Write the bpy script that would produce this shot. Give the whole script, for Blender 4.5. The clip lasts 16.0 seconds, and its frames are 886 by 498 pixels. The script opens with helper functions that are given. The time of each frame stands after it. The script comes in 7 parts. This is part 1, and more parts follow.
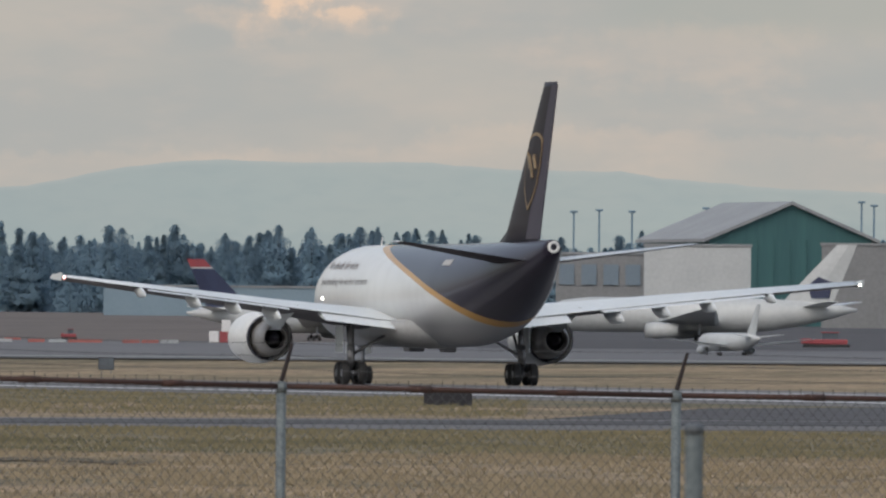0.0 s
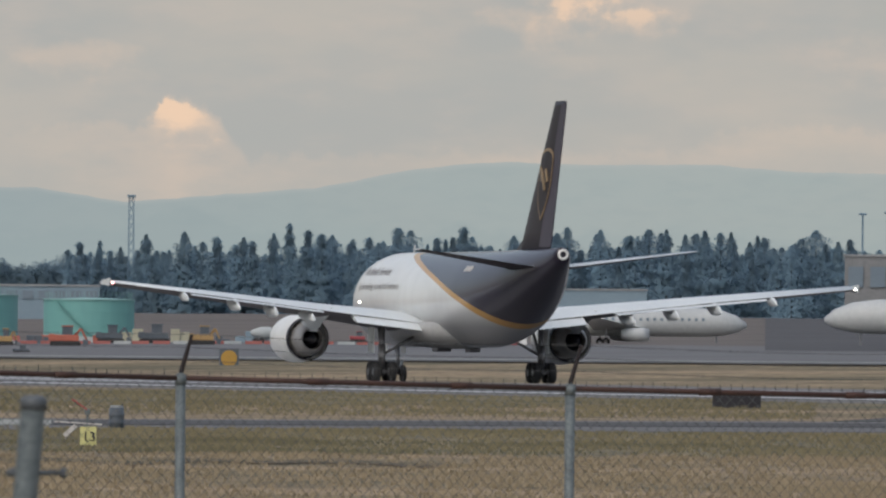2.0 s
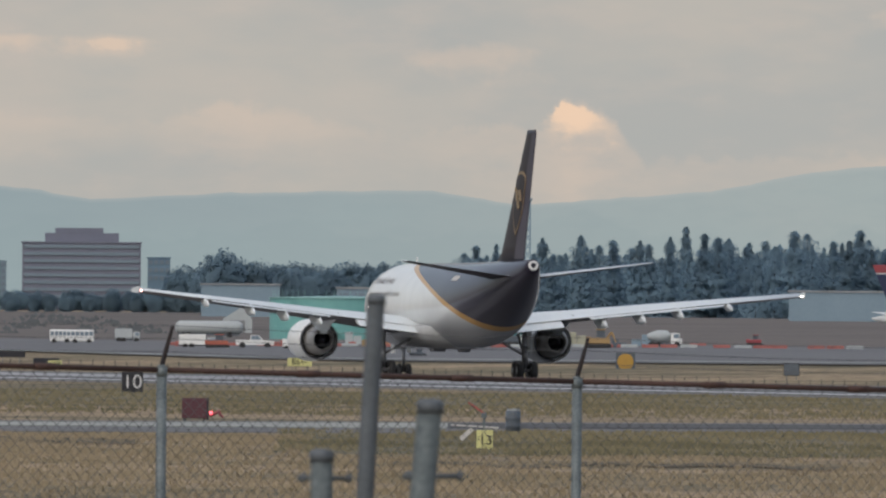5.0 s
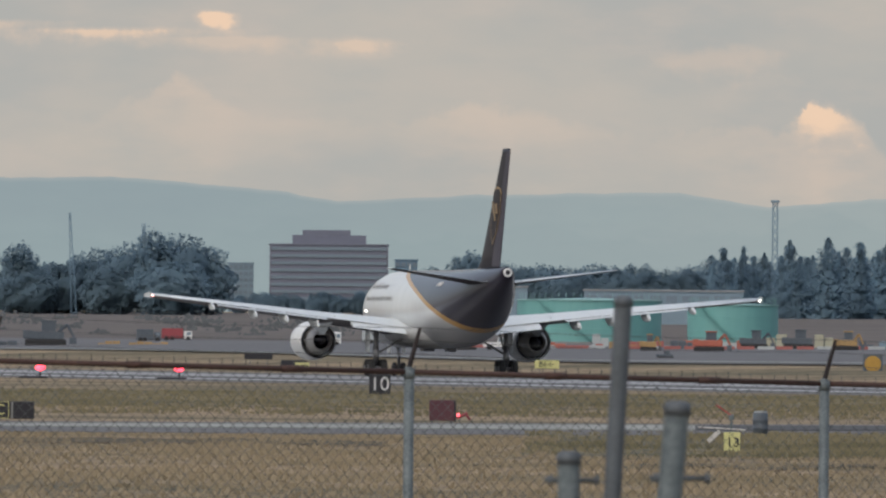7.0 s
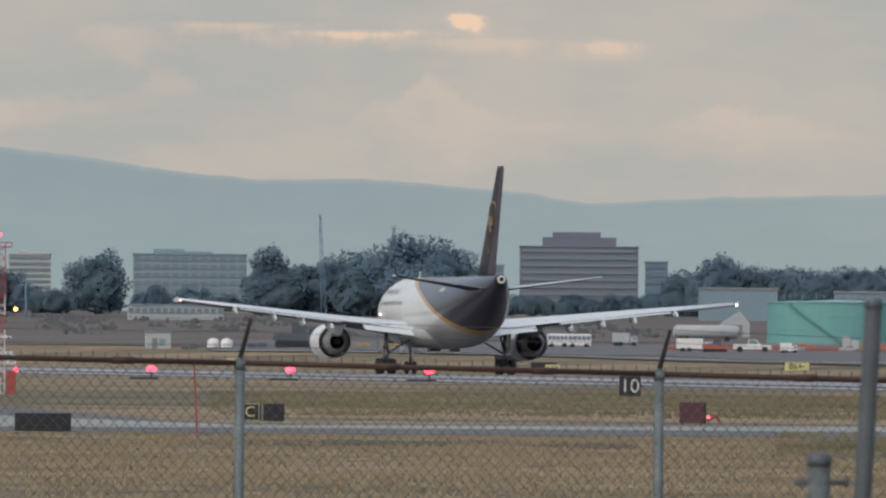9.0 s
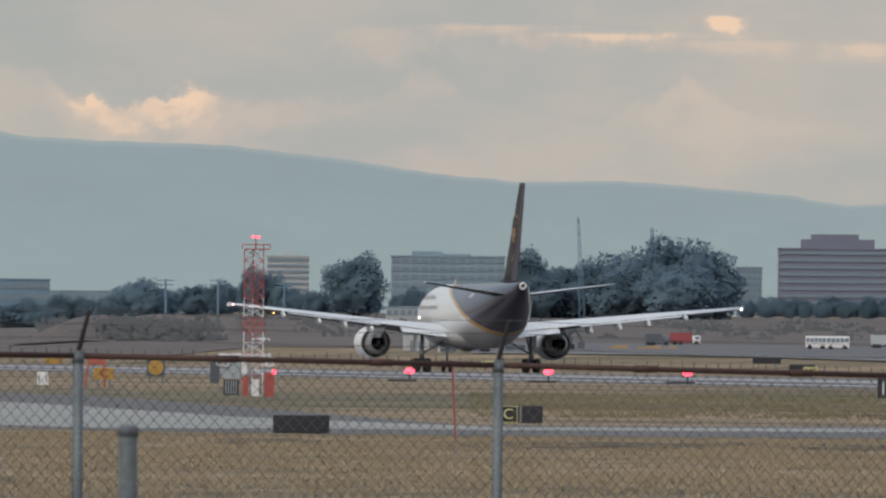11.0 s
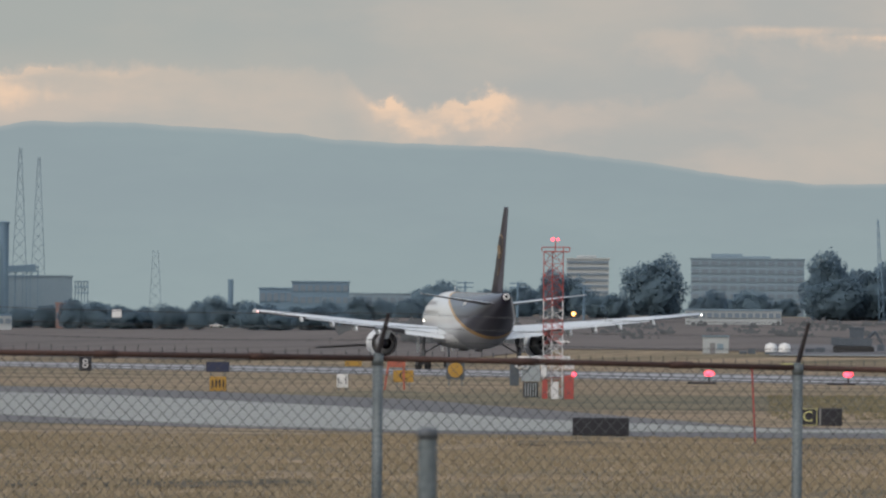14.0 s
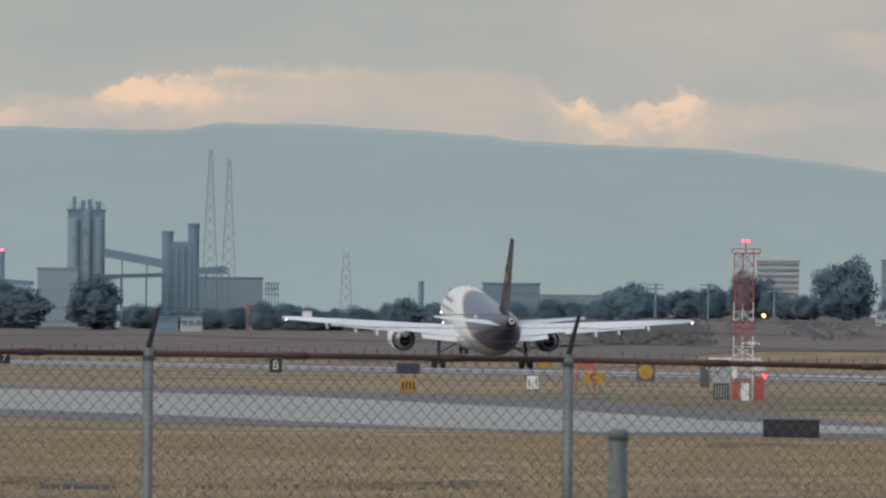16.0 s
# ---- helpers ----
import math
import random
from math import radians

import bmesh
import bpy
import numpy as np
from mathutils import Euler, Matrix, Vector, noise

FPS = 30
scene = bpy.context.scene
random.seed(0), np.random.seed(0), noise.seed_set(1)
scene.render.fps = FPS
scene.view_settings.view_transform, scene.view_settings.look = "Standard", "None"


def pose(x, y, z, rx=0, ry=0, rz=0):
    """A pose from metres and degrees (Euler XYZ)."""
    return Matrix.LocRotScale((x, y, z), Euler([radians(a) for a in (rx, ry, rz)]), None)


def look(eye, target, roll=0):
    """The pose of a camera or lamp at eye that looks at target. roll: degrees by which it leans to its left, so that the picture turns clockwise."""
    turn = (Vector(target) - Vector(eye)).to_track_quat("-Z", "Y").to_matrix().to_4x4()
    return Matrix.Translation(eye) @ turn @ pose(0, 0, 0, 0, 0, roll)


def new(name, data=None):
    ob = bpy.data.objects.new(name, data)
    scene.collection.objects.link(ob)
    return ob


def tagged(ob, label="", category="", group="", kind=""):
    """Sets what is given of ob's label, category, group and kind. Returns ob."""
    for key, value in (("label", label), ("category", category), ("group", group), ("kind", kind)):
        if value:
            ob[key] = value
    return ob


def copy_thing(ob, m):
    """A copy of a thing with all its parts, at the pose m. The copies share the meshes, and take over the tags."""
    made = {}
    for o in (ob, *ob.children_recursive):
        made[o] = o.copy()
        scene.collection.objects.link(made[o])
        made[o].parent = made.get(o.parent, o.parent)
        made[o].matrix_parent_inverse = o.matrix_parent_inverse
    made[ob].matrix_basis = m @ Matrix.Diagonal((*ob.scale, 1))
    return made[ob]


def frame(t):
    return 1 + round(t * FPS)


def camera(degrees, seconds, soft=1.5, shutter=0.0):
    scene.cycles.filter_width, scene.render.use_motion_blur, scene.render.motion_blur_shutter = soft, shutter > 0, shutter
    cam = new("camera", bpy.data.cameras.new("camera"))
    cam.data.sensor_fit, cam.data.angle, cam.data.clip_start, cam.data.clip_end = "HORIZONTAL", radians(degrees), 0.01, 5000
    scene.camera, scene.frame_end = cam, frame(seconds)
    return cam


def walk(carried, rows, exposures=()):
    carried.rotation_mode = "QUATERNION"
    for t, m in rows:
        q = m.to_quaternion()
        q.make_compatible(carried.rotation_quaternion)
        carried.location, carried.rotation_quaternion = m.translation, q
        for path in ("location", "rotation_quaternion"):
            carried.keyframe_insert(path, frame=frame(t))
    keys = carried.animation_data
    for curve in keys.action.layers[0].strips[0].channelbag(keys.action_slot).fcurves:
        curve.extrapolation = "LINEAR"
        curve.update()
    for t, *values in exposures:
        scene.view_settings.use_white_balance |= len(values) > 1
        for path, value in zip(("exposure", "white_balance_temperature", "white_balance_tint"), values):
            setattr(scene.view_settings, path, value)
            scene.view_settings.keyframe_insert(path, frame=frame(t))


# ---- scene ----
# ---------------------------------------------------------------- camera
# A long lens on a tripod behind the airfield fence: the eye stays put and pans left after the aircraft.
cam = camera(3.0, 16.0, soft=2.3)
EYE = 2.2
PAN = [(0.0, 0.0), (0.5, 0.2461), (1.0, 0.4953), (1.5, 0.7407), (2.0, 0.9782), (2.5, 1.195), (3.0, 1.4119), (3.5, 1.6228),
       (4.0, 1.8513), (4.2, 1.9481), (6.3, 2.8683), (6.5, 2.9475), (7.0, 3.1584), (7.5, 3.3724), (8.0, 3.5716), (8.5, 3.7651),
       (9.0, 4.0055), (9.5, 4.2457), (9.7, 4.3366), (11.8, 5.194), (12.0, 5.2732), (12.5, 5.4637), (13.0, 5.5839),
       (13.5, 5.7303), (14.0, 5.8945), (14.5, 6.0704), (15.0, 6.2463), (15.5, 6.4103), (16.0, 6.5393)]
TILT, LEAN = 0.3426, 0.495
EXPOSURE = 0.0
walk(cam, [(t, pose(0, 0, EYE, 0, 0, a) @ pose(0, 0, 0, 90 + TILT) @ pose(0, 0, 0, 0, 0, LEAN)) for t, a in PAN],
     [(0.0, EXPOSURE, 6300, 9), (16.0, EXPOSURE, 6300, 9)])
cam.data.dof.use_dof = True
cam.data.dof.focus_distance = 450.0
cam.data.dof.aperture_fstop = 40.0

# ---------------------------------------------------------------- light
world = bpy.data.worlds.new("dusk_sky")
scene.world = world
world.use_nodes = True
wn, wl = world.node_tree.nodes, world.node_tree.links
wn.clear()
sky = wn.new("ShaderNodeTexSky")
sky.sky_type, sky.sun_disc = "NISHITA", False
sky.sun_elevation, sky.sun_rotation = radians(44), radians(210)
sky.air_density, sky.dust_density, sky.ozone_density = 1.0, 4.0, 1.0
flat = wn.new("ShaderNodeMixRGB")
flat.inputs[0].default_value = 0.4
flat.inputs[2].default_value = (5.2, 5.3, 5.5, 1)
back = wn.new("ShaderNodeBackground")
back.inputs[1].default_value = 0.137
wo = wn.new("ShaderNodeOutputWorld")
wl.new(sky.outputs[0], flat.inputs[1])
wl.new(flat.outputs[0], back.inputs[0])
wl.new(back.outputs[0], wo.inputs[0])

sun = new("sun", bpy.data.lights.new("sun", "SUN"))
sun.data.energy, sun.data.angle, sun.data.color = 0.75, radians(50), (1.0, 0.91, 0.81)
# low in the west, behind the camera and to its left
sun.matrix_world = look((-330, -560, 640), (0, 0, 0))

# ---------------------------------------------------------------- helpers for building
PSI = radians(12.756)                      # the runway's bearing, left of the y axis
ALONG = Vector((-math.sin(PSI), math.cos(PSI), 0))
ACROSS = Vector((math.cos(PSI), math.sin(PSI), 0))
CENTRE = 204.37                            # the runway's centre line passes this far from the camera


def spot(deg, dist, z=0.0):
    """A place at a bearing (degrees, right of the y axis) and a distance from the camera's tripod."""
    return Vector((dist * math.sin(radians(deg)), dist * math.cos(radians(deg)), z))


def runway_spot(r, side=0.0, z=0.0):
    return ALONG * r + ACROSS * (CENTRE + side) + Vector((0, 0, z))


def smooth(a, b, x):
    k = min(1.0, max(0.0, (x - a) / (b - a)))
    return k * k * (3 - 2 * k)


def ground_z(x, y):
    """Flat round the runway, then rising to the airfield's far edge, shaped by bearing to fit the camera's view."""
    d = math.hypot(x, y)
    if y <= 0 or d < 700:
        return 0.0
    az = math.degrees(math.atan2(x, y))
    a = max(az, -8.2)
    start = min(2900.0, (CENTRE + 50) / math.sin(PSI + radians(min(a, 6.0))))
    top = 6.2 + 3.1 * smooth(-6.5, -5.5, az)
    k = min(1.0, max(0.0, (d - start) / (3300.0 - start)))
    return top * k


def aground(deg, dist, dz=0.0):
    p = spot(deg, dist)
    p.z = ground_z(p.x, p.y) + dz
    return p


def facing(deg, dist, turn=0.0, dz=0.0):
    """A pose on the ground whose -y side looks back at the camera."""
    p = aground(deg, dist, dz)
    return pose(p.x, p.y, p.z, 0, 0, -deg + turn)


def mesh_of(bm, name, material, shade=False):
    me = bpy.data.meshes.new(name)
    bmesh.ops.recalc_face_normals(bm, faces=bm.faces)
    bm.to_mesh(me)
    bm.free()
    me.materials.append(material)
    if shade:
        me.polygons.foreach_set("use_smooth", [True] * len(me.polygons))
    return me


def part(name, bm, material, parent, label="", shade=False):
    ob = new(name, mesh_of(bm, name, material, shade))
    ob.parent = parent
    if label:
        tagged(ob, label)
    return ob


def thing(name, m, label, category, group="", kind=""):
    ob = new(name)
    ob.matrix_basis = m
    ob.empty_display_size = 0.2
    return tagged(ob, label, category, group, kind)


def solid(name, bm, material, m, label, category="", group="", kind="", shade=False):
    ob = new(name, mesh_of(bm, name, material, shade))
    ob.matrix_basis = m
    return tagged(ob, label, category, group, kind)


def raw_mesh(name, verts, faces, material, shade=False):
    me = bpy.data.meshes.new(name)
    me.from_pydata(verts, [], faces)
    me.materials.append(material)
    if shade:
        me.polygons.foreach_set("use_smooth", [True] * len(me.polygons))
    return me


def box(bm, c, s, bevel=0.0, turn=None):
    m = Matrix.Translation(c) @ (turn or Matrix()) @ Matrix.Diagonal((s[0], s[1], s[2], 1))
    made = bmesh.ops.create_cube(bm, size=1.0, matrix=m)
    if bevel:
        edges = list({e for v in made["verts"] for e in v.link_edges})
        bmesh.ops.bevel(bm, geom=edges, offset=bevel, segments=2, affect="EDGES", profile=0.6)
    return bm


def boxes(rows, bevel=0.0):
    bm = bmesh.new()
    for c, s in rows:
        box(bm, c, s, bevel)
    return bm


def rod(bm, a, b, r0, r1=None, seg=8):
    a, b = Vector(a), Vector(b)
    r1 = r0 if r1 is None else r1
    m = Matrix.Translation((a + b) / 2) @ (b - a).to_track_quat("Z", "Y").to_matrix().to_4x4()
    bmesh.ops.create_cone(bm, cap_ends=True, segments=seg, radius1=r0, radius2=r1, depth=(b - a).length, matrix=m)
    return bm


def rods(rows, seg=6):
    bm = bmesh.new()
    for a, b, r in rows:
        rod(bm, a, b, r, seg=seg)
    return bm


def rings(bm, loops, close=True, cap=True):
    """Skin a row of rings of equal count."""
    made = [[bm.verts.new(p) for p in loop] for loop in loops]
    n = len(made[0])
    for a, b in zip(made, made[1:]):
        for i in range(n if close else n - 1):
            j = (i + 1) % n
            bm.faces.new((a[i], a[j], b[j], b[i]))
    if cap:
        bm.faces.new(made[0])
        bm.faces.new(list(reversed(made[-1])))
    return bm


def lathe(bm, rows, centre=(0, 0, 0), axis="Y", seg=32, cap=False):
    """rows: place along the axis and radius."""
    loops = []
    for p, r in rows:
        loop = []
        for i in range(seg):
            a = 2 * math.pi * i / seg
            u, v = r * math.cos(a), r * math.sin(a)
            q = {"Y": (u, p, v), "Z": (u, v, p), "X": (p, u, v)}[axis]
            loop.append(Vector(q) + Vector(centre))
        loops.append(loop)
    return rings(bm, loops, cap=cap)


def prism(bm, outline, y0, y1):
    """An outline in x and z, pushed from y0 to y1."""
    return rings(bm, [[Vector((x, y, z)) for x, z in outline] for y in (y0, y1)])

# ---------------------------------------------------------------- materials
def make(name):
    m = bpy.data.materials.new(name)
    m.use_nodes = True
    nt = m.node_tree
    return m, nt.nodes, nt.links, nt.nodes["Principled BSDF"]


def stuff_of(name, base, other=None, rough=0.6, metal=0.0, scale=3.0, fine=None, bump=0.0, spec=0.5, stretch=(1, 1, 1), coat=0.0, random_tint=0.0):
    """A surface of two tones mixed by a coarse and a fine noise, with bump."""
    m, n, l, b = make(name)
    other = other or tuple(c * 0.72 for c in base)
    tc = n.new("ShaderNodeTexCoord")
    mp = n.new("ShaderNodeMapping")
    mp.inputs["Scale"].default_value = stretch
    l.new(tc.outputs["Object"], mp.inputs["Vector"])
    a, c = n.new("ShaderNodeTexNoise"), n.new("ShaderNodeTexNoise")
    a.inputs["Scale"].default_value, a.inputs["Detail"].default_value = scale, 4
    c.inputs["Scale"].default_value, c.inputs["Detail"].default_value = fine or scale * 9, 5
    for q in (a, c):
        l.new(mp.outputs[0], q.inputs["Vector"])
    add = n.new("ShaderNodeMath")
    add.operation = "MULTIPLY_ADD"
    l.new(c.outputs["Fac"], add.inputs[0])
    add.inputs[1].default_value = 0.5
    half = n.new("ShaderNodeMath")
    half.operation = "MULTIPLY"
    half.inputs[1].default_value = 0.5
    l.new(a.outputs["Fac"], half.inputs[0])
    l.new(half.outputs[0], add.inputs[2])
    ramp = n.new("ShaderNodeValToRGB")
    ramp.color_ramp.elements[0].position, ramp.color_ramp.elements[1].position = 0.36, 0.64
    ramp.color_ramp.elements[0].color, ramp.color_ramp.elements[1].color = (*other, 1), (*base, 1)
    l.new(add.outputs[0], ramp.inputs[0])
    col = ramp.outputs[0]
    if random_tint:
        oi = n.new("ShaderNodeObjectInfo")
        hs = n.new("ShaderNodeHueSaturation")
        mr = n.new("ShaderNodeMapRange")
        mr.inputs["To Min"].default_value, mr.inputs["To Max"].default_value = 1 - random_tint, 1 + random_tint
        l.new(oi.outputs["Random"], mr.inputs["Value"])
        l.new(mr.outputs[0], hs.inputs["Value"])
        l.new(col, hs.inputs["Color"])
        col = hs.outputs[0]
    l.new(col, b.inputs["Base Color"])
    b.inputs["Roughness"].default_value, b.inputs["Metallic"].default_value = rough, metal
    b.inputs["Specular IOR Level"].default_value = spec
    b.inputs["Coat Weight"].default_value = coat
    if bump:
        bp = n.new("ShaderNodeBump")
        bp.inputs["Strength"].default_value = bump
        bp.inputs["Distance"].default_value = 0.02
        l.new(add.outputs[0], bp.inputs["Height"])
        l.new(bp.outputs[0], b.inputs["Normal"])
    return m


def glow(name, colour, strength):
    m, n, l, b = make(name)
    b.inputs["Base Color"].default_value = (*colour, 1)
    b.inputs["Emission Color"].default_value = (*colour, 1)
    b.inputs["Emission Strength"].default_value = strength
    return m


ASPHALT = stuff_of("asphalt", (0.165, 0.165, 0.17), (0.12, 0.12, 0.125), 0.8, scale=0.05, fine=0.9, spec=0.2)
CONCRETE = stuff_of("taxiway_concrete", (0.325, 0.335, 0.305), (0.255, 0.262, 0.24), 0.85, scale=0.06, fine=1.2)
SHOULDER = stuff_of("shoulder_asphalt", (0.128, 0.124, 0.12), (0.095, 0.092, 0.09), 0.75, scale=0.08, fine=1.5)
PALEPAVE = stuff_of("pale_concrete", (0.33, 0.33, 0.33), (0.26, 0.26, 0.26), 0.6, scale=0.2, fine=3)
MARKING = stuff_of("marking_paint", (0.68, 0.68, 0.68), (0.5, 0.5, 0.5), 0.4, scale=0.2, fine=3)
GALV = stuff_of("galvanised_steel", (0.19, 0.222, 0.23), (0.085, 0.105, 0.115), 0.6, 0.2, scale=5, fine=45, bump=0.3)
RUST = stuff_of("rusty_pipe", (0.085, 0.045, 0.036), (0.05, 0.03, 0.027), 0.75, 0.2, scale=3, fine=30, bump=0.4)
WIRE = stuff_of("weathered_wire", (0.11, 0.115, 0.12), (0.06, 0.06, 0.06), 0.7, 0.2, scale=2, fine=25)
BLACKARM = stuff_of("black_arm", (0.012, 0.011, 0.016), (0.03, 0.02, 0.02), 0.6, scale=8, fine=60)
RUBBER = stuff_of("tyre_rubber", (0.02, 0.02, 0.022), (0.03, 0.03, 0.03), 0.8, scale=3)
STEEL = stuff_of("gear_steel", (0.33, 0.33, 0.34), (0.2, 0.2, 0.21), 0.4, 0.6, scale=3, fine=20)
# dark tones for downward faces, carrying the underside shade of wings and tailplane
SKINSHADE = stuff_of("lower_skin_shade", (0.22, 0.21, 0.215), (0.18, 0.17, 0.175), 0.6, scale=0.5, fine=5, spec=0.15)
TAILSHADE = stuff_of("lower_tail_shade", (0.035, 0.027, 0.032), (0.025, 0.02, 0.024), 0.5, scale=0.5, fine=5, spec=0.15)
# white fairing toned down to grey: underside shade put into the colour
BELLY = stuff_of("belly_shade_grey", (0.44, 0.44, 0.43), (0.34, 0.34, 0.33), 0.45, scale=0.5, fine=4)
ALU = stuff_of("wing_paint", (0.72, 0.755, 0.76), (0.63, 0.665, 0.67), 0.38, scale=0.5, fine=5, stretch=(1, 0.3, 1))
# far white darkened to stand for heat haze over the apron
DULLWHITE = stuff_of("haze_dulled_white", (0.50, 0.52, 0.52), (0.42, 0.44, 0.445), 0.5, scale=0.2, fine=2)
WHITE = stuff_of("white_paint", (0.78, 0.78, 0.76), (0.68, 0.68, 0.66), 0.35, scale=0.6, fine=5)
COWL = stuff_of("cowl_paint", (0.78, 0.78, 0.76), (0.66, 0.66, 0.64), 0.3, scale=0.6, fine=4)
CORE = stuff_of("core_metal", (0.52, 0.50, 0.48), (0.40, 0.385, 0.37), 0.45, 0.4, scale=1.5, fine=9)
DARK = stuff_of("duct_dark", (0.012, 0.012, 0.02), (0.02, 0.016, 0.03), 0.5, scale=2)
BROWN = stuff_of("dark_brown_paint", (0.019, 0.013, 0.018), (0.014, 0.010, 0.014), 0.42, scale=0.8, fine=6, spec=0.2)
RUDDER = stuff_of("rudder_paint", (0.045, 0.037, 0.056), (0.036, 0.03, 0.046), 0.45, scale=0.8, fine=6)
GOLD = stuff_of("gold_paint", (0.30, 0.205, 0.105), (0.24, 0.165, 0.085), 0.4, scale=1)
CREAM = stuff_of("cream_paint", (0.27, 0.2, 0.12), (0.22, 0.165, 0.1), 0.4, scale=1)
INK = stuff_of("brown_lettering", (0.10, 0.075, 0.06), (0.14, 0.11, 0.09), 0.5, scale=2)
BAR = stuff_of("pale_lettering", (0.6, 0.58, 0.55), None, 0.5, scale=2)
LAMP_WHITE = glow("lamp_white", (1.0, 0.93, 0.82), 6.0)
LAMP_PORT = glow("lamp_port", (1.0, 0.5, 0.45), 6.0)
LAMP_RED = glow("lamp_red", (1.0, 0.05, 0.08), 5.0)
LAMP_RED_SOFT = glow("lamp_red_soft", (1.0, 0.12, 0.15), 3.0)
LAMP_AMBER = glow("lamp_amber", (1.0, 0.45, 0.12), 6.0)


def livery():
    """White forward, dark brown aft, parted by a curved gold band that sweeps from high forward to low aft."""
    m, n, l, b = make("fuselage_livery")
    tc, sep = n.new("ShaderNodeTexCoord"), n.new("ShaderNodeSeparateXYZ")
    l.new(tc.outputs["Object"], sep.inputs[0])

    def op(kind, a, c, d=None):
        q = n.new("ShaderNodeMath")
        q.operation = kind
        for i, v in enumerate((a, c, d)):
            if v is None:
                continue
            if isinstance(v, (int, float)):
                q.inputs[i].default_value = v
            else:
                l.new(v, q.inputs[i])
        return q.outputs[0]

    st = op("SUBTRACT", 25.3, sep.outputs["Y"])
    q = op("SUBTRACT", 7.97, sep.outputs["Z"])
    curve = op("ADD", op("MULTIPLY", q, 10.4), op("MULTIPLY", op("MULTIPLY", q, q), -0.93))
    e = op("SUBTRACT", op("SUBTRACT", st, 15.0), curve)
    aft, band = op("GREATER_THAN", e, 1.1), op("GREATER_THAN", e, -0.7)
    noise_a = n.new("ShaderNodeTexNoise")
    noise_a.inputs["Scale"].default_value, noise_a.inputs["Detail"].default_value = 0.7, 6
    l.new(tc.outputs["Object"], noise_a.inputs["Vector"])
    white = n.new("ShaderNodeValToRGB")
    white.color_ramp.elements[0].position, white.color_ramp.elements[1].position = 0.3, 0.7
    white.color_ramp.elements[0].color, white.color_ramp.elements[1].color = (0.65, 0.655, 0.635, 1), (0.70, 0.705, 0.685, 1)
    brown = n.new("ShaderNodeValToRGB")
    brown.color_ramp.elements[0].color, brown.color_ramp.elements[1].color = (0.017, 0.013, 0.026, 1), (0.024, 0.019, 0.033, 1)
    l.new(noise_a.outputs["Fac"], white.inputs[0])
    l.new(noise_a.outputs["Fac"], brown.inputs[0])
    m1, m2 = n.new("ShaderNodeMixRGB"), n.new("ShaderNodeMixRGB")
    l.new(band, m1.inputs[0])
    # white greys with falling height: the belly's shade put into the colour
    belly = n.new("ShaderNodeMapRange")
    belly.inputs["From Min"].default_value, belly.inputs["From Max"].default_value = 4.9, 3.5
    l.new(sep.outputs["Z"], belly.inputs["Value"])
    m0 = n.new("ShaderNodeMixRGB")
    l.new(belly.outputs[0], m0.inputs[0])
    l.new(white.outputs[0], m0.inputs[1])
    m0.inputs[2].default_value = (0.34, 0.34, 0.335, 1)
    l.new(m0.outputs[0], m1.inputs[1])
    m1.inputs[2].default_value = (0.5, 0.27, 0.06, 1)
    l.new(aft, m2.inputs[0])
    l.new(m1.outputs[0], m2.inputs[1])
    l.new(brown.outputs[0], m2.inputs[2])
    l.new(m2.outputs[0], b.inputs["Base Color"])
    b.inputs["Roughness"].default_value = 0.45
    b.inputs["Specular IOR Level"].default_value = 0.15
    b.inputs["Coat Weight"].default_value, b.inputs["Coat Roughness"].default_value, b.inputs["Coat IOR"].default_value = 0.6, 0.12, 1.5
    return m


LIVERY = livery()


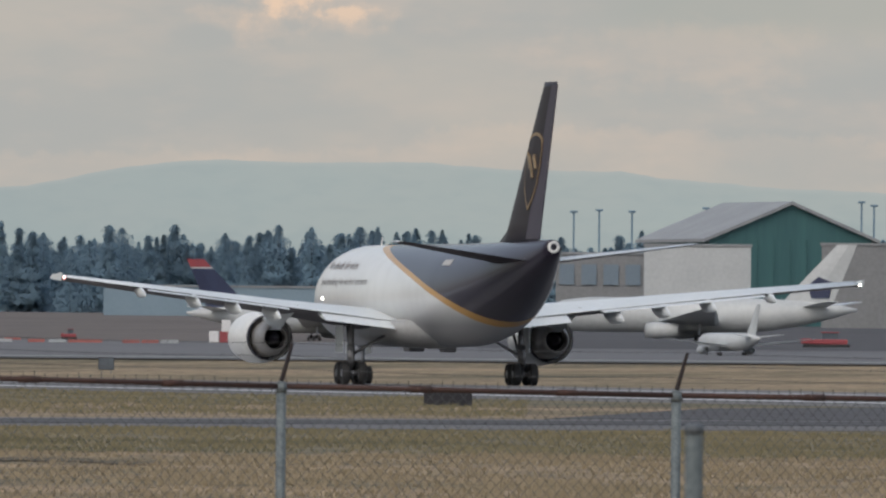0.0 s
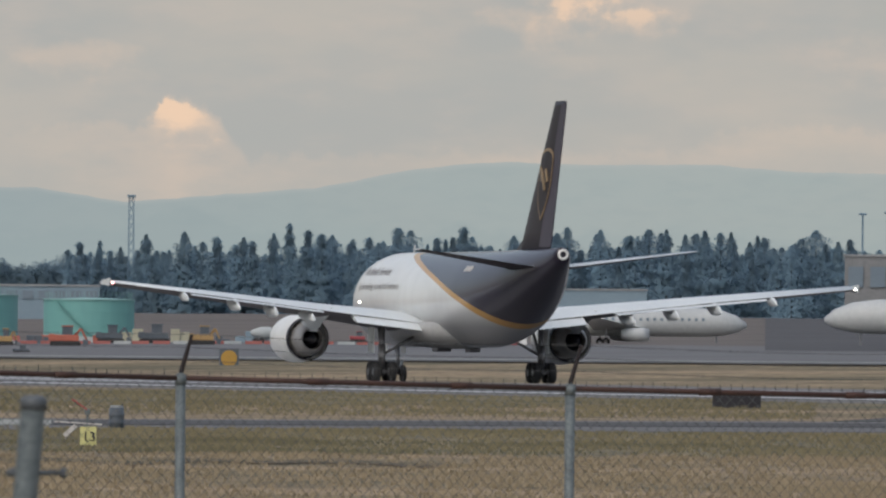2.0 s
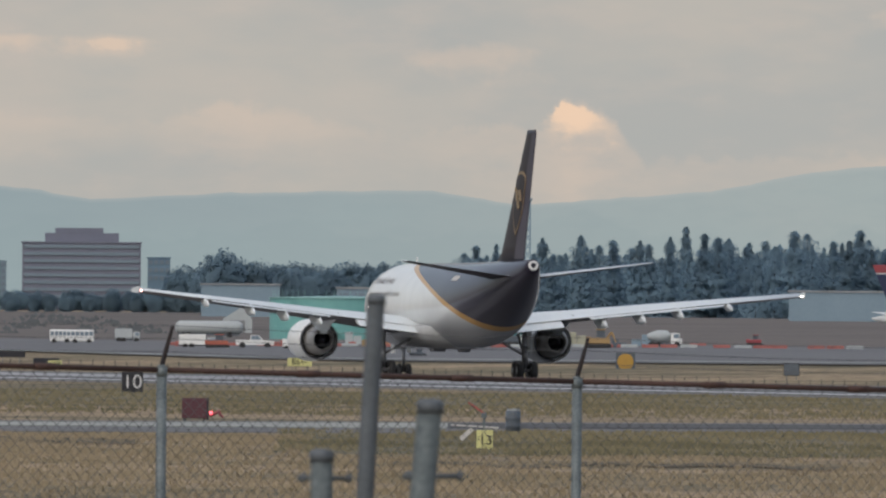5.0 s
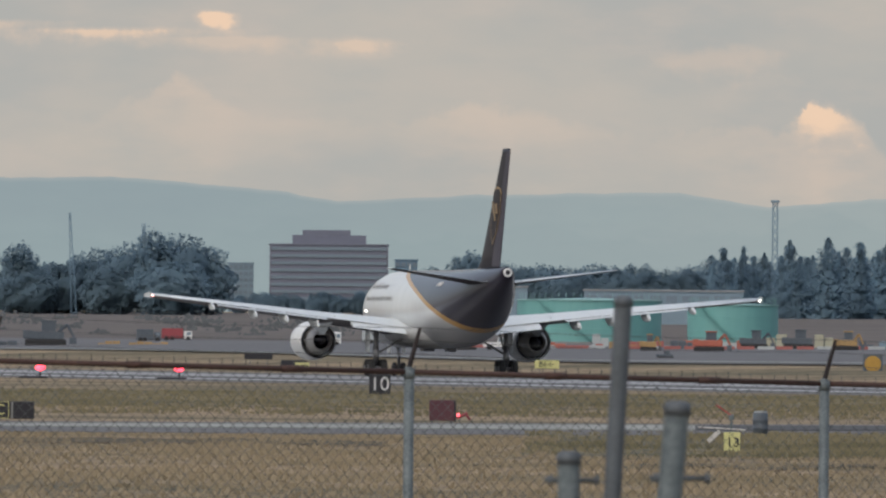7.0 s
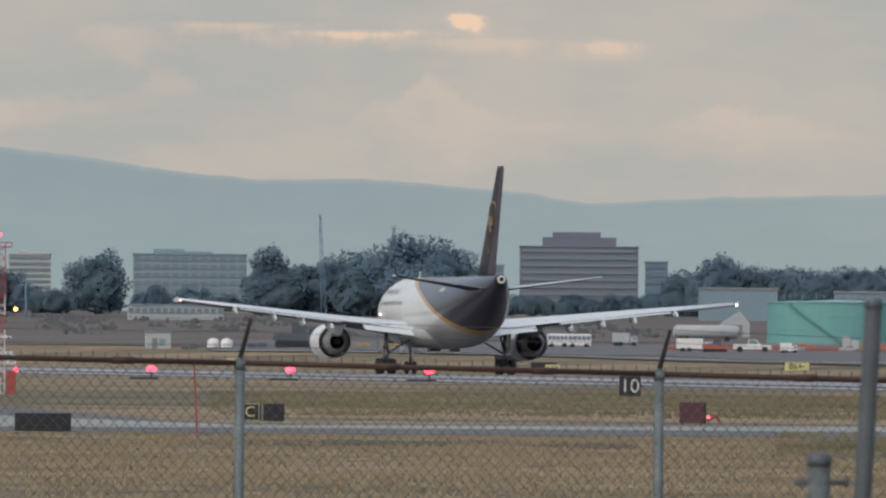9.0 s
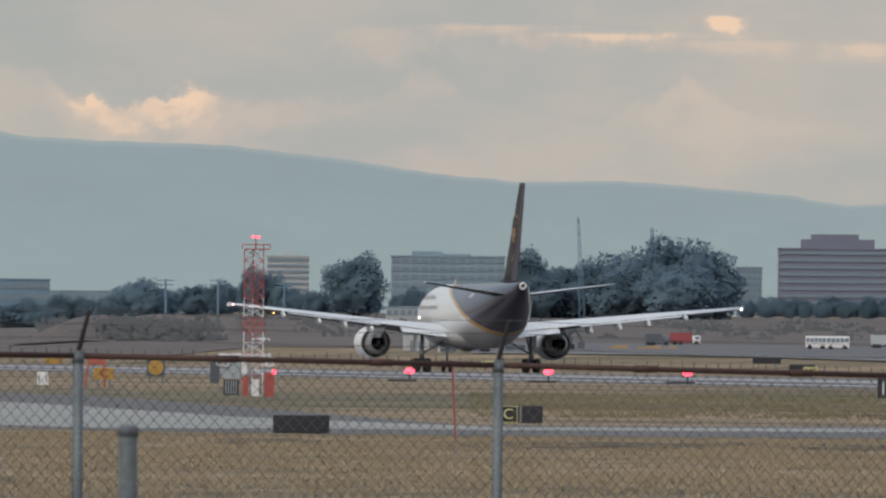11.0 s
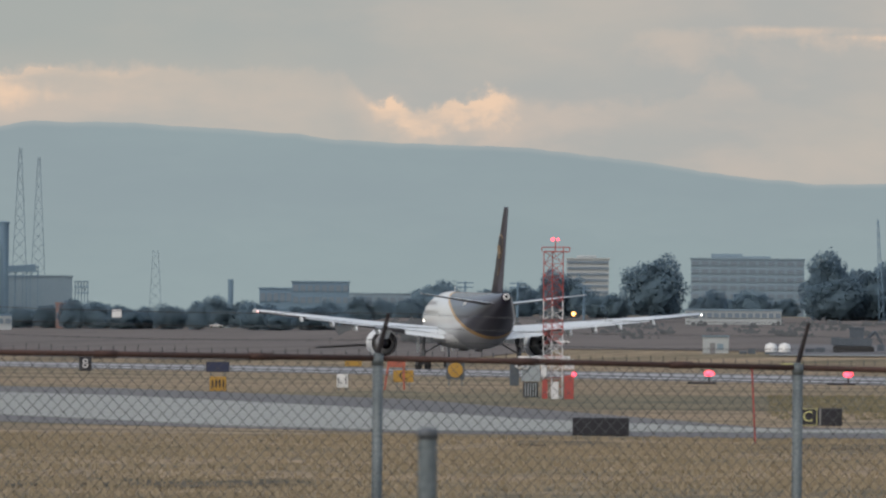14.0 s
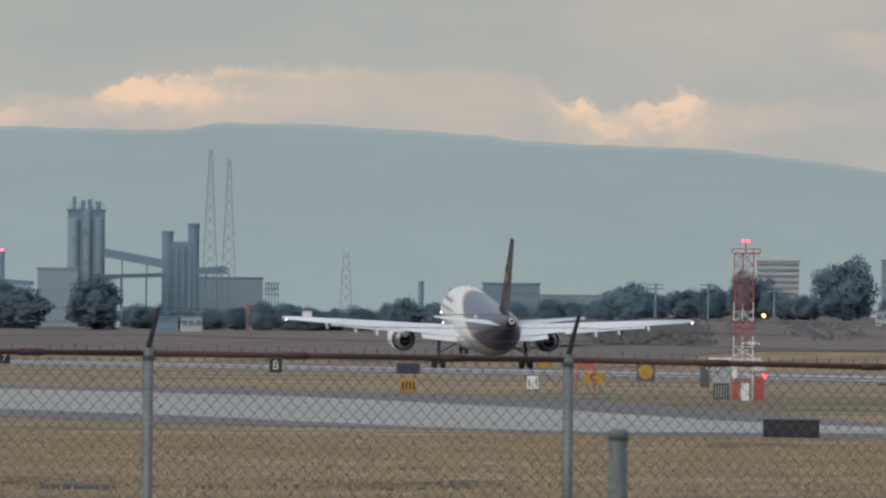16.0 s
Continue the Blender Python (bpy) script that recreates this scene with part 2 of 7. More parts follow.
def grassland():
    """Dry summer grass: straw, olive and bare patches at three scales."""
    m, n, l, b = make("dry_grass")
    tc = n.new("ShaderNodeTexCoord")
    outs = []
    for s, d in ((0.012, 3), (0.06, 5), (0.9, 6)):
        q = n.new("ShaderNodeTexNoise")
        q.inputs["Scale"].default_value, q.inputs["Detail"].default_value = s, d
        l.new(tc.outputs["Object"], q.inputs["Vector"])
        outs.append(q.outputs["Fac"])
    r = n.new("ShaderNodeValToRGB")
    r.color_ramp.elements[0].position, r.color_ramp.elements[1].position = 0.39, 0.57
    r.color_ramp.elements[0].color, r.color_ramp.elements[1].color = (0.135, 0.125, 0.09, 1), (0.325, 0.26, 0.18, 1)
    mid = r.color_ramp.elements.new(0.47)
    mid.color = (0.225, 0.19, 0.13, 1)
    mx = n.new("ShaderNodeMixRGB")
    mx.inputs[0].default_value = 0.55
    l.new(outs[0], mx.inputs[1])
    l.new(outs[1], mx.inputs[2])
    l.new(mx.outputs[0], r.inputs[0])
    f = n.new("ShaderNodeMixRGB")
    f.blend_type = "MULTIPLY"
    f.inputs[0].default_value = 0.6
    r2 = n.new("ShaderNodeValToRGB")
    r2.color_ramp.elements[0].position, r2.color_ramp.elements[0].color = 0.3, (0.72, 0.7, 0.66, 1)
    r2.color_ramp.elements[1].position, r2.color_ramp.elements[1].color = 0.65, (1.12, 1.1, 1.05, 1)
    l.new(outs[2], r2.inputs[0])
    l.new(r.outputs[0], f.inputs[1])
    l.new(r2.outputs[0], f.inputs[2])
    # mottled tufts, drawn out away from the camera to fit its grazing view
    mp = n.new("ShaderNodeMapping")
    mp.inputs["Scale"].default_value = (1.0, 0.13, 1.0)
    l.new(tc.outputs["Object"], mp.inputs["Vector"])
    q = n.new("ShaderNodeTexNoise")
    q.inputs["Scale"].default_value, q.inputs["Detail"].default_value, q.inputs["Roughness"].default_value = 0.8, 5, 0.65
    l.new(mp.outputs[0], q.inputs["Vector"])
    r3 = n.new("ShaderNodeValToRGB")
    r3.color_ramp.elements[0].position, r3.color_ramp.elements[0].color = 0.34, (0.62, 0.62, 0.62, 1)
    r3.color_ramp.elements[1].position, r3.color_ramp.elements[1].color = 0.66, (1.22, 1.18, 1.14, 1)
    l.new(q.outputs["Fac"], r3.inputs[0])
    g = n.new("ShaderNodeMixRGB")
    g.blend_type = "MULTIPLY"
    g.inputs[0].default_value = 0.85
    l.new(f.outputs[0], g.inputs[1])
    l.new(r3.outputs[0], g.inputs[2])
    l.new(g.outputs[0], b.inputs["Base Color"])
    b.inputs["Roughness"].default_value = 0.95
    b.inputs["Specular IOR Level"].default_value = 0.1
    return m


GRASS = grassland()
DIRT = stuff_of("bare_dirt", (0.178, 0.158, 0.146), (0.115, 0.106, 0.1), 0.95, scale=0.02, fine=0.4, spec=0.1)


def foliage(name, base, other):
    """Thin leaves: half of the light goes through them."""
    m = stuff_of(name, base, other, 0.95, scale=0.25, fine=2, spec=0.05, random_tint=0.12)
    n, l = m.node_tree.nodes, m.node_tree.links
    b, out = n["Principled BSDF"], n["Material Output"]
    col = b.inputs["Base Color"].links[0].from_socket
    tr, mx = n.new("ShaderNodeBsdfTranslucent"), n.new("ShaderNodeMixShader")
    l.new(col, tr.inputs["Color"])
    mx.inputs[0].default_value = 0.48
    l.new(b.outputs[0], mx.inputs[1])
    l.new(tr.outputs[0], mx.inputs[2])
    l.new(mx.outputs[0], out.inputs["Surface"])
    return m


# far foliage lifted and blued: distance haze put into the base colours
CONIFER = foliage("hazy_conifer_needles", (0.235, 0.345, 0.425), (0.215, 0.315, 0.39))
LEAF = foliage("hazy_broadleaf_foliage", (0.20, 0.285, 0.345), (0.178, 0.257, 0.312))
BARK = stuff_of("bark", (0.06, 0.05, 0.045), None, 0.95, scale=3)
# far brick, concrete and windows blued and evened: haze put into their colours
BRICK = stuff_of("hazy_brick", (0.165, 0.175, 0.225), (0.145, 0.155, 0.20), 0.8, scale=0.3)
SLAB = stuff_of("hazy_concrete", (0.215, 0.29, 0.345), (0.19, 0.262, 0.315), 0.8, scale=0.2)
SLAB_DARK = stuff_of("hazy_dark_concrete", (0.155, 0.24, 0.315), (0.135, 0.21, 0.28), 0.8, scale=0.2)
PALE = stuff_of("pale_cladding", (0.42, 0.45, 0.45), (0.36, 0.39, 0.4), 0.7, scale=0.3)
GLASS = stuff_of("hazy_window", (0.175, 0.225, 0.27), (0.155, 0.2, 0.245), 0.35, scale=0.4)
TEAL = stuff_of("teal_cladding", (0.16, 0.375, 0.355), (0.14, 0.335, 0.32), 0.6, scale=0.15, fine=1.4, stretch=(1, 1, 0.1))
GREEN = stuff_of("green_cladding", (0.055, 0.145, 0.145), (0.04, 0.11, 0.115), 0.6, scale=0.2, fine=3, stretch=(4, 1, 0.1))
ROOF = stuff_of("grey_metal_roof", (0.30, 0.315, 0.32), (0.24, 0.25, 0.26), 0.6, scale=0.2, fine=2)
GREYWALL = stuff_of("grey_wall", (0.24, 0.245, 0.25), (0.19, 0.195, 0.2), 0.8, scale=0.2)
NAVY = stuff_of("navy_paint", (0.03, 0.04, 0.085), (0.025, 0.03, 0.07), 0.35, scale=0.5)
REDPAINT = stuff_of("red_paint", (0.32, 0.06, 0.07), (0.25, 0.05, 0.06), 0.5, scale=0.7)
# orange dulled: distance haze put into the colour
ORANGE = stuff_of("hazed_orange_paint", (0.45, 0.13, 0.08), (0.34, 0.10, 0.07), 0.6, scale=0.8)
YELLOW = stuff_of("yellow_sign", (0.44, 0.26, 0.045), (0.36, 0.21, 0.04), 0.5, scale=2)
LEMON = stuff_of("pale_yellow_sign", (0.62, 0.60, 0.26), (0.52, 0.5, 0.22), 0.5, scale=2)
BLACK = stuff_of("black_panel", (0.012, 0.012, 0.018), (0.02, 0.02, 0.026), 0.4, scale=1.5)
MACHINE = stuff_of("drab_machine", (0.10, 0.12, 0.14), (0.065, 0.08, 0.1), 0.6, scale=0.6)
OCHRE = stuff_of("ochre_machine", (0.42, 0.27, 0.11), (0.3, 0.2, 0.09), 0.6, scale=0.6)
MASTRED = stuff_of("mast_red", (0.42, 0.085, 0.07), (0.33, 0.07, 0.06), 0.6, scale=3)
MASTWHITE = stuff_of("mast_white", (0.72, 0.72, 0.72), (0.6, 0.6, 0.6), 0.6, scale=3)
RUSTWALL = stuff_of("rusty_cladding", (0.30, 0.19, 0.17), (0.24, 0.16, 0.15), 0.8, scale=0.3)
BOXGREY = stuff_of("grey_cabinet", (0.34, 0.38, 0.39), (0.28, 0.31, 0.33), 0.6, scale=2)
BRUSH = stuff_of("scrub", (0.10, 0.11, 0.115), (0.075, 0.08, 0.085), 0.9, scale=0.6)
OLIVEGRASS = stuff_of("olive_turf", (0.23, 0.195, 0.125), (0.105, 0.102, 0.075), 0.95, scale=0.07, fine=0.6, spec=0.1, stretch=(1, 0.25, 1))
DARKPAVE = stuff_of("dark_apron", (0.105, 0.105, 0.11), (0.075, 0.075, 0.08), 0.9, scale=0.05, fine=0.6, spec=0.15)
# dark soil for the damp tracks and for the ditch's painted shade
DITCH = stuff_of("damp_and_shade_soil", (0.09, 0.08, 0.06), (0.16, 0.132, 0.093), 0.95, scale=0.1, fine=0.7, spec=0.1)

# ---------------------------------------------------------------- ground
def build_ground():
    """One sheet from under the camera to the horizon, finer towards the airfield."""
    az = [-180 + 10 * i for i in range(16)] + [-28, -22, -17, -14] + [-12 + 0.125 * i for i in range(161)] + [11, 14, 18, 24] + [30 + 10 * i for i in range(15)]
    ds = [0, 20, 60, 120, 200, 300, 420, 560, 700, 820, 940, 1060, 1180, 1300] + [1400 + 100 * i for i in range(20)] + [3400, 3700, 4200, 4960]
    verts, faces = [], []
    for d in ds:
        for a in az:
            p = spot(a, max(d, 0.5))
            verts.append((p.x, p.y, ground_z(p.x, p.y)))
    n = len(az)
    for i in range(len(ds) - 1):
        for j in range(n):
            k = (j + 1) % n
            faces.append((i * n + j, i * n + k, (i + 1) * n + k, (i + 1) * n + j))
    faces.append(tuple(range(n)))
    ob = new("ground", raw_mesh("ground", verts, faces, GRASS))
    tagged(ob, "dry straw-coloured airfield grass with olive and bare patches", "grass", kind="structure")


build_ground()


def strip(name, outline, z, material, label, category, depth=0.06):
    bm = bmesh.new()
    rings(bm, [[Vector((p.x, p.y, z - depth)) for p in outline], [Vector((p.x, p.y, z)) for p in outline]])
    return solid(name, bm, material, Matrix(), label, category, kind="structure")


def camber(side):
    """The runway falls gently from its centre line to both edges; the crown is set to fit the wheels in the view."""
    return 0.25 * max(0.0, 1 - abs(side) / 24.0)


def runway_sheet(name, s0, s1, lift, material, label, category):
    """A long strip of the runway's surface that follows the camber."""
    cuts = sorted({s0, s1} | ({0.0} if s0 < 0 < s1 else set()))
    bm = bmesh.new()
    loops = []
    for r in (-600, 2900):
        top = [runway_spot(r, c, camber(c) + lift) for c in cuts]
        low = [runway_spot(r, c, -0.05) for c in reversed(cuts)]
        loops.append(top + low)
    rings(bm, loops)
    return solid(name, bm, material, Matrix(), label, category, kind="structure")


# the runway, 45 m wide, with its paved shoulders and white edge lines
strip("runway_shoulder", [runway_spot(-600, -33), runway_spot(-600, 33), runway_spot(2900, 33), runway_spot(2900, -33)], 0.012, SHOULDER,
      "dark asphalt shoulder along the runway", "pavement")
runway_sheet("runway", -24.0, 24.0, 0.03, ASPHALT, "long grey grooved asphalt runway with white edge lines", "runway")
runway_sheet("runway_strip", -14.0, -5.0, 0.045, PALEPAVE, "pale strip along the runway", "marking")
for side in (-22.4, 22.4):
    runway_sheet("runway_edge_line", side - 0.6, side + 0.6, 0.045, MARKING, "white painted edge line along the runway", "marking")

# the near taxiway crosses the view, then widens and bends away to the runway
TAXI = [spot(-2.3, 504), spot(-4.7, 480), spot(-5.6, 540), spot(-6.2, 640), spot(-7.0, 770), spot(-8.3, 905), spot(-12, 1000),
        spot(-12, 720), spot(-8.3, 610), spot(-7.4, 545), spot(-6.6, 478), spot(-6.0, 458), spot(-5.0, 463), spot(-3.2, 470), spot(-2.3, 474)]
strip("near_taxiway", [spot(5, 560), spot(1.5, 541), spot(-2.3, 504), spot(-2.3, 474), spot(-1.5, 484), spot(1.5, 512), spot(5, 530)], 0.03, DARKPAVE, "dark grey asphalt taxiway crossing the dry grass", "taxiway")
strip("taxiway", TAXI, 0.03, CONCRETE, "pale grey concrete taxiway between strips of dry grass", "taxiway")
strip("taxiway_shoulder", [spot(5, 575), spot(1.5, 556), spot(-2.5, 515), spot(-4.8, 495), spot(-5.4, 600), spot(-6.0, 750), spot(-7.0, 910), spot(-8.3, 990), spot(-12, 1060),
                           spot(-12, 640), spot(-8.3, 545), spot(-7.2, 487), spot(-6.0, 448), spot(-5.0, 436), spot(-3.2, 440), spot(-1.5, 455), spot(1.5, 482), spot(5, 500)],
      0.012, SHOULDER, "dark asphalt shoulder of the taxiway", "pavement")
# the connector that runs from the taxiway to the runway at the near end
strip("connector_taxiway", [spot(0.35, 545), spot(4.5, 560), spot(4.5, 700), spot(2.3, 728), spot(0.9, 660)], 0.022, DARKPAVE,
      "grey asphalt connector taxiway joining the runway", "taxiway")

def seen_ground(deg, v):
    """How far off the ground lies that shows v units above (minus: below) eye level on a bearing."""
    lo, hi = 60.0, 3300.0
    for _ in range(40):
        d = (lo + hi) / 2
        p = spot(deg, d)
        if (ground_z(p.x, p.y) - EYE) * 29940.0 / d < v:
            lo = d
        else:
            hi = d
    return lo


def ribbon(name, u0, u1, low, top, material, label, category, lift=0.06, n=60, rows=6, domed=False):
    """A sheet laid on the ground between two sight lines; low and top give the units above eye level at a place along it."""
    verts, faces = [], []
    for i in range(n + 1):
        u = u0 + (u1 - u0) * i / n
        a, b = seen_ground(u / 522.5, low(u)), seen_ground(u / 522.5, top(u))
        for j in range(rows + 1):
            rise = lift if not domed else (lift + 0.5) * math.sin(math.pi * j / rows) ** 0.5 * math.sin(math.pi * i / n) ** 0.5 - 0.5
            p = aground(u / 522.5, a + (b - a) * j / rows, rise)
            verts.append(tuple(p))
    for i in range(n):
        for j in range(rows):
            k = i * (rows + 1) + j
            faces.append((k, k + rows + 1, k + rows + 2, k + 1))
    return tagged(new(name, raw_mesh(name, verts, faces, material)), label, category, kind="structure")


ribbon("dirt_bank", -4600, 1100, lambda u: -2 + 5 * math.sin(u * 0.004) - 14 * smooth(-2850, -3050, u), lambda u: 62 - 27 * smooth(-2950, -3300, u), DIRT, "brown bare-earth bank at the airfield's far side", "dirt", 0.09, 240, 24)
ribbon("far_taxiway", -2500, 1100, lambda u: -6 - 16 * smooth(-2300, -1300, u), lambda u: 14 - 4 * smooth(-2300, -1500, u), ASPHALT, "grey asphalt taxiway on the runway's far side", "taxiway", 0.13, 240, 10)
ribbon("far_taxiway_line", -2500, 1100, lambda u: -6.5 - 13 * smooth(-2300, -1300, u), lambda u: -5.2 - 13 * smooth(-2300, -1300, u), CONCRETE, "pale edge stripe of the far taxiway", "marking", 0.16, n=240, rows=2)
# two domed sheets added to cover grass showing through the bank
ribbon("dirt_bank", -3440, -3160, lambda u: 6, lambda u: 36 + 6 * smooth(-3300, -3160, u), DIRT, "added brown earth sheet over the grass before the mound", "dirt", 0.5, 60, 10, True)
ribbon("dirt_bank", -4600, -3880, lambda u: 2, lambda u: 36, DIRT, "added brown earth sheet over the grass before the cement works", "dirt", 0.5, 60, 10, True)
ribbon("apron", 60, 1100, lambda u: 2, lambda u: 60, DARKPAVE, "dark grey asphalt apron before the hangars", "apron", 0.16, 160, 16)


def ragged(base, amp, seed):
    return lambda u: base + amp * noise.noise((u * 0.006, seed, 0.3)) + 0.15 * amp * noise.noise((u * 0.02, seed, 7.3))


ribbon("olive_turf_strip", -1500, 1150, ragged(-186, 12, 1), ragged(-141, 3, 2), OLIVEGRASS, "darker olive turf strip beside the taxiway", "grass", 0.005, 120, 3)
ribbon("olive_turf_strip", -4600, 900, ragged(-98, 8, 3), ragged(-76, 6, 4), OLIVEGRASS, "greener turf in the strip before the runway", "grass", 0.008, 120, 3)
# no hollow here: the ditch's shadow line is a dark flat ribbon
ribbon("ditch", -2950, -1750, ragged(-170, 5, 5), ragged(-161, 5, 5), DITCH, "flat dark ribbon for a ditch's shadow line", "ditch", 0.02, 120, 2)
ribbon("ditch", -4600, -3300, ragged(-245, 9, 8), ragged(-234, 9, 8), DITCH, "dark damp track through the grass", "ditch", 0.02, 120, 2)
ribbon("ditch", -1300, -500, ragged(-205, 9, 12), ragged(-199, 9, 12), DITCH, "faint damp track through the grass", "ditch", 0.02, 120, 2)

# ---------------------------------------------------------------- the freighter
GEAR = 25.3   # metres from the nose to the main wheels, which are the aircraft's origin


def P(st, lat, z):
    return Vector((lat, GEAR - st, z))


FUSE = [(0.0, 4.35, 0.06), (0.25, 4.37, 0.5), (0.8, 4.43, 0.95), (1.8, 4.6, 1.5), (3.2, 4.82, 2.0), (5.0, 5.0, 2.42), (7.0, 5.1, 2.7), (9.5, 5.15, 2.82),
        (14, 5.15, 2.82), (20, 5.15, 2.82), (26, 5.15, 2.82), (31, 5.15, 2.82), (34.5, 5.17, 2.81), (37, 5.26, 2.72), (39.5, 5.43, 2.57), (42, 5.68, 2.34),
        (44.5, 6.02, 2.03), (47, 6.42, 1.65), (49.5, 6.88, 1.2), (51.5, 7.27, 0.82), (52.8, 7.55, 0.55), (53.35, 7.7, 0.38)]


def faired(rows, count):
    """Stations in between, on a smooth curve through the given ones."""
    xs, slopes = [r[0] for r in rows], []
    for c in (1, 2):
        d = [(b[c] - a[c]) / (b[0] - a[0]) for a, b in zip(rows, rows[1:])]
        slopes.append([d[0]] + [0.0 if p * q <= 0 else 2 * p * q / (p + q) for p, q in zip(d, d[1:])] + [d[-1]])
    out = []
    for i in range(count + 1):
        x = xs[0] + (xs[-1] - xs[0]) * i / count
        j = max(k for k in range(len(xs) - 1) if xs[k] <= x)
        h = xs[j + 1] - xs[j]
        u = (x - xs[j]) / h
        vals = [x]
        for c in (1, 2):
            p, q, m0, m1 = rows[j][c], rows[j + 1][c], slopes[c - 1][j] * h, slopes[c - 1][j + 1] * h
            vals.append(p * (2 * u ** 3 - 3 * u * u + 1) + m0 * (u ** 3 - 2 * u * u + u) + q * (3 * u * u - 2 * u ** 3) + m1 * (u ** 3 - u * u))
        out.append(tuple(vals))
    return out


FUSE = FUSE[:5] + [r for r in faired(FUSE, 120) if r[0] > 4.0]


def fuse_at(st):
    for (a, za, ra), (b, zb, rb) in zip(FUSE, FUSE[1:]):
        if st <= b:
            k = (st - a) / (b - a)
            return za + k * (zb - za), ra + k * (rb - ra)
    return FUSE[-1][1:]


def skin_point(st, z, out=0.0):
    """A point on the left side of the fuselage at a station and a height."""
    zc, r = fuse_at(st)
    h = max(-0.999, min(0.999, (z - zc) / r))
    return P(st, -(r + out) * math.sqrt(1 - h * h), zc + (r + out) * h)


def aerofoil(n=9):
    """Chord fraction and thickness fraction, round the section from the trailing edge over the top and back below."""
    xs = [0.5 * (1 + math.cos(math.pi * i / n)) for i in range(n + 1)]
    t = [5 * (0.2969 * math.sqrt(x) - 0.126 * x - 0.3516 * x * x + 0.2843 * x ** 3 - 0.1036 * x ** 4) for x in xs]
    return [(x, h * 1.15) for x, h in zip(xs, t)] + [(x, -h * 0.75) for x, h in reversed(list(zip(xs, t))[1:-1])]


def wing_bm(sections, vertical=False, upper=1.0):
    """sections: span, leading edge, chord, height, thickness."""
    bm = bmesh.new()
    loops = []
    for span, le, chord, z, thick in sections:
        loop = []
        for x, h in aerofoil():
            if vertical:
                loop.append(P(le + x * chord, h * thick / 1.9 * 2, span))
            else:
                loop.append(P(le + x * chord, span, z + h * thick * (upper if h > 0 else 1.0)))
        loops.append(loop)
    return rings(bm, loops)


def shade_below(ob, paint=None):
    """Darkens the lower skins of wings and tailplane: underside shade put into the colour."""
    ob.data.materials.append(paint or SKINSHADE)
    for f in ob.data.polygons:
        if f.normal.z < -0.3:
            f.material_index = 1


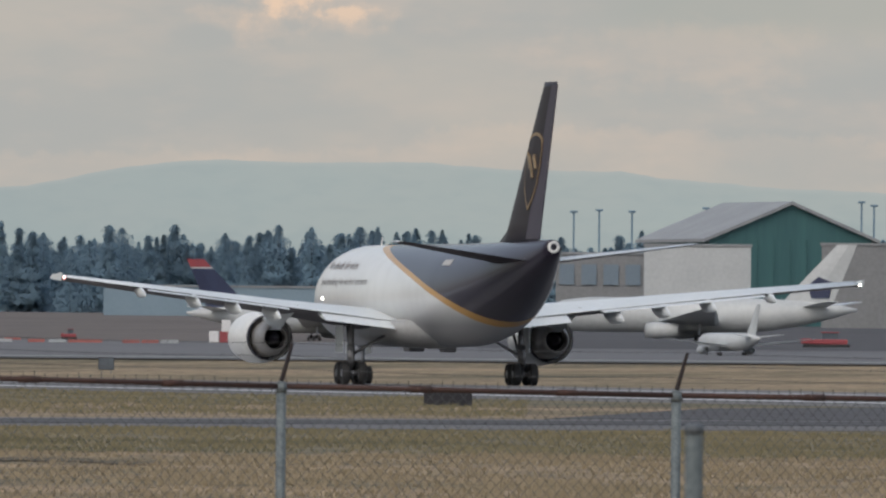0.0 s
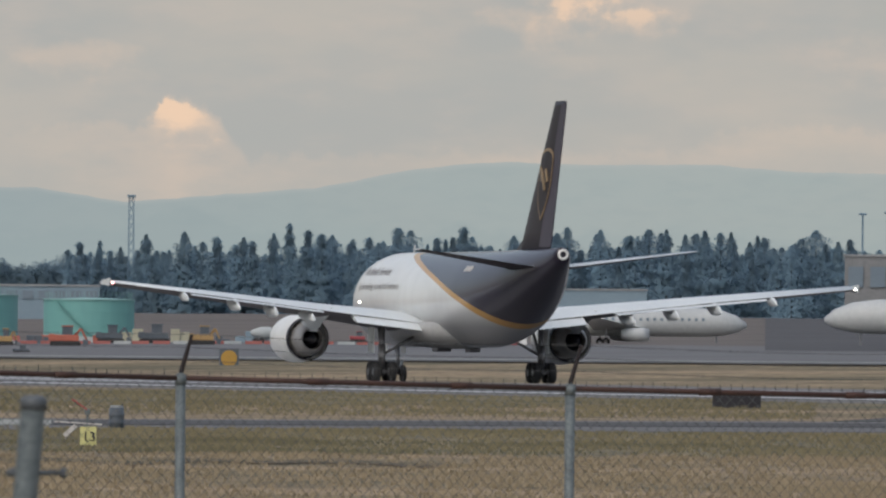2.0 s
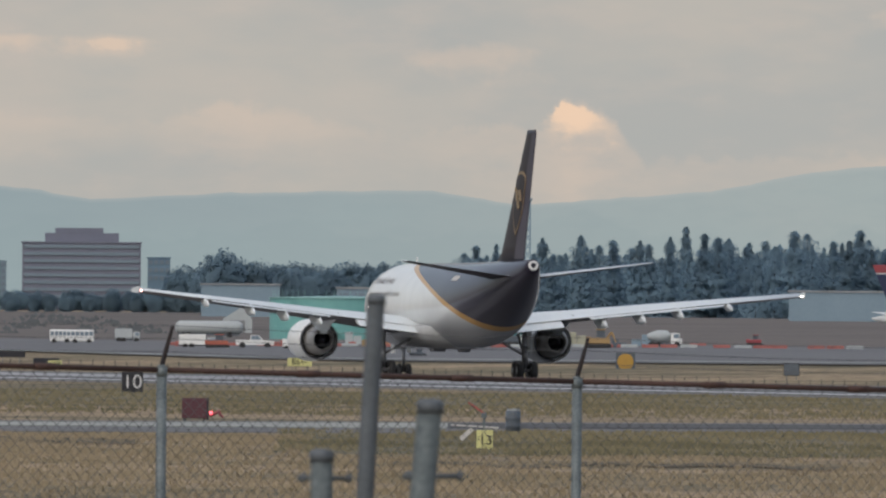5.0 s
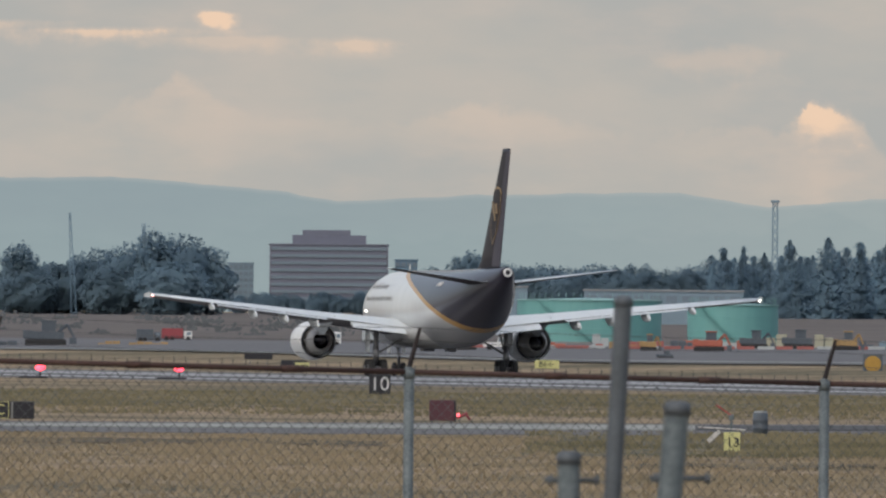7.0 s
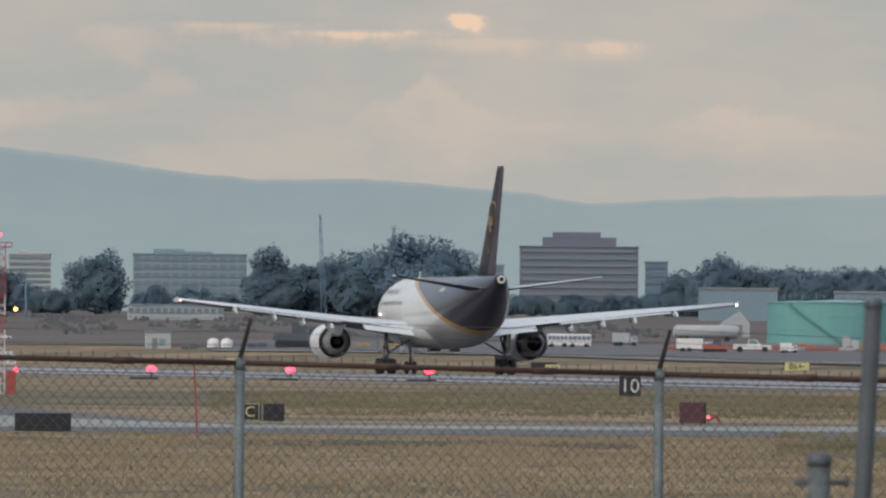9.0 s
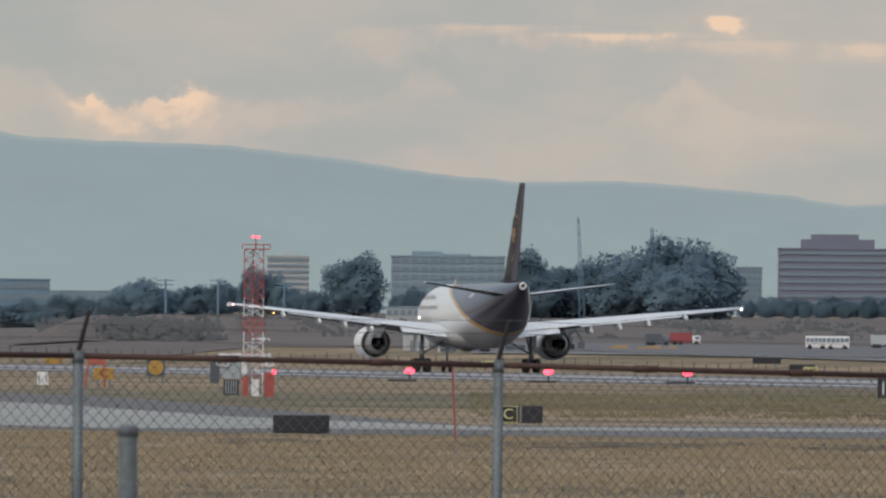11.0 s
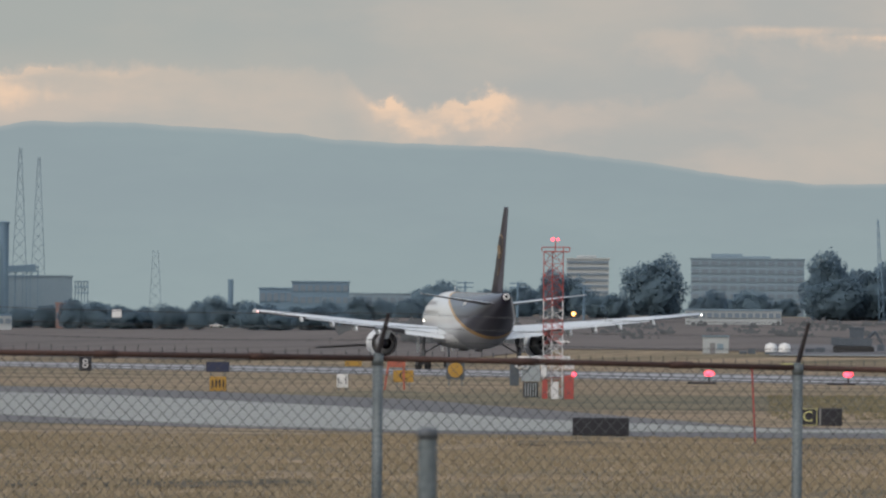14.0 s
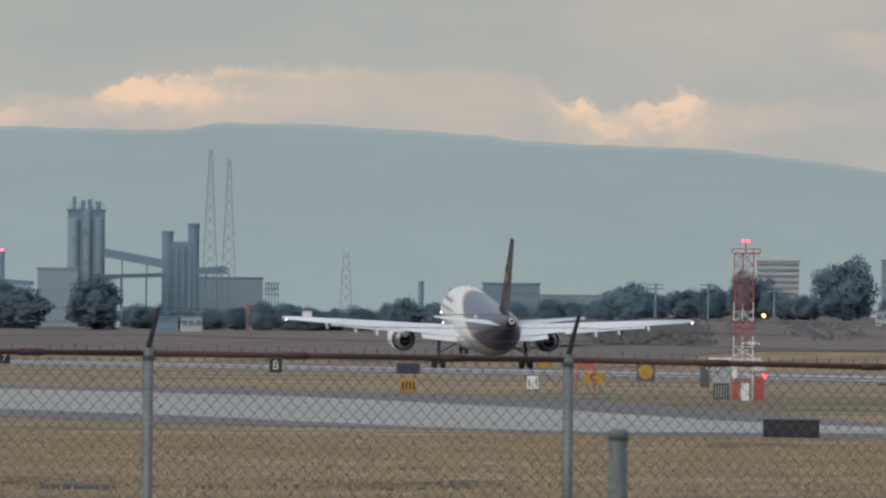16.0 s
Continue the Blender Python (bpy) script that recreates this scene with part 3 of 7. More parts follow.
def build_plane():
    plane = thing("cargo_aeroplane", pose(0, 0, 0), "white and dark brown twin-engined cargo jet rolling along the runway", "aeroplane")
    seg = 72
    bm = bmesh.new()
    rings(bm, [[P(st, r * math.sin(2 * math.pi * i / seg), zc + r * math.cos(2 * math.pi * i / seg)) for i in range(seg)] for st, zc, r in FUSE])
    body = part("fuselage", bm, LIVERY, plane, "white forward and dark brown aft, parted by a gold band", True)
    bm = bmesh.new()
    lathe(bm, [(0.0, 0.31), (-0.12, 0.33), (-0.14, 0.18), (0.02, 0.17)], P(53.32, 0, 7.7), seg=24)
    part("exhaust_ring", bm, WHITE, body, "pale metal ring round the tail exhaust", True)
    bm = bmesh.new()
    lathe(bm, [(0.03, 0.01), (0.03, 0.18), (0.01, 0.18)], P(53.42, 0, 7.7), seg=20)
    part("exhaust_opening", bm, DARK, body, "black tail exhaust opening")
    # belly fairing, ahead of and behind the wheel bay
    bm = bmesh.new()
    loops = []
    for st, w, lo in ((13.5, 0.3, 2.9), (15, 2.2, 2.55), (18, 3.0, 2.3), (24, 3.15, 2.25), (28, 3.0, 2.3), (31, 2.2, 2.5), (33.5, 0.3, 2.9)):
        loops.append([P(st, w * math.cos(a), 3.7 - (3.7 - lo) * max(0, math.sin(a)) ** 0.6 + 0.25 * max(0, -math.sin(a)))
                      for a in [2 * math.pi * i / 28 for i in range(28)]])
    rings(bm, loops)
    part("belly_fairing", bm, BELLY, plane, "belly fairing under the wing, greyed for its shade", True)

    for s in (-1, 1):
        # wing
        bm = wing_bm([(s * 1.5, 15.2, 11.8, 3.65, 1.35), (s * 2.9, 16.0, 11.1, 3.75, 1.3), (s * 8.2, 19.3, 7.9, 4.38, 0.9), (s * 15, 23.9, 5.4, 5.16, 0.62), (s * 22.3, 28.9, 3.0, 5.95, 0.34)])
        w = part("wing", bm, ALU, plane, "swept grey-white metal wing, shade painted below", True)
        shade_below(w)
        # trailing-edge flaps, a little extended
        for a, b, name in (((3.0, 26.2, 2.2, 3.92, 0.62), (6.9, 26.4, 2.0, 4.3, 0.55), "inner_flap"), ((8.8, 26.9, 1.3, 4.46, 0.16), (17.2, 30.2, 0.8, 5.34, 0.1), "outer_flap")):
            bm = bmesh.new()
            rings(bm, [[P(st, s * lat, z), P(st + c * 0.4, s * lat, z - fall * 0.3), P(st + c, s * lat, z - fall), P(st + c * 0.4, s * lat, z - fall * 0.6 - 0.04 - fall * 0.1), P(st, s * lat, z - 0.08 - fall * 0.2)]
                       for lat, st, c, z, fall in (a, b)])
            shade_below(part(name, bm, ALU, w, "extended grey-white wing flap"))
        # flap track fairings
        for lat, st, size in ((9.6, 27.4, 1.3), (12.0, 28.5, 1.2), (14.4, 29.4, 1.1), (17.6, 30.5, 0.8)):
            z = 3.33 + 0.1145 * lat
            bm = bmesh.new()
            loops = []
            for k, r, drop in ((0.0, 0.04, 0.0), (0.15, 0.22, 0.1), (0.4, 0.36, 0.2), (0.65, 0.33, 0.26), (0.85, 0.19, 0.36), (1.0, 0.02, 0.46)):
                loops.append([P(st - 2.4 * size + k * 3.9 * size, s * lat + r * size * 0.5 * math.cos(a), z - drop * size + r * size * math.sin(a))
                              for a in [2 * math.pi * i / 14 for i in range(14)]])
            rings(bm, loops)
            part("flap_fairing", bm, ALU, w, shade=True)
        # tip fence and light
        bm = bmesh.new()
        prism(bm, [(-31.9, 5.75), (-29.3, 5.85), (-29.0, 5.98), (-31.6, 6.2), (-32.2, 6.18), (-32.1, 5.95)], -0.04, 0.04)
        bmesh.ops.transform(bm, verts=bm.verts, matrix=Matrix.Translation((s * 22.35, GEAR, 0)) @ Matrix(((0, 1, 0, 0), (1, 0, 0, 0), (0, 0, 1, 0), (0, 0, 0, 1))))
        part("wingtip_fence", bm, ALU, w)
        bm = bmesh.new()
        bmesh.ops.create_uvsphere(bm, u_segments=10, v_segments=6, radius=0.075, matrix=Matrix.Translation(P(32.0, s * 22.2, 5.93)))
        part("tip_light", bm, LAMP_PORT if s < 0 else LAMP_WHITE, w, "glowing light at the wing tip", True)
        # engine
        bm = bmesh.new()
        lathe(bm, [(-13.6, 1.05), (-13.45, 1.18), (-13.8, 1.3), (-14.8, 1.41), (-16.3, 1.42), (-17.8, 1.34), (-18.9, 1.23), (-18.9, 1.19), (-17.5, 1.2), (-15, 1.1), (-13.8, 1.02), (-13.6, 1.05)],
              P(0, s * 7.94, 2.78), seg=40)
        eng = part("engine_cowl", bm, COWL, plane, "white engine cowl with a dark rear rim", True)
        bm = bmesh.new()
        lathe(bm, [(-18.92, 1.245), (-18.62, 1.265), (-18.6, 1.28), (-18.94, 1.255), (-18.95, 1.2), (-18.6, 1.195)], P(0, s * 7.94, 2.78), seg=40)
        part("rear_rim", bm, DARK, eng, "dark blue-black rim of the fan nozzle", True)
        bm = bmesh.new()
        lathe(bm, [(-17.4, 1.19), (-17.4, 0.5)], P(0, s * 7.94, 2.78), seg=32)
        part("fan_duct", bm, DARK, eng, "dark fan duct")
        bm = bmesh.new()
        lathe(bm, [(-16.8, 1.06), (-18.2, 1.06), (-19.2, 0.95), (-20.3, 0.66), (-20.3, 0.62), (-19.2, 0.62)], P(0, s * 7.94, 2.78), seg=32)
        part("core_nozzle", bm, CORE, eng, "grey metal core nozzle", True)
        bm = bmesh.new()
        lathe(bm, [(-19.0, 0.61), (-19.02, 0.4), (-20.2, 0.26), (-20.9, 0.04)], P(0, s * 7.94, 2.78), seg=24)
        part("exhaust_plug", bm, DARK, eng, "dark exhaust plug", True)
        # pylon
        bm = bmesh.new()
        loops = []
        for z, a, b, w2 in ((3.2, 14.9, 21.5, 0.26), (3.75, 15.0, 23.2, 0.4), (4.25, 17.3, 25.6, 0.36), (4.6, 19.6, 26.4, 0.2)):
            loops.append([P(a, s * 7.94, z), P(a + 0.8, s * 7.94 + w2, z), P(b - 2.5, s * 7.94 + w2, z), P(b, s * 7.94, z), P(b - 2.5, s * 7.94 - w2, z), P(a + 0.8, s * 7.94 - w2, z)])
        rings(bm, loops)
        part("pylon", bm, ALU, eng, "grey pylon between the engine and the wing")
        # main gear
        bm = rods([(P(25.3, s * 4.8, 0.87), P(25.2, s * 4.75, 3.9), 0.17), (P(25.2, s * 4.78, 1.85), P(25.2, s * 2.6, 3.1), 0.08), (P(25.3, s * 4.8, 1.5), P(23.4, s * 4.6, 3.6), 0.08),
                   (P(24.5, s * 4.8, 0.87), P(26.1, s * 4.8, 0.87), 0.14), (P(25.3, s * 4.8, 1.25), P(25.3, s * 4.8, 2.5), 0.22), (P(25.75, s * 4.8, 1.25), P(25.7, s * 4.78, 2.4), 0.05),
                   (P(24.6, s * 4.3, 0.87), P(24.6, s * 5.3, 0.87), 0.09), (P(26.0, s * 4.3, 0.87), P(26.0, s * 5.3, 0.87), 0.09)], 10)
        gear = part("main_gear_leg", bm, STEEL, plane, "grey steel main landing gear leg with a four-wheel bogie", True)
        for dx in (-0.465, 0.465):
            for st in (24.6, 26.0):
                bm = bmesh.new()
                lathe(bm, [(-0.22, 0.3), (-0.225, 0.5), (-0.16, 0.6), (-0.05, 0.62), (0.05, 0.62), (0.16, 0.6), (0.225, 0.5), (0.22, 0.3)], P(st, s * 4.8 + dx, 0.87), "X", 26)
                part("wheel", bm, RUBBER, gear, "black rubber tyre", True)
                bm = bmesh.new()
                lathe(bm, [(-0.2, 0.02), (-0.21, 0.2), (-0.15, 0.29), (0.15, 0.29), (0.21, 0.2), (0.2, 0.02)], P(st, s * 4.8 + dx, 0.87), "X", 16)
                part("hub", bm, STEEL, gear, "grey metal wheel hub", True)
        bm = boxes([(P(24.4, s * 5.25, 2.75), (0.06, 1.7, 1.5))], 0.02)
        part("gear_door", bm, ALU, plane)
        # horizontal tail
        bm = wing_bm([(s * 0.5, 43.9, 7.0, 6.95, 0.6), (s * 1.2, 44.4, 6.5, 7.02, 0.56), (s * 8.13, 50.1, 2.6, 7.95, 0.2)], upper=0.3)
        tail = part("horizontal_tail", bm, ALU, plane, "swept pale tailplane, dark shade painted below", True)
        shade_below(tail, TAILSHADE)
    # nose gear
    bm = rods([(P(6.7, 0, 0.75), P(6.7, 0, 2.9), 0.12), (P(6.7, 0, 1.7), P(5.2, 0, 2.7), 0.06), (P(6.7, -0.4, 0.75), P(6.7, 0.4, 0.75), 0.08), (P(6.85, 0, 1.35), P(6.85, 0, 2.0), 0.06)], 10)
    ng = part("nose_gear_leg", bm, STEEL, plane, "slim steel nose gear leg with two wheels", True)
    for dx in (-0.32, 0.32):
        bm = bmesh.new()
        lathe(bm, [(-0.16, 0.22), (-0.165, 0.4), (-0.1, 0.5), (0.1, 0.5), (0.165, 0.4), (0.16, 0.22)], P(6.7, dx, 0.75), "X", 22)
        part("wheel", bm, RUBBER, ng, "black rubber tyre", True)
    bm = boxes([(P(5.6, -0.55, 2.3), (0.04, 1.5, 0.7)), (P(5.6, 0.55, 2.3), (0.04, 1.5, 0.7))], 0.01)
    part("nose_gear_doors", bm, WHITE, plane)

    # fin and rudder
    def fin_le(z):
        return 41.8 + (z - 7.9) * (51.1 - 41.8) / 8.6

    def fin_te(z):
        return 49.9 + (z - 7.9) * (54.0 - 49.9) / 8.6

    bm = wing_bm([(z, fin_le(z), (fin_te(z) - fin_le(z)), z, 0.62 - 0.04 * (z - 7.4)) for z in (7.4, 9, 12, 15, 16.2, 16.5)], True)
    fin = part("fin", bm, BROWN, plane, "tall dark brown tail fin carrying a gold shield emblem", True)
    bm = bmesh.new()
    for z0, z1 in ((8.15, 16.35),):
        loops = []
        for z in (z0, 12, z1):
            c = fin_te(z) - fin_le(z)
            w = 0.62 - 0.04 * (z - 7.4)
            a, b = fin_te(z) - 0.33 * c, fin_te(z) + 0.06
            loops.append([P(a, -0.235 * w - 0.012, z), P((a + b) / 2, -0.15 * w - 0.012, z), P(b, -0.03, z), P(b, 0.03, z), P((a + b) / 2, 0.15 * w + 0.012, z), P(a, 0.235 * w + 0.012, z)])
        rings(bm, loops)
    part("rudder", bm, RUDDER, fin, "grey-violet rudder along the fin's rear edge")
    bm = bmesh.new()
    loops = [[P(40.2, 0.0, 7.95), P(40.3, 0.02, 7.95), P(40.2, 0.03, 7.96)], [P(43.5, -0.2, 7.9), P(43.2, 0.0, 8.9), P(43.5, 0.2, 7.9)]]
    rings(bm, loops)
    part("fin_fillet", bm, BROWN, fin)

    # shield emblem on both sides of the fin: a plain gold outline round a pale field
    def emblem(s, scale, lift, material, name):
        bm = bmesh.new()
        zc = 11.9
        c0 = fin_le(zc) + 0.50 * (fin_te(zc) - fin_le(zc))
        pts = []
        for i in range(13):
            a = math.pi * i / 12
            pts.append((math.cos(a) * 1.42, 1.25 + 0.55 * math.sin(a)))
        pts += [(-1.42, 0.0), (-1.05, -1.0), (-0.55, -1.6), (0.0, -2.05), (0.55, -1.6), (1.05, -1.0), (1.42, 0.0)]
        top, bot = [], []
        for x, z in pts:
            x, z = x * scale, z * scale
            st = c0 + x + z * 0.46
            zz = zc + z
            c = fin_te(zz) - fin_le(zz)
            f = min(0.97, max(0.03, (st - fin_le(zz)) / c))
            w = 0.62 - 0.04 * (zz - 7.4)
            h = 5 * (0.2969 * math.sqrt(f) - 0.126 * f - 0.3516 * f * f + 0.2843 * f ** 3 - 0.1036 * f ** 4) * (1.15 if s > 0 else 0.75) * w / 1.9 * 2
            if f > 0.67:
                h = max(h, 0.1 * w + 0.05)
            top.append(P(st, s * (h + lift), zz))
            bot.append(P(st, s * (h + lift - 0.03), zz))
        rings(bm, [bot, top])
        part(name, bm, material, fin)

    for s in (-1, 1):
        emblem(s, 1.08, 0.05, GOLD, "emblem_border")
        emblem(s, 0.98, 0.062, BROWN, "emblem_field")
        for dx, dz, sx, sz in ((-0.75, 0.45, 0.1, 0.9), (-0.1, 0.1, 0.1, 1.3), (0.6, 0.35, 0.1, 0.8)):
            bm = bmesh.new()
            zc = 11.9 + dz
            st = fin_le(11.9) + 0.50 * (fin_te(11.9) - fin_le(11.9)) + dx + dz * 0.46
            box(bm, P(st, s * 0.2, zc), (0.2, sx * 2, sz), 0.0, Matrix.Rotation(radians(-24), 4, "X"))
            part("emblem_stroke", bm, CREAM, fin)

    # lettering wrapped on the left side
    def lettering(text, st0, z0, height, width):
        cu = bpy.data.curves.new("lettering", "FONT")
        cu.body, cu.size = text, 1.0
        tmp = bpy.data.objects.new("tmp", cu)
        scene.collection.objects.link(tmp)
        bpy.context.view_layer.update()
        me = bpy.data.meshes.new_from_object(tmp.evaluated_get(bpy.context.evaluated_depsgraph_get()))
        xs = [v.co.x for v in me.vertices]
        k = width / (max(xs) - min(xs))
        for v in me.vertices:
            v.co = skin_point(st0 + (v.co.x - min(xs)) * k, z0 + v.co.y * height, 0.015)
        me.materials.append(INK)
        bpy.data.objects.remove(tmp)
        bpy.data.curves.remove(cu)
        ob = new("lettering", me)
        ob.parent = body
        tagged(ob, "dark brown lettering on the white fuselage side")

    for word, st, wide in (("Worldwide", 8.0, 4.1), ("Services", 12.5, 3.3)):
        lettering(word, st, 6.6, 0.66, wide)
    for word, st, wide in (("Synchronizing", 8.0, 4.4), ("the", 12.75, 0.95), ("world", 14.0, 1.7), ("of", 16.0, 0.6), ("commerce", 16.95, 2.9)):
        lettering(word, st, 5.75, 0.56, wide)
    # registration as a plain bar
    for a in (0, 0.62, 1.24):
        bm = bmesh.new()
        rings(bm, [[skin_point(36.6 + a, z, o) for z in (6.75, 7.05)] + [skin_point(37.1 + a, z, o) for z in (7.05, 6.75)] for o in (0.005, 0.03)])
        part("registration_bar", bm, BAR, body, "pale registration mark")
    # small lights on the side and aerials
    for st, z in ((9.0, 5.0), (8.6, 3.9)):
        bm = bmesh.new()
        bmesh.ops.create_uvsphere(bm, u_segments=10, v_segments=6, radius=0.075, matrix=Matrix.Translation(skin_point(st, z, 0.03)))
        part("side_light", bm, LAMP_WHITE, body, "small glowing white light", True)
    bm = rods([(P(11.2, 0, 7.9), P(11.5, 0, 8.4), 0.05)], 6)
    part("aerial", bm, WHITE, body)
    for c, size in ((P(21, -0.3, 2.25), (0.9, 1.6, 0.35)), (P(24.2, 0.9, 2.2), (0.7, 1.4, 0.3))):
        part("belly_pod", boxes([(c, size)], 0.1), STEEL, plane, "dark pod under the belly")
    return plane


aeroplane = build_plane()

# ---------------------------------------------------------------- the chain-link fence
FENCE_A, FENCE_B = spot(-9.2, 121.0), spot(2.6, 133.0)
FENCE_DIR = (FENCE_B - FENCE_A).normalized()


def fence_at(deg):
    """The place on the fence's line at a bearing, and how far along the line it lies."""
    d = spot(deg, 1)
    n = Vector((-FENCE_DIR.y, FENCE_DIR.x, 0))
    k = FENCE_A.dot(n) / d.dot(n)
    p = d * k
    return p, (p - FENCE_A).dot(FENCE_DIR)


def rail_z(s):
    """The top rail climbs slightly to the west."""
    length = (FENCE_B - FENCE_A).length
    k = s / length
    return 2.165 - 0.30 * smooth(0.1, 1.0, k) - 0.03 * k


def build_fence():
    fence = thing("chain_link_fence", pose(0, 0, 0), "galvanised chain-link fence with a rusty top rail and barbed wire", "fence")
    bearings = [-8.955, -7.535, -6.112, -4.69, -3.27, -1.863, -0.544, 0.794, 2.12]
    posts = [fence_at(b) for b in bearings]
    for p, s in posts:
        z = rail_z(s)
        bm = rods([((p.x, p.y, -0.3), (p.x, p.y, z + 0.02), 0.039)], 14)
        post = part("post", bm, GALV, fence, "galvanised steel fence post", True)
        bm = bmesh.new()
        rod(bm, (p.x, p.y, z - 0.05), (p.x, p.y, z + 0.02), 0.043, seg=14)
        rod(bm, (p.x, p.y, z + 0.02), (p.x, p.y, z + 0.04), 0.043, 0.02, seg=14)
        part("post_cap", bm, GALV, post, shade=True)
        q = FENCE_DIR * 0.095
        bm = bmesh.new()
        rod(bm, (p.x, p.y, z + 0.03), (p.x + q.x, p.y + q.y - 0.1, z + 0.33), 0.022, 0.014, 6)
        part("barb_arm", bm, BLACKARM, post, "black angled arm for the barbed wire")
    for (p, s), (q, e) in zip(posts, posts[1:]):
        a, b = Vector((p.x, p.y, rail_z(s))), Vector((q.x, q.y, rail_z(e)))
        bm = bmesh.new()
        rod(bm, a, b, 0.021, seg=10)
        for k in (0.35, 0.72):
            c = a.lerp(b, k)
            rod(bm, c - FENCE_DIR * 0.09, c + FENCE_DIR * 0.09, 0.027, seg=10)
        part("top_rail", bm, RUST, fence, "rusty brown top rail", True)
        # barbed strands carried by the arms
        out = FENCE_DIR * 0.095 + Vector((0, -0.1, 0))
        for k in (0.35, 0.68, 1.0):
            up = out * k + Vector((0, 0, 0.03 + 0.30 * k))
            bm = bmesh.new()
            n = 6
            pts = [a.lerp(b, i / n) + up - Vector((0, 0, 0.02 * math.sin(math.pi * i / n))) for i in range(n + 1)]
            for u, v in zip(pts, pts[1:]):
                rod(bm, u, v, 0.0022, seg=4)
            for i in range(20):
                c = a.lerp(b, (i + 0.5) / 20) + up - Vector((0, 0, 0.02 * math.sin(math.pi * (i + 0.5) / 20)))
                rod(bm, c + Vector((0.01, 0, 0.012)), c - Vector((0.01, 0, 0.012)), 0.0015, seg=3)
            part("barbed_strand", bm, WIRE, fence, "thin barbed wire strand")
        # the woven mesh: diagonal wires bent round one another, with twisted ends above the rail
        length = (b - a).length
        d = (b - a) / length
        dx, bottom = 0.096, 0.05
        h = (a.z + b.z) / 2 - bottom
        slope = 1.0
        verts, faces = [], []

        def wire(u, v, r):
            k = len(verts)
            side = d * r
            for w in (u, v):
                for o in (side, Vector((0, -r, 0)), -side, Vector((0, r, 0))):
                    verts.append(w + o)
            for i in range(4):
                j = (i + 1) % 4
                faces.append((k + i, k + j, k + 4 + j, k + 4 + i))

        run = h * slope
        n = int((length + run) / dx) + 2
        for i in range(n):
            for way in (1, -1):
                t0 = i * dx - (run if way > 0 else 0)
                u0, u1 = t0, t0 + way * run
                if way < 0:
                    u0, u1 = t0, t0 - run
                du = u1 - u0
                ka, kb = (0 - u0) / du, (length - u0) / du
                k0, k1 = max(0, min(ka, kb)), min(1, max(ka, kb))
                if k1 - k0 < 0.02:
                    continue
                off = Vector((0, 0.004 * way, 0))
                pa = a + d * (u0 + du * k0) + off
                pb = a + d * (u0 + du * k1) + off
                za = bottom + h * k0
                zb = bottom + h * k1
                base_a = a.z + (b.z - a.z) * (u0 + du * k0) / length - (bottom + h)
                base_b = a.z + (b.z - a.z) * (u0 + du * k1) / length - (bottom + h)
                wire(Vector((pa.x, pa.y, za + base_a)), Vector((pb.x, pb.y, zb + base_b)), 0.0029)
        for i in range(int(length / dx)):
            c = a + d * (i + 0.5) * dx
            t = random.uniform(-0.006, 0.006)
            wire(c - Vector((0, 0, 0.01)), c + Vector((t, -0.01, 0.058 + random.uniform(-0.012, 0.012))), 0.0032)
        ob = new("mesh_panel", raw_mesh("mesh_panel", verts, faces, WIRE))
        ob.parent = fence
        tagged(ob, "diamond wire mesh of one fence bay")


build_fence()

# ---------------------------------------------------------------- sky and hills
UNIT = 522.5          # pixels of the camera's view to a degree; things are placed by them
RANGE = 29940.0       # an object this many units across is as wide as it is far


def brg(u):
    return u / UNIT


def span(u, dist):
    return u * dist / RANGE


def high(v, dist):
    """The height of a point v units above eye level at a distance."""
    return EYE + v * dist / RANGE


class Nodes:
    """Short-hand for node arithmetic."""

    def __init__(self, tree):
        self.n, self.l = tree.nodes, tree.links

    def op(self, kind, a, b=None, c=None, clamp=False):
        q = self.n.new("ShaderNodeMath")
        q.operation, q.use_clamp = kind, clamp
        for i, v in enumerate((a, b, c)):
            if v is None:
                continue
            if isinstance(v, (int, float)):
                q.inputs[i].default_value = v
            else:
                self.l.new(v, q.inputs[i])
        return q.outputs[0]

    def mix(self, fac, a, b):
        q = self.n.new("ShaderNodeMixRGB")
        for i, v in enumerate((fac, a, b)):
            if isinstance(v, (int, float)):
                q.inputs[i].default_value = v
            elif isinstance(v, tuple):
                q.inputs[i].default_value = (*v, 1)
            else:
                self.l.new(v, q.inputs[i])
        return q.outputs[0]

    def step(self, a, b, x):
        q = self.n.new("ShaderNodeMapRange")
        q.interpolation_type = "SMOOTHSTEP"
        q.inputs["From Min"].default_value, q.inputs["From Max"].default_value = a, b
        self.l.new(x, q.inputs["Value"])
        return q.outputs[0]

    def noise(self, vec, scale, detail=6, rough=0.55):
        q = self.n.new("ShaderNodeTexNoise")
        q.inputs["Scale"].default_value, q.inputs["Detail"].default_value, q.inputs["Roughness"].default_value = scale, detail, rough
        self.l.new(vec, q.inputs["Vector"])
        return q.outputs["Fac"]


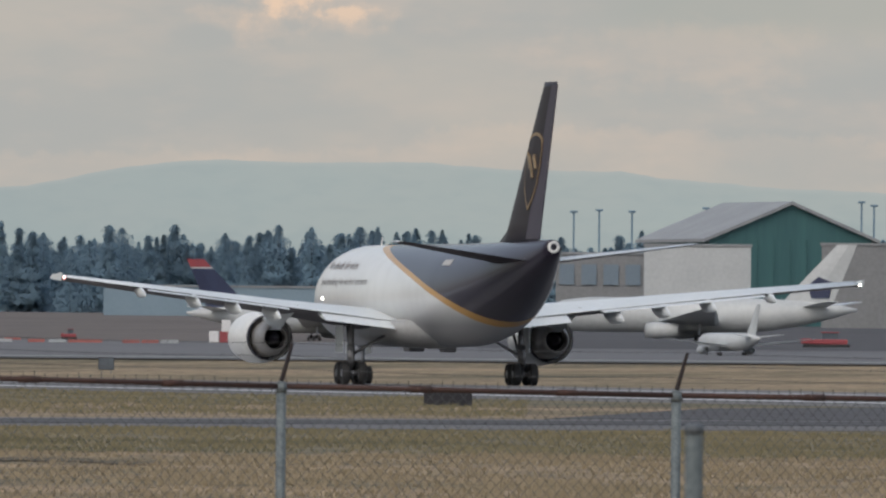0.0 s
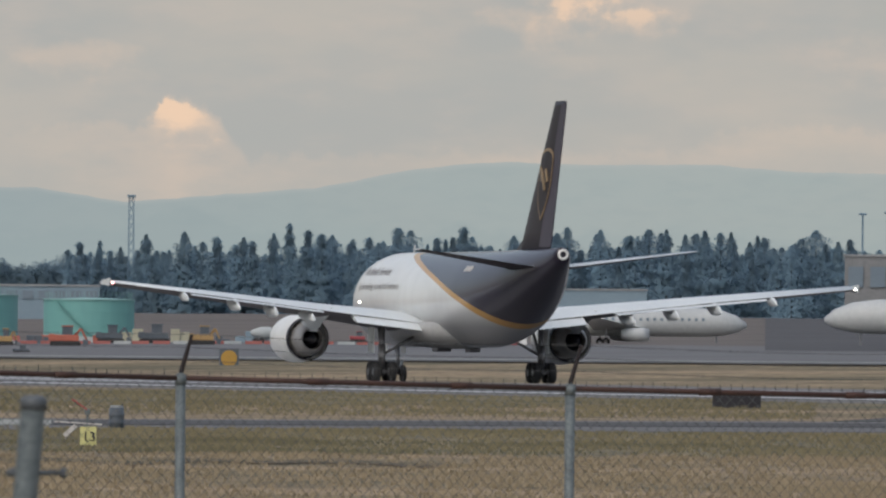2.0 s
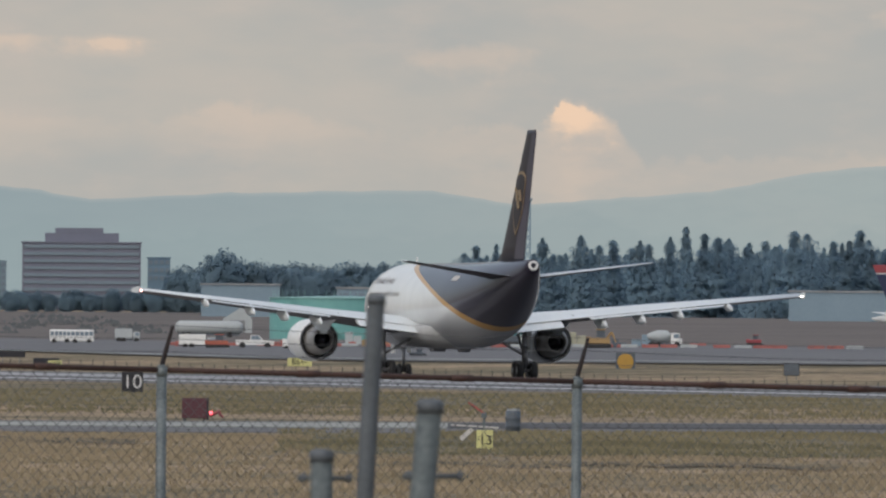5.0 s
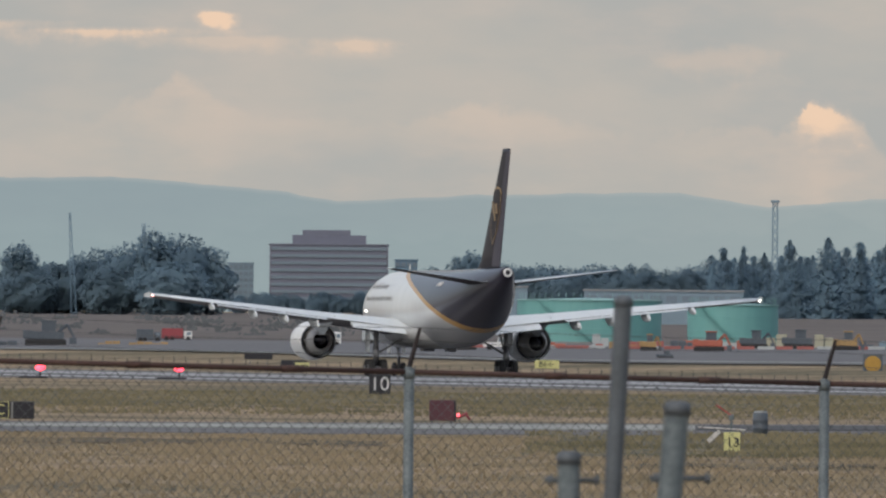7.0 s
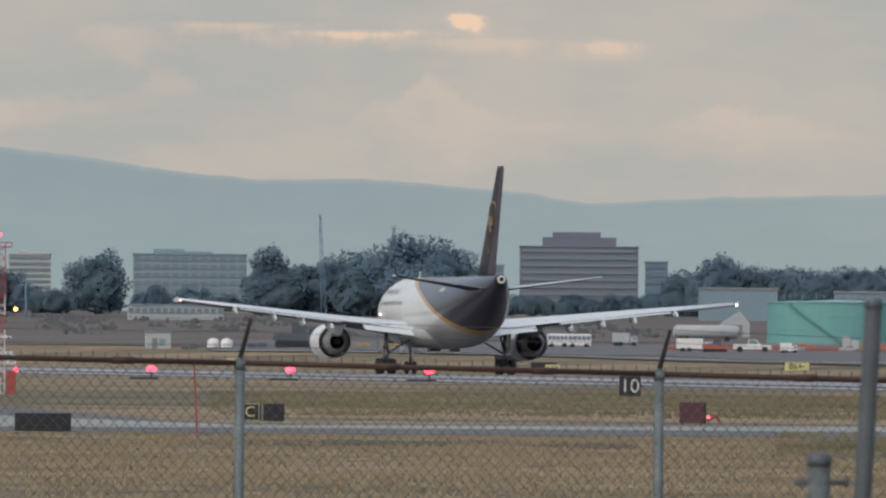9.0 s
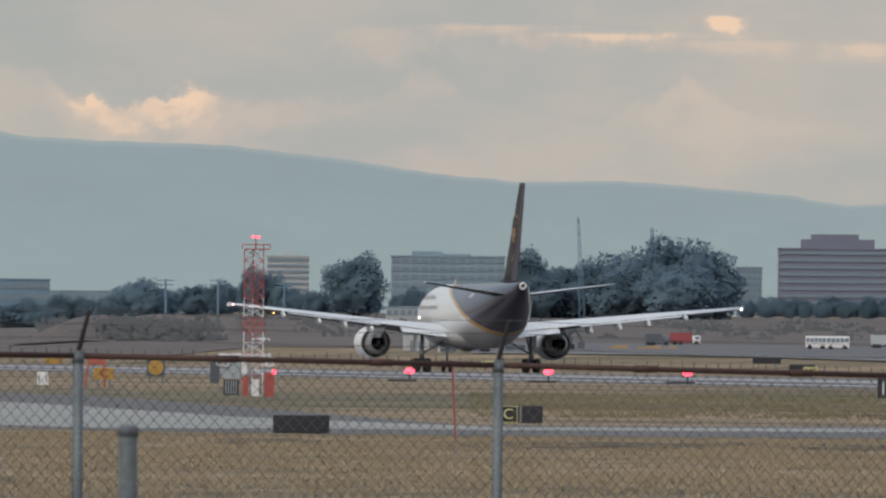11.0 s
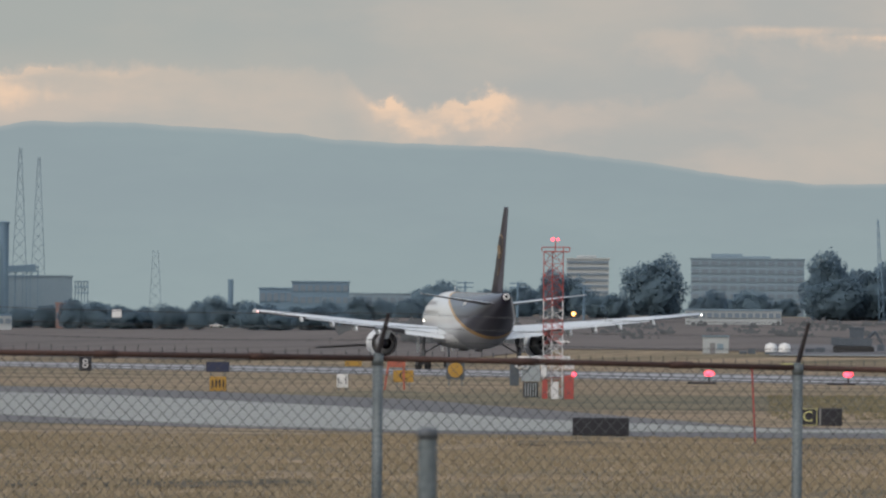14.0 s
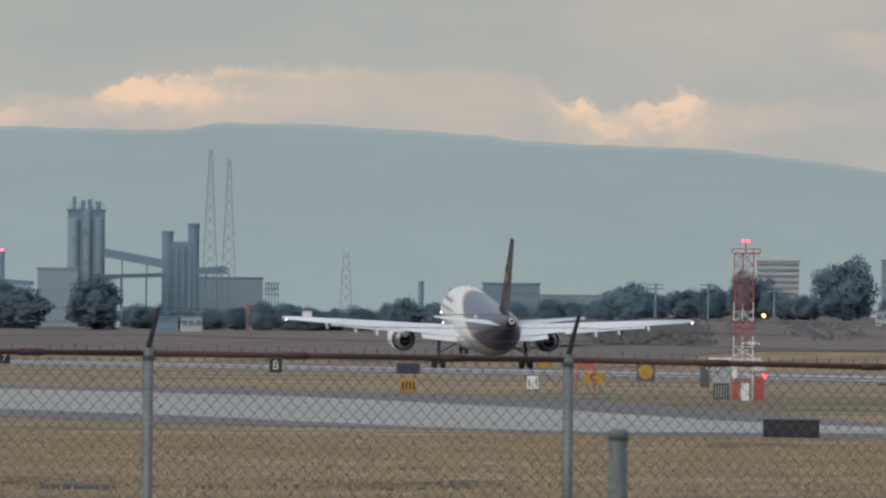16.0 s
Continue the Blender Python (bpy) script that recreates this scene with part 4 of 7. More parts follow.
def curved_wall(name, az0, az1, z0, z1, dist, material, n=80, rows=2):
    """A piece of a wide cylinder round the camera; its map holds bearing and elevation in degrees."""
    verts, faces, uv = [], [], []
    for j in range(rows + 1):
        for i in range(n + 1):
            a = az0 + (az1 - az0) * i / n
            e = z0 + (z1 - z0) * j / rows
            p = spot(a, dist)
            verts.append((p.x, p.y, EYE + dist * math.tan(radians(e))))
            uv.append((a, e))
    for j in range(rows):
        for i in range(n):
            k = j * (n + 1) + i
            faces.append((k, k + 1, k + n + 2, k + n + 1))
    me = raw_mesh(name, verts, faces, material)
    lay = me.uv_layers.new(name="map")
    for loop in me.loops:
        lay.data[loop.index].uv = uv[loop.vertex_index]
    return new(name, me)


def sky_material():
    m = bpy.data.materials.new("evening_clouds")
    m.use_nodes = True
    t = m.node_tree
    t.nodes.clear()
    k = Nodes(t)
    uvn = t.nodes.new("ShaderNodeUVMap")
    sep = t.nodes.new("ShaderNodeSeparateXYZ")
    t.links.new(uvn.outputs[0], sep.inputs[0])
    bx, el = sep.outputs[0], sep.outputs[1]
    mp = t.nodes.new("ShaderNodeMapping")
    mp.inputs["Scale"].default_value = (1.0, 2.6, 1.0)
    t.links.new(uvn.outputs[0], mp.inputs[0])
    wide = k.noise(mp.outputs[0], 0.75, 4, 0.5)
    mid = k.noise(mp.outputs[0], 2.2, 7, 0.55)
    fine = k.noise(uvn.outputs[0], 9.0, 8, 0.6)
    # layered grey and warm-grey cloud
    base = k.mix(k.step(0.38, 0.62, wide), (0.42, 0.43, 0.425), (0.485, 0.465, 0.435))
    base = k.mix(k.op("MULTIPLY", k.step(0.45, 0.75, mid), 0.4), base, (0.57, 0.50, 0.45))
    base = k.mix(k.op("MULTIPLY", k.step(0.5, 0.25, mid), 0.35), base, (0.40, 0.425, 0.425))
    # bluish grey above in the west
    west = k.op("MULTIPLY", k.step(-5.0, -7.5, bx), k.step(0.78, 1.05, el))
    base = k.mix(k.op("MULTIPLY", west, 0.75), base, (0.37, 0.41, 0.405))
    # greener and paler low down
    base = k.mix(k.op("MULTIPLY", k.step(0.75, 0.35, el), 0.6), base, (0.46, 0.45, 0.425))
    # a darker slate patch high in the east
    slate = k.op("MULTIPLY", k.step(0.35, 0.75, bx), k.step(1.06, 1.2, k.op("ADD", el, k.op("MULTIPLY", mid, 0.1))))
    base = k.mix(k.op("MULTIPLY", slate, 0.7), base, (0.40, 0.42, 0.40))
    # heaped cloud: bearing, elevation of its top, how strongly the low sun lights it
    heap = [(-8.8, 0.80, 0.4), (-7.85, 0.83, 0.6), (-7.6, 0.915, 0.9), (-7.1, 0.96, 0.55), (-6.25, 0.95, 0.22), (-6.13, 0.84, 0.85), (-6.05, 0.86, 1.0), (-5.98, 0.80, 0.75), (-5.72, 0.905, 0.95),
            (-5.6, 0.84, 0.35), (-5.1, 0.86, 0.2), (-4.93, 0.97, 0.28), (-4.8, 0.86, 0.12), (-4.35, 0.77, 0.12), (-4.16, 0.88, 0.38), (-4.06, 0.93, 0.5), (-3.95, 0.875, 0.35), (-3.8, 0.79, 0.12),
            (-3.3, 0.77, 0.2), (-3.1, 0.84, 0.4), (-2.9, 0.82, 0.3), (-2.5, 0.73, 0.12), (-2.17, 0.77, 0.3), (-1.98, 0.77, 0.45), (-1.91, 0.84, 0.95), (-1.86, 0.845, 1.0), (-1.74, 0.785, 0.7),
            (-1.66, 0.66, 0.25), (-0.2, 0.68, 0.2), (0.1, 0.78, 0.3), (1.6, 0.72, 0.2)]
    ramp = t.nodes.new("ShaderNodeValToRGB")
    while len(ramp.color_ramp.elements) < len(heap):
        ramp.color_ramp.elements.new(0.5)
    for e, (b0, top, lit) in zip(ramp.color_ramp.elements, heap):
        e.position, e.color = (b0 + 9.0) / 11.0, (top, lit, 0, 1)
    warp = k.op("ADD", bx, k.op("MULTIPLY", k.op("SUBTRACT", fine, 0.5), 0.1))
    t.links.new(k.op("DIVIDE", k.op("ADD", warp, 9.0), 11.0), ramp.inputs[0])
    cut = t.nodes.new("ShaderNodeSeparateXYZ")
    t.links.new(ramp.outputs[0], cut.inputs[0])
    puff = k.noise(uvn.outputs[0], 22.0, 6, 0.6)
    edge = k.op("ADD", k.op("SUBTRACT", cut.outputs[0], el), k.op("ADD", k.op("MULTIPLY", k.op("SUBTRACT", fine, 0.5), 0.13), k.op("MULTIPLY", k.op("SUBTRACT", puff, 0.5), 0.045)))
    sharp = k.op("MAXIMUM", k.op("MULTIPLY", k.step(-0.012, 0.03, edge), cut.outputs[1]), 0.0)
    glowing = k.op("MULTIPLY", sharp, k.op("ADD", k.op("MULTIPLY", k.step(0.19, 0.02, edge), 0.75), k.op("MULTIPLY", k.step(0.35, 0.65, mid), 0.5)))
    # streaks and wisps higher up: bearing, elevation, half width, half height, strength
    heads = [(-0.52, 1.19, 0.15, 0.07, 0.85), (-0.33, 1.14, 0.12, 0.04, 0.75), (-0.65, 1.13, 0.14, 0.05, 0.6), (-2.2, 1.0, 0.2, 0.045, 0.45), (-3.93, 1.125, 0.055, 0.022, 1.0),
             (-4.75, 1.095, 0.3, 0.02, 0.6), (-4.35, 1.07, 0.35, 0.022, 0.75), (-3.95, 1.045, 0.3, 0.02, 0.55), (-3.47, 1.035, 0.16, 0.03, 0.65), (-5.1, 1.06, 0.2, 0.05, 0.35), (0.8, 1.05, 0.4, 0.1, 0.3), (-7.9, 0.85, 0.1, 0.02, 0.3)]
    total = None
    rag = k.op("SUBTRACT", k.op("ADD", k.op("MULTIPLY", fine, 0.9), k.op("MULTIPLY", mid, 0.9)), 0.9)
    for b0, e0, w, h, s in heads:
        dx = k.op("DIVIDE", k.op("SUBTRACT", bx, b0), w)
        dy = k.op("DIVIDE", k.op("SUBTRACT", el, e0), h)
        dy = k.op("MAXIMUM", k.op("MULTIPLY", dy, 1.5), k.op("MULTIPLY", dy, -0.6))
        d = k.op("SQRT", k.op("ADD", k.op("MULTIPLY", dx, dx), k.op("MULTIPLY", dy, dy)))
        v = k.op("MULTIPLY", k.step(1.5, 0.15, k.op("ADD", d, k.op("MULTIPLY", rag, -2.6))), s)
        total = v if total is None else k.op("MAXIMUM", total, v)
    total = k.op("MAXIMUM", total, glowing)
    base = k.mix(k.op("MULTIPLY", total, 0.62), base, (0.74, 0.575, 0.46))
    base = k.mix(k.op("MULTIPLY", k.step(0.45, 0.95, total), 0.65), base, (0.92, 0.66, 0.47))
    warm = t.nodes.new("ShaderNodeMixRGB")
    warm.blend_type = "MULTIPLY"
    warm.inputs[0].default_value, warm.inputs[2].default_value = 1.0, (1.045, 1.0, 0.945, 1)
    t.links.new(base, warm.inputs[1])
    em = t.nodes.new("ShaderNodeEmission")
    t.links.new(warm.outputs[0], em.inputs[0])
    out = t.nodes.new("ShaderNodeOutputMaterial")
    t.links.new(em.outputs[0], out.inputs[0])
    return m


clouds = curved_wall("backdrop_sky", -16, 9, -0.3, 4.0, 4930, sky_material())
tagged(clouds, "layered grey evening clouds with peach sunlit heads", "sky", kind="structure")


def hill_material():
    m = bpy.data.materials.new("hazy_hills")
    m.use_nodes = True
    t = m.node_tree
    t.nodes.clear()
    k = Nodes(t)
    uvn = t.nodes.new("ShaderNodeUVMap")
    uvn.uv_map = "map"
    sep = t.nodes.new("ShaderNodeSeparateXYZ")
    t.links.new(uvn.outputs[0], sep.inputs[0])
    el = sep.outputs[1]
    mp = t.nodes.new("ShaderNodeMapping")
    mp.inputs["Scale"].default_value = (1.0, 3.0, 1.0)
    t.links.new(uvn.outputs[0], mp.inputs[0])
    a, b = k.noise(mp.outputs[0], 1.6, 6), k.noise(mp.outputs[0], 8.0, 6)
    along = t.nodes.new("ShaderNodeCombineXYZ")
    t.links.new(sep.outputs[0], along.inputs[0])
    # haze put into the glowing colour, paler in the east
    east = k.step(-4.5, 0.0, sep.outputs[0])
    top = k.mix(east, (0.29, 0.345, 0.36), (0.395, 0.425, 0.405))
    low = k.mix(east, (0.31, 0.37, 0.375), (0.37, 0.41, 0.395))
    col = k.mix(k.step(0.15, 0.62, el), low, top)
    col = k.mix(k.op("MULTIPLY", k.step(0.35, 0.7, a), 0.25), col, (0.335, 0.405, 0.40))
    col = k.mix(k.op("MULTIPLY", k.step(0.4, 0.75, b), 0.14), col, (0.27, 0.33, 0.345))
    rise = t.nodes.new("ShaderNodeUVMap")
    rise.uv_map = "rise"
    up = t.nodes.new("ShaderNodeSeparateXYZ")
    t.links.new(rise.outputs[0], up.inputs[0])
    # crest paled towards the sky, more painted haze
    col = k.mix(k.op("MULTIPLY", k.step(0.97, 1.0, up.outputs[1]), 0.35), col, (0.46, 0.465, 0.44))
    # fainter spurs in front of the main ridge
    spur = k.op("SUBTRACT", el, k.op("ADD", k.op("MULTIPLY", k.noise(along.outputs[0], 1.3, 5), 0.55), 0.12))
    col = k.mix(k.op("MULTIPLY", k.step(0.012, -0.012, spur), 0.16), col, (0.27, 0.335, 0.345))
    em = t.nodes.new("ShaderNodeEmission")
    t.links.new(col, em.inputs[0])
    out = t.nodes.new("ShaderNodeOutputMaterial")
    t.links.new(em.outputs[0], out.inputs[0])
    return m


def build_hills():
    """A long hazy ridge, higher to the west, with a shallow face."""
    ridge = [(-12.0, 0.70), (-8.6, 0.72), (-8.04, 0.747), (-7.47, 0.735), (-7.31, 0.764), (-6.99, 0.762), (-6.51, 0.737), (-6.2, 0.706), (-5.62, 0.687), (-5.24, 0.647), (-4.93, 0.60), (-4.65, 0.572),
             (-4.28, 0.578), (-3.99, 0.557), (-3.7, 0.532), (-3.51, 0.50), (-3.13, 0.522), (-2.65, 0.536), (-2.36, 0.54), (-2.06, 0.492), (-1.78, 0.515), (-1.4, 0.547), (-1.12, 0.605), (-0.83, 0.639),
             (-0.47, 0.632), (-0.08, 0.635), (0.22, 0.614), (0.6, 0.608), (0.8, 0.582), (1.18, 0.555), (1.5, 0.545), (4, 0.5), (6, 0.4)]
    xs, hs = [a for a, _ in ridge], [b for _, b in ridge]
    n, rows = 420, 6
    verts, faces, uv, up = [], [], [], []
    for j in range(rows + 1):
        k = j / rows
        for i in range(n + 1):
            a = -12 + 18 * i / n
            top = float(np.interp(a, xs, hs)) + 0.006 * noise.noise((a * 9, 0, 1)) + 0.003 * noise.noise((a * 30, 3, 1))
            e = -0.05 + (top + 0.05) * k
            d = 4650 + 150 * k + 12 * noise.noise((a * 4, k * 3, 5))
            p = spot(a, d)
            verts.append((p.x, p.y, EYE + d * math.tan(radians(e))))
            uv.append((a, e))
            up.append((0, k))
    for j in range(rows):
        for i in range(n):
            k = j * (n + 1) + i
            faces.append((k, k + 1, k + n + 2, k + n + 1))
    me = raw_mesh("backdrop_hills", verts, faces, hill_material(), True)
    rise = me.uv_layers.new(name="rise")
    for loop in me.loops:
        rise.data[loop.index].uv = up[loop.vertex_index]
    lay = me.uv_layers.new(name="map")
    for loop in me.loops:
        lay.data[loop.index].uv = uv[loop.vertex_index]
    tagged(new("backdrop_hills", me), "long forested ridge pale blue with haze", "hills", kind="structure")


build_hills()

# ---------------------------------------------------------------- trees
def conifer_parts(seed, h, r):
    """A tapered trunk and an uneven crown of needle sprays."""
    rnd = random.Random(seed)
    bm = bmesh.new()
    rod(bm, (0, 0, -0.5), (0, 0, h * 0.97), h * 0.014, 0.02, 7)
    verts, faces = [], []
    # sprays of needles round the crown, in uneven whorls
    phase = [rnd.uniform(0, 6.3) for _ in range(40)]
    for i in range(5200):
        k = rnd.random() ** 1.2
        whorl = int(k * 16)
        reach = r * (1 - k) ** (0.75 if seed % 2 else 0.55) * (0.74 + 0.34 * math.sin(phase[whorl])) + 0.15
        a = rnd.uniform(0, 2 * math.pi)
        ln = reach * (0.9 + 0.28 * math.sin(a * 3 + phase[whorl + 20])) * (0.2 + 0.95 * rnd.random() ** 0.6)
        c = Vector((math.cos(a) * ln, math.sin(a) * ln, h * (0.02 + 0.96 * k) - 0.12 * ln))
        n = (Vector((math.cos(a), math.sin(a), 0.35)) * 1.6 + Vector((rnd.gauss(0, 1), rnd.gauss(0, 1), rnd.gauss(0, 1))) * 0.9).normalized()
        t = n.orthogonal().normalized()
        s = n.cross(t)
        e = rnd.uniform(0.14, 0.36) * (1.05 - 0.55 * k)
        q = len(verts)
        verts += [c + t * e * 1.3, c + s * e * 0.7, c - t * e, c - s * e * 0.7]
        faces.append((q, q + 1, q + 2, q + 3))
    return bm, verts, faces


def broadleaf_parts(seed, h, r, leaves=8500):
    """Trunk, limbs and one lumpy crown feathered by many small leaves."""
    rnd = random.Random(seed)
    bm = bmesh.new()
    rod(bm, (0, 0, -0.5), (0, 0, h * 0.45), h * 0.03, h * 0.018, 8)
    for i in range(9):
        a = rnd.uniform(0, 2 * math.pi)
        k = rnd.uniform(0.3, 0.8)
        rod(bm, (0, 0, h * k * 0.5), (math.cos(a) * r * 0.55, math.sin(a) * r * 0.55, h * k), h * 0.011, 0.03, 5)

    def crown(d):
        """The crown's surface in a direction: broad lobes with smaller ones on them."""
        swell = 0.86 + 0.34 * noise.noise(d * 1.5 + Vector((seed, 0, 0))) + 0.2 * noise.noise(d * 3.6 + Vector((0, seed, 0))) + 0.1 * noise.noise(d * 8 + Vector((0, 0, seed)))
        return Vector((d.x * r * swell, d.y * r * swell, max(0.0, h * 0.5 + d.z * h * 0.53 * swell)))

    verts, faces = [], []
    for i in range(leaves):
        v = Vector((rnd.gauss(0, 1), rnd.gauss(0, 1), rnd.gauss(0, 1))).normalized()
        p = crown(v)
        out = 0.35 + 0.72 * rnd.random() ** 0.55
        p = Vector((p.x * out, p.y * out, max(0.1, h * 0.5 + (p.z - h * 0.5) * out)))
        e = rnd.uniform(0.12, 0.3) * (0.6 + r * 0.1)
        n = (v + Vector((rnd.uniform(-0.7, 0.7), rnd.uniform(-0.7, 0.7), rnd.uniform(-0.4, 0.7)))).normalized()
        t = n.orthogonal().normalized()
        b = n.cross(t)
        q = len(verts)
        verts += [p + t * e, p + b * e * rnd.uniform(0.6, 1.1), p - t * e * rnd.uniform(0.6, 1), p - b * e]
        faces += [(q, q + 1, q + 2), (q, q + 2, q + 3)]
    return bm, verts, faces


def tree(kind, parts, label, material, group):
    t = thing(kind, pose(0, 0, -60), label, "tree", group)
    bm, verts, faces = parts
    part("trunk", bm, BARK, t)
    me = raw_mesh("crown", verts, faces, material, True)
    # normals follow the crown's round form, bent up and camerawards to even its shade
    mid = max(v.z for v in verts) * 0.45
    me.normals_split_custom_set_from_vertices([(Vector((v.x, v.y, 0.6 * (v.z - mid))).normalized() * 0.55 + Vector((0, -0.35, 0.75))).normalized() for v in verts])
    ob = new("crown", me)
    ob.parent = t
    return t


def scaled(deg, dist, k, dz=0.0, wide=1.0, turn=0.0):
    p = aground(deg, dist, dz)
    return Matrix.LocRotScale(p, Euler((0, 0, turn)), (k * wide, k * wide, k))


def plant_trees():
    rnd = random.Random(11)
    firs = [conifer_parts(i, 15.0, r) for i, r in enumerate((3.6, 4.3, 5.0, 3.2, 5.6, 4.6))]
    firs = [tree("conifer_tree", f, "tall conifer in the far tree line, blued by painted haze", CONIFER, "far tree line") for f in firs]
    used = set()

    def place(protos, i, m):
        if i not in used:
            used.add(i)
            protos[i].matrix_basis = m
        else:
            copy_thing(protos[i], m @ Matrix.Diagonal([1 / c for c in protos[i].scale] + [1]))

    # two staggered rows of conifers along the far edge
    for row, (dist, step, lo, hi) in enumerate(((3330, 15, 0.9, 1.12), (3240, 21, 0.95, 1.3), (3140, 27, 0.85, 1.32))):
        u = -1175.0
        while u < 1100:
            k = rnd.uniform(lo, hi)
            if rnd.random() < 0.12 and row:
                k *= 1.12
            k *= 0.87 - 0.12 * smooth(-500, -1150, u)
            place(firs, rnd.randrange(6), scaled(brg(u), dist + rnd.uniform(-25, 25), k, -0.3, rnd.uniform(0.85, 1.25), rnd.uniform(0, 6)))
            u += step * rnd.uniform(0.6, 1.4)

    used.clear()
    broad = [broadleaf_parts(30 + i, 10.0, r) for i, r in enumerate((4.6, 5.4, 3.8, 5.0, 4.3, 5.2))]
    broad = [tree("broadleaf_tree", b, "rounded broadleaf tree beyond the airfield, blued by painted haze", LEAF, "far broadleaf trees") for b in broad]
    # low broadleaf wood west of the conifers
    for dist, step, lo, hi in ((3350, 30, 0.8, 1.05), (3200, 36, 0.7, 0.95)):
        u = -2010.0
        while u < -1090:
            low = 1.0 - 0.55 * smooth(-1640, -1760, u)
            place(broad, rnd.randrange(6), scaled(brg(u), dist, rnd.uniform(lo, hi) * low, -0.4, rnd.uniform(0.9, 1.2), rnd.uniform(0, 6)))
            u += step * rnd.uniform(0.6, 1.3)
    # single trees and clumps: bearing, height above the ground, width, distance
    singles = [(-1600, 118, 75, 2900), (-1545, 92, 70, 2950), (-2400, 118, 92, 2750), (-2352, 92, 80, 2850), (-2310, 100, 90, 2800), (-2262, 112, 90, 2850), (-2215, 122, 86, 2800), (-2160, 142, 100, 2750),
               (-2110, 136, 100, 2800), (-2068, 118, 80, 2850), (-2380, 80, 90, 2700), (-2240, 82, 110, 2700), (-2130, 95, 110, 2680), (-2706, 112, 92, 2800), (-2800, 46, 60, 3000), (-2850, 78, 60, 3050), (-2885, 84, 56, 3000),
               (-2770, 48, 60, 2900), (-2600, 52, 46, 3100), (-3085, 74, 70, 3000), (-3140, 50, 46, 3050), (-3045, 50, 60, 3100), (-2990, 56, 64, 3150), (-2940, 60, 60, 3150), (-3300, 44, 90, 2950), (-3365, 40, 55, 2950), (-3260, 36, 45, 3000),
               (-3405, 52, 60, 3000), (-3512, 54, 46, 3000), (-3560, 46, 60, 3050), (-3610, 40, 60, 3100), (-3645, 42, 55, 3000), (-3690, 46, 60, 3050), (-3735, 52, 55, 3000), (-3780, 44, 60, 3050), (-3825, 40, 50, 3050),
               (-4030, 100, 112, 2850), (-4160, 76, 80, 2850), (-4195, 88, 80, 2900), (-4240, 80, 80, 2950), (-3940, 40, 70, 3100), (-3880, 36, 60, 3100)]
    for u, v, w, dist in singles:
        dist = seen_ground(brg(u), 58 - 27 * smooth(-2950, -3300, u)) + (dist - 2900) * 0.1
        h = span(v, dist)
        wide = span(w, dist) / (2 * 4.9 * 0.8) / (h / 10)
        place(broad, rnd.randrange(6), scaled(brg(u), dist, h / 10, -0.3, wide, rnd.uniform(0, 6)))
    # a hazy low wood behind the western buildings
    u = -4400.0
    while u < -2400:
        place(broad, rnd.randrange(6), scaled(brg(u), 3600, rnd.uniform(0.45, 0.75), -0.5, rnd.uniform(1.0, 1.6), rnd.uniform(0, 6)))
        u += rnd.uniform(34, 60)


plant_trees()

# ---------------------------------------------------------------- buildings beyond the airfield
def building(name, label, u0, u1, v1, dist, material, rows=0, cols=0, depth=20.0, band=None, roof=None, base=None, extra=()):
    """A block between two bearings, its windows in rows; extra: roof blocks as (u0, u1, v0, v1)."""
    deg = brg((u0 + u1) / 2)
    w = span(u1 - u0, dist)
    m = facing(deg, dist)
    z0 = m.translation.z
    h = high(v1, dist) - z0
    b = thing(name, m, label, "building")
    part("wall", boxes([((0, depth / 2, h / 2 - 0.5), (w, depth, h + 1))]), material, b)
    part("roof", boxes([((0, depth / 2, h + 0.15), (w + 0.4, depth + 0.4, 0.3))]), roof or material, b)
    low = base if base is not None else 0.12
    if rows:
        pitch = h * (1 - low) / rows
        if cols:
            bw = w / cols
            me = mesh_of(boxes([((0, 0, 0), (bw * 0.68, 0.3, pitch * 0.5))]), "window", band or GLASS)
            for r in range(rows):
                for c in range(cols):
                    ob = new("window", me)
                    ob.parent = b
                    ob.location = (-w / 2 + bw * (c + 0.5), -0.08, h * low + pitch * (r + 0.5))
        else:
            me = mesh_of(boxes([((0, 0, 0), (w * 0.97, 0.3, pitch * 0.45))]), "window_band", band or GLASS)
            for r in range(rows):
                ob = new("window_band", me)
                ob.parent = b
                ob.location = (0, -0.08, h * low + pitch * (r + 0.5))
    for a0, a1, e0, e1 in extra:
        x = span((a0 + a1) / 2 - (u0 + u1) / 2, dist)
        zz0, zz1 = high(e0, dist) - z0, high(e1, dist) - z0
        part("roof_block", boxes([((x, depth / 2, (zz0 + zz1) / 2), (span(a1 - a0, dist), depth * 0.7, zz1 - zz0))], 0.05), material, b)
    return b


building("office_building", "stepped brick office block with window bands, blued by painted haze", -1957, -1747, 184, 3900, BRICK, 9, 0, 30, extra=((-1917, -1786, 184, 202), (-1899, -1814, 202, 211)))
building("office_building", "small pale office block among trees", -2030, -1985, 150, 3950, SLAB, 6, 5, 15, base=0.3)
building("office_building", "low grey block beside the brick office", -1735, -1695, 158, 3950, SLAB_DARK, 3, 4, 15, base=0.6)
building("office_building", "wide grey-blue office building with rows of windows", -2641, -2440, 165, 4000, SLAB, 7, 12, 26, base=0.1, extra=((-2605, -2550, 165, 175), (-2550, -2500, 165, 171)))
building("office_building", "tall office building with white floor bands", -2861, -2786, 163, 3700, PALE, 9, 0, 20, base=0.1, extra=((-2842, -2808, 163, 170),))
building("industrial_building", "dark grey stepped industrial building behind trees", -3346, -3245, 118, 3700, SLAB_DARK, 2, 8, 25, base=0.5)
